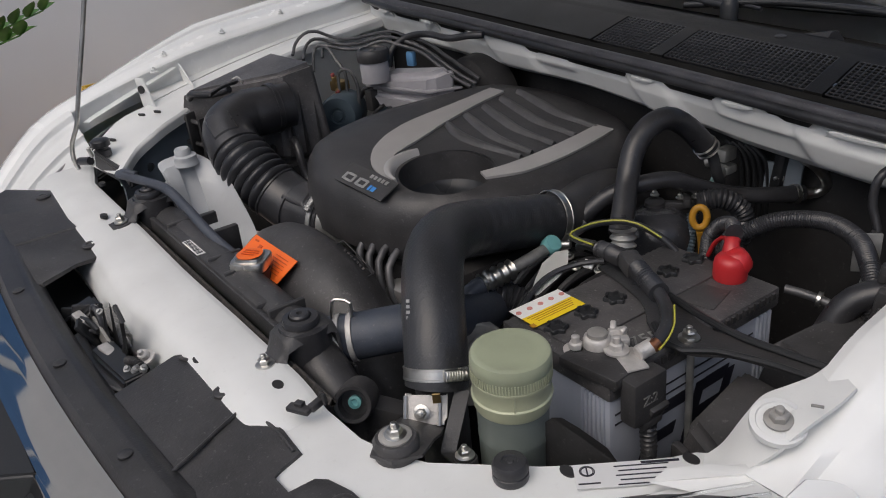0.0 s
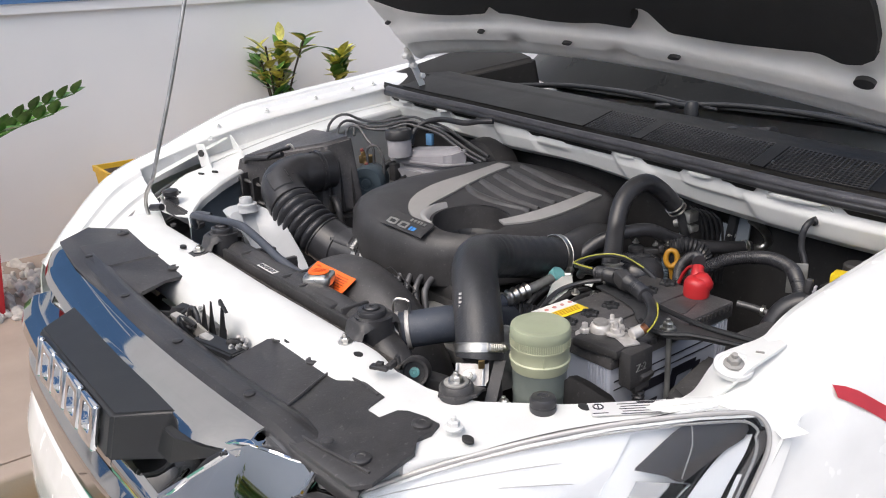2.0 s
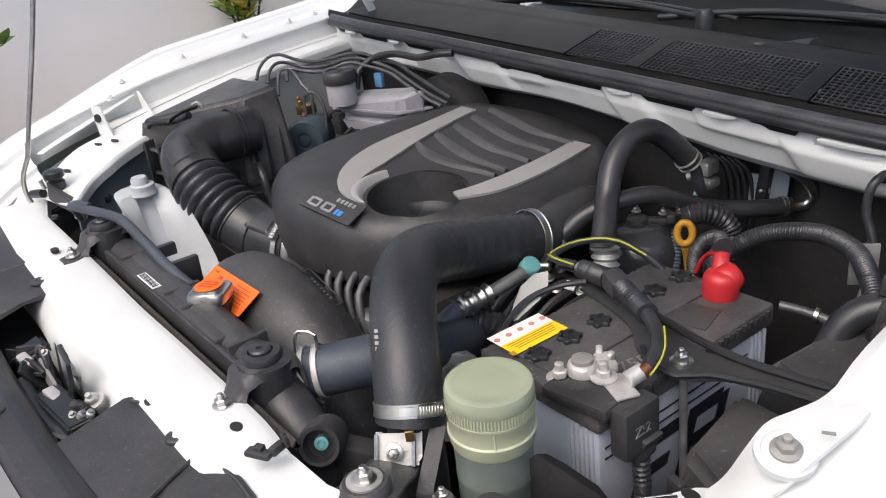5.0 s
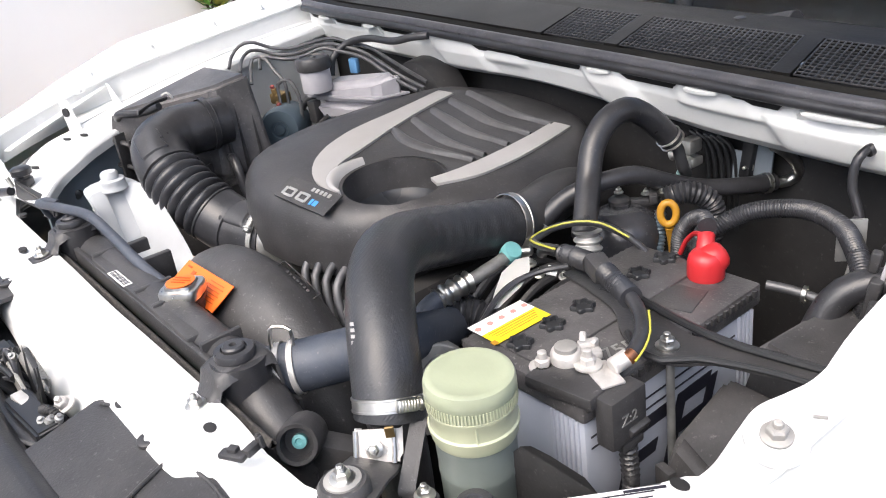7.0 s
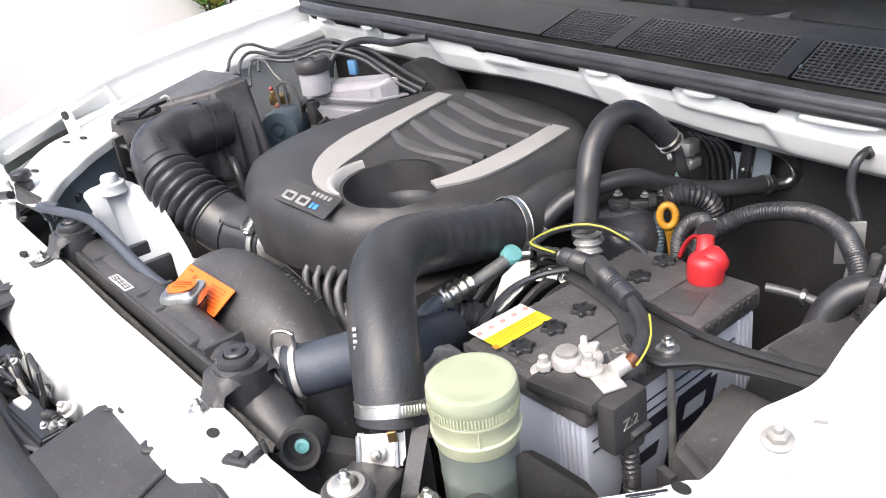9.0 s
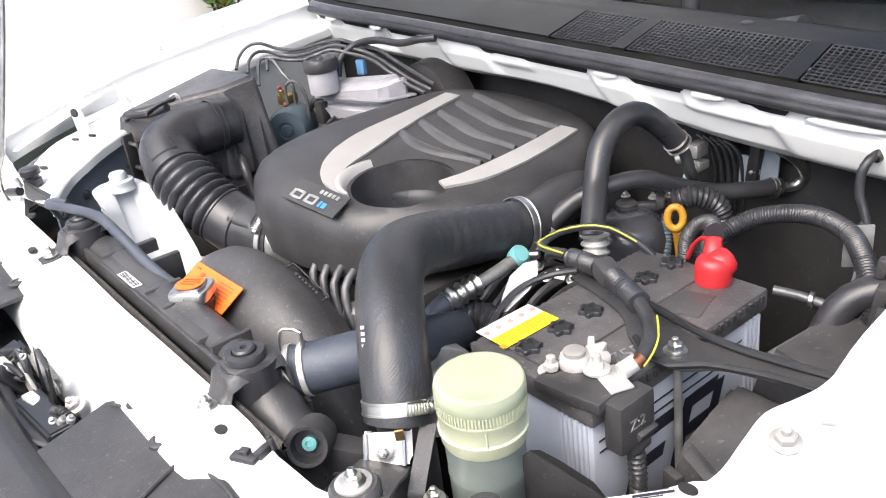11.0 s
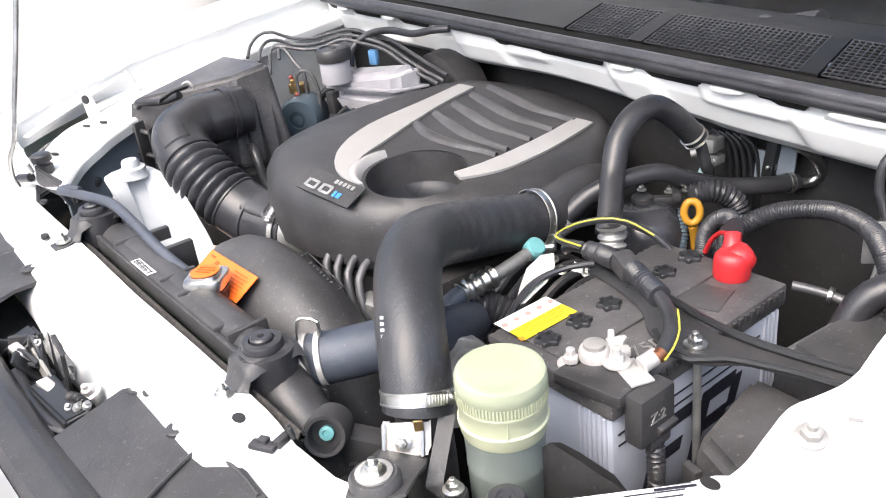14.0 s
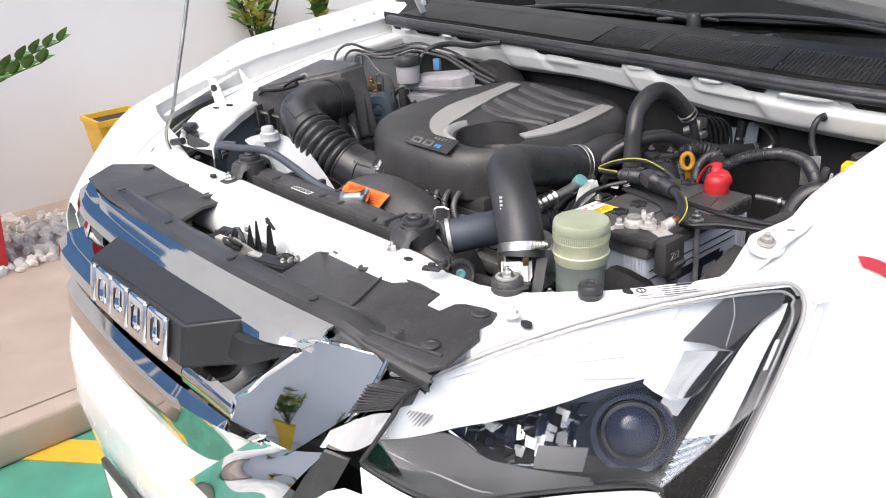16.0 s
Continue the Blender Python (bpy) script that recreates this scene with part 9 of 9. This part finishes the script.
planter("square_planter", (-2.70, 0.13, 0), 0.34, 0.56, REDPOT, "tapered dark red planter")
zz = thing("zz_plant", (-2.68, 0.15, 0.66), "dark green plant with paired glossy leaves", "plant")
for k in range(9):
    a = -0.25 + 2 * math.pi * k / 9
    ln = 0.62 if k == 0 else rng.uniform(0.45, 0.62)
    if k == 0:
        a = math.radians(82)
    base = Vector((-2.68, 0.15, 0.66))
    pts = [base + Vector((math.cos(a) * ln * 0.9 * t**1.3, math.sin(a) * ln * 0.9 * t**1.3, ln * (0.95 * t - 0.35 * t * t))) for t in (0, 0.25, 0.5, 0.75, 1.0)]
    part("stalk", tube(bmesh.new(), pts, lambda w, f: 0.008 - 0.005 * w, 8, step=0.03), LEAF, zz)
    lf = smooth_line(pts, 0.03)
    for i in range(5, len(lf), 2):
        d = (lf[i] - lf[i - 1]).normalized()
        sd = d.cross(Vector((0, 0, 1))).normalized()
        for sg in (-1, 1):
            bm = bmesh.new()
            leaf(bm, lf[i], sd * sg * 0.6 + d * 0.5 + Vector((0, 0, 0.8 * (sg > 0) + 0.1)), 0.085, 0.062, 0.1)
            part("leaf", bm, LEAF, zz)
bm = bmesh.new()
for k in range(420):
    x, y = rng.uniform(-3.35, -2.5), rng.uniform(-0.35, 0.75)
    if math.hypot((x + 2.9) / 0.45, (y - 0.2) / 0.5) > 1:
        continue
    s_ = rng.uniform(0.018, 0.035)
    r = bmesh.ops.create_icosphere(bm, subdivisions=1, radius=1)
    bmesh.ops.transform(bm, matrix=pose(x, y, 0.12 + s_ * 0.4, rng.uniform(0, 90), rng.uniform(0, 90), rng.uniform(0, 180)) @ Matrix.Diagonal((s_ * rng.uniform(0.8, 1.3), s_, s_ * 0.6, 1)), verts=r["verts"])
tagged(part("pebbles", bm, PEBBLE), "white rounded pebbles strewn by the wall", "pebbles", kind="stuff")

# ---- wheels ----
for x in (-0.80, 0.80):
    wheel = thing("wheel", (x, 1.02, 0.0), "black rubber tyre on an alloy wheel", "wheel", "front wheels")
    m = pose(x - 0.11, 1.02, 0.36, 0, 90, 0)
    bm = bmesh.new()
    lathe(bm, [(0.22, 0.0), (0.33, 0.0), (0.355, 0.03), (0.36, 0.11), (0.355, 0.19), (0.33, 0.22), (0.22, 0.22)], m, 40)
    part("tyre", bm, RUBBER, wheel)
    bm = bmesh.new()
    lathe(bm, [(0.05, 0.01), (0.218, 0.01), (0.218, 0.21), (0.05, 0.205)], m, 32)
    part("rim", bm, ALU, wheel)
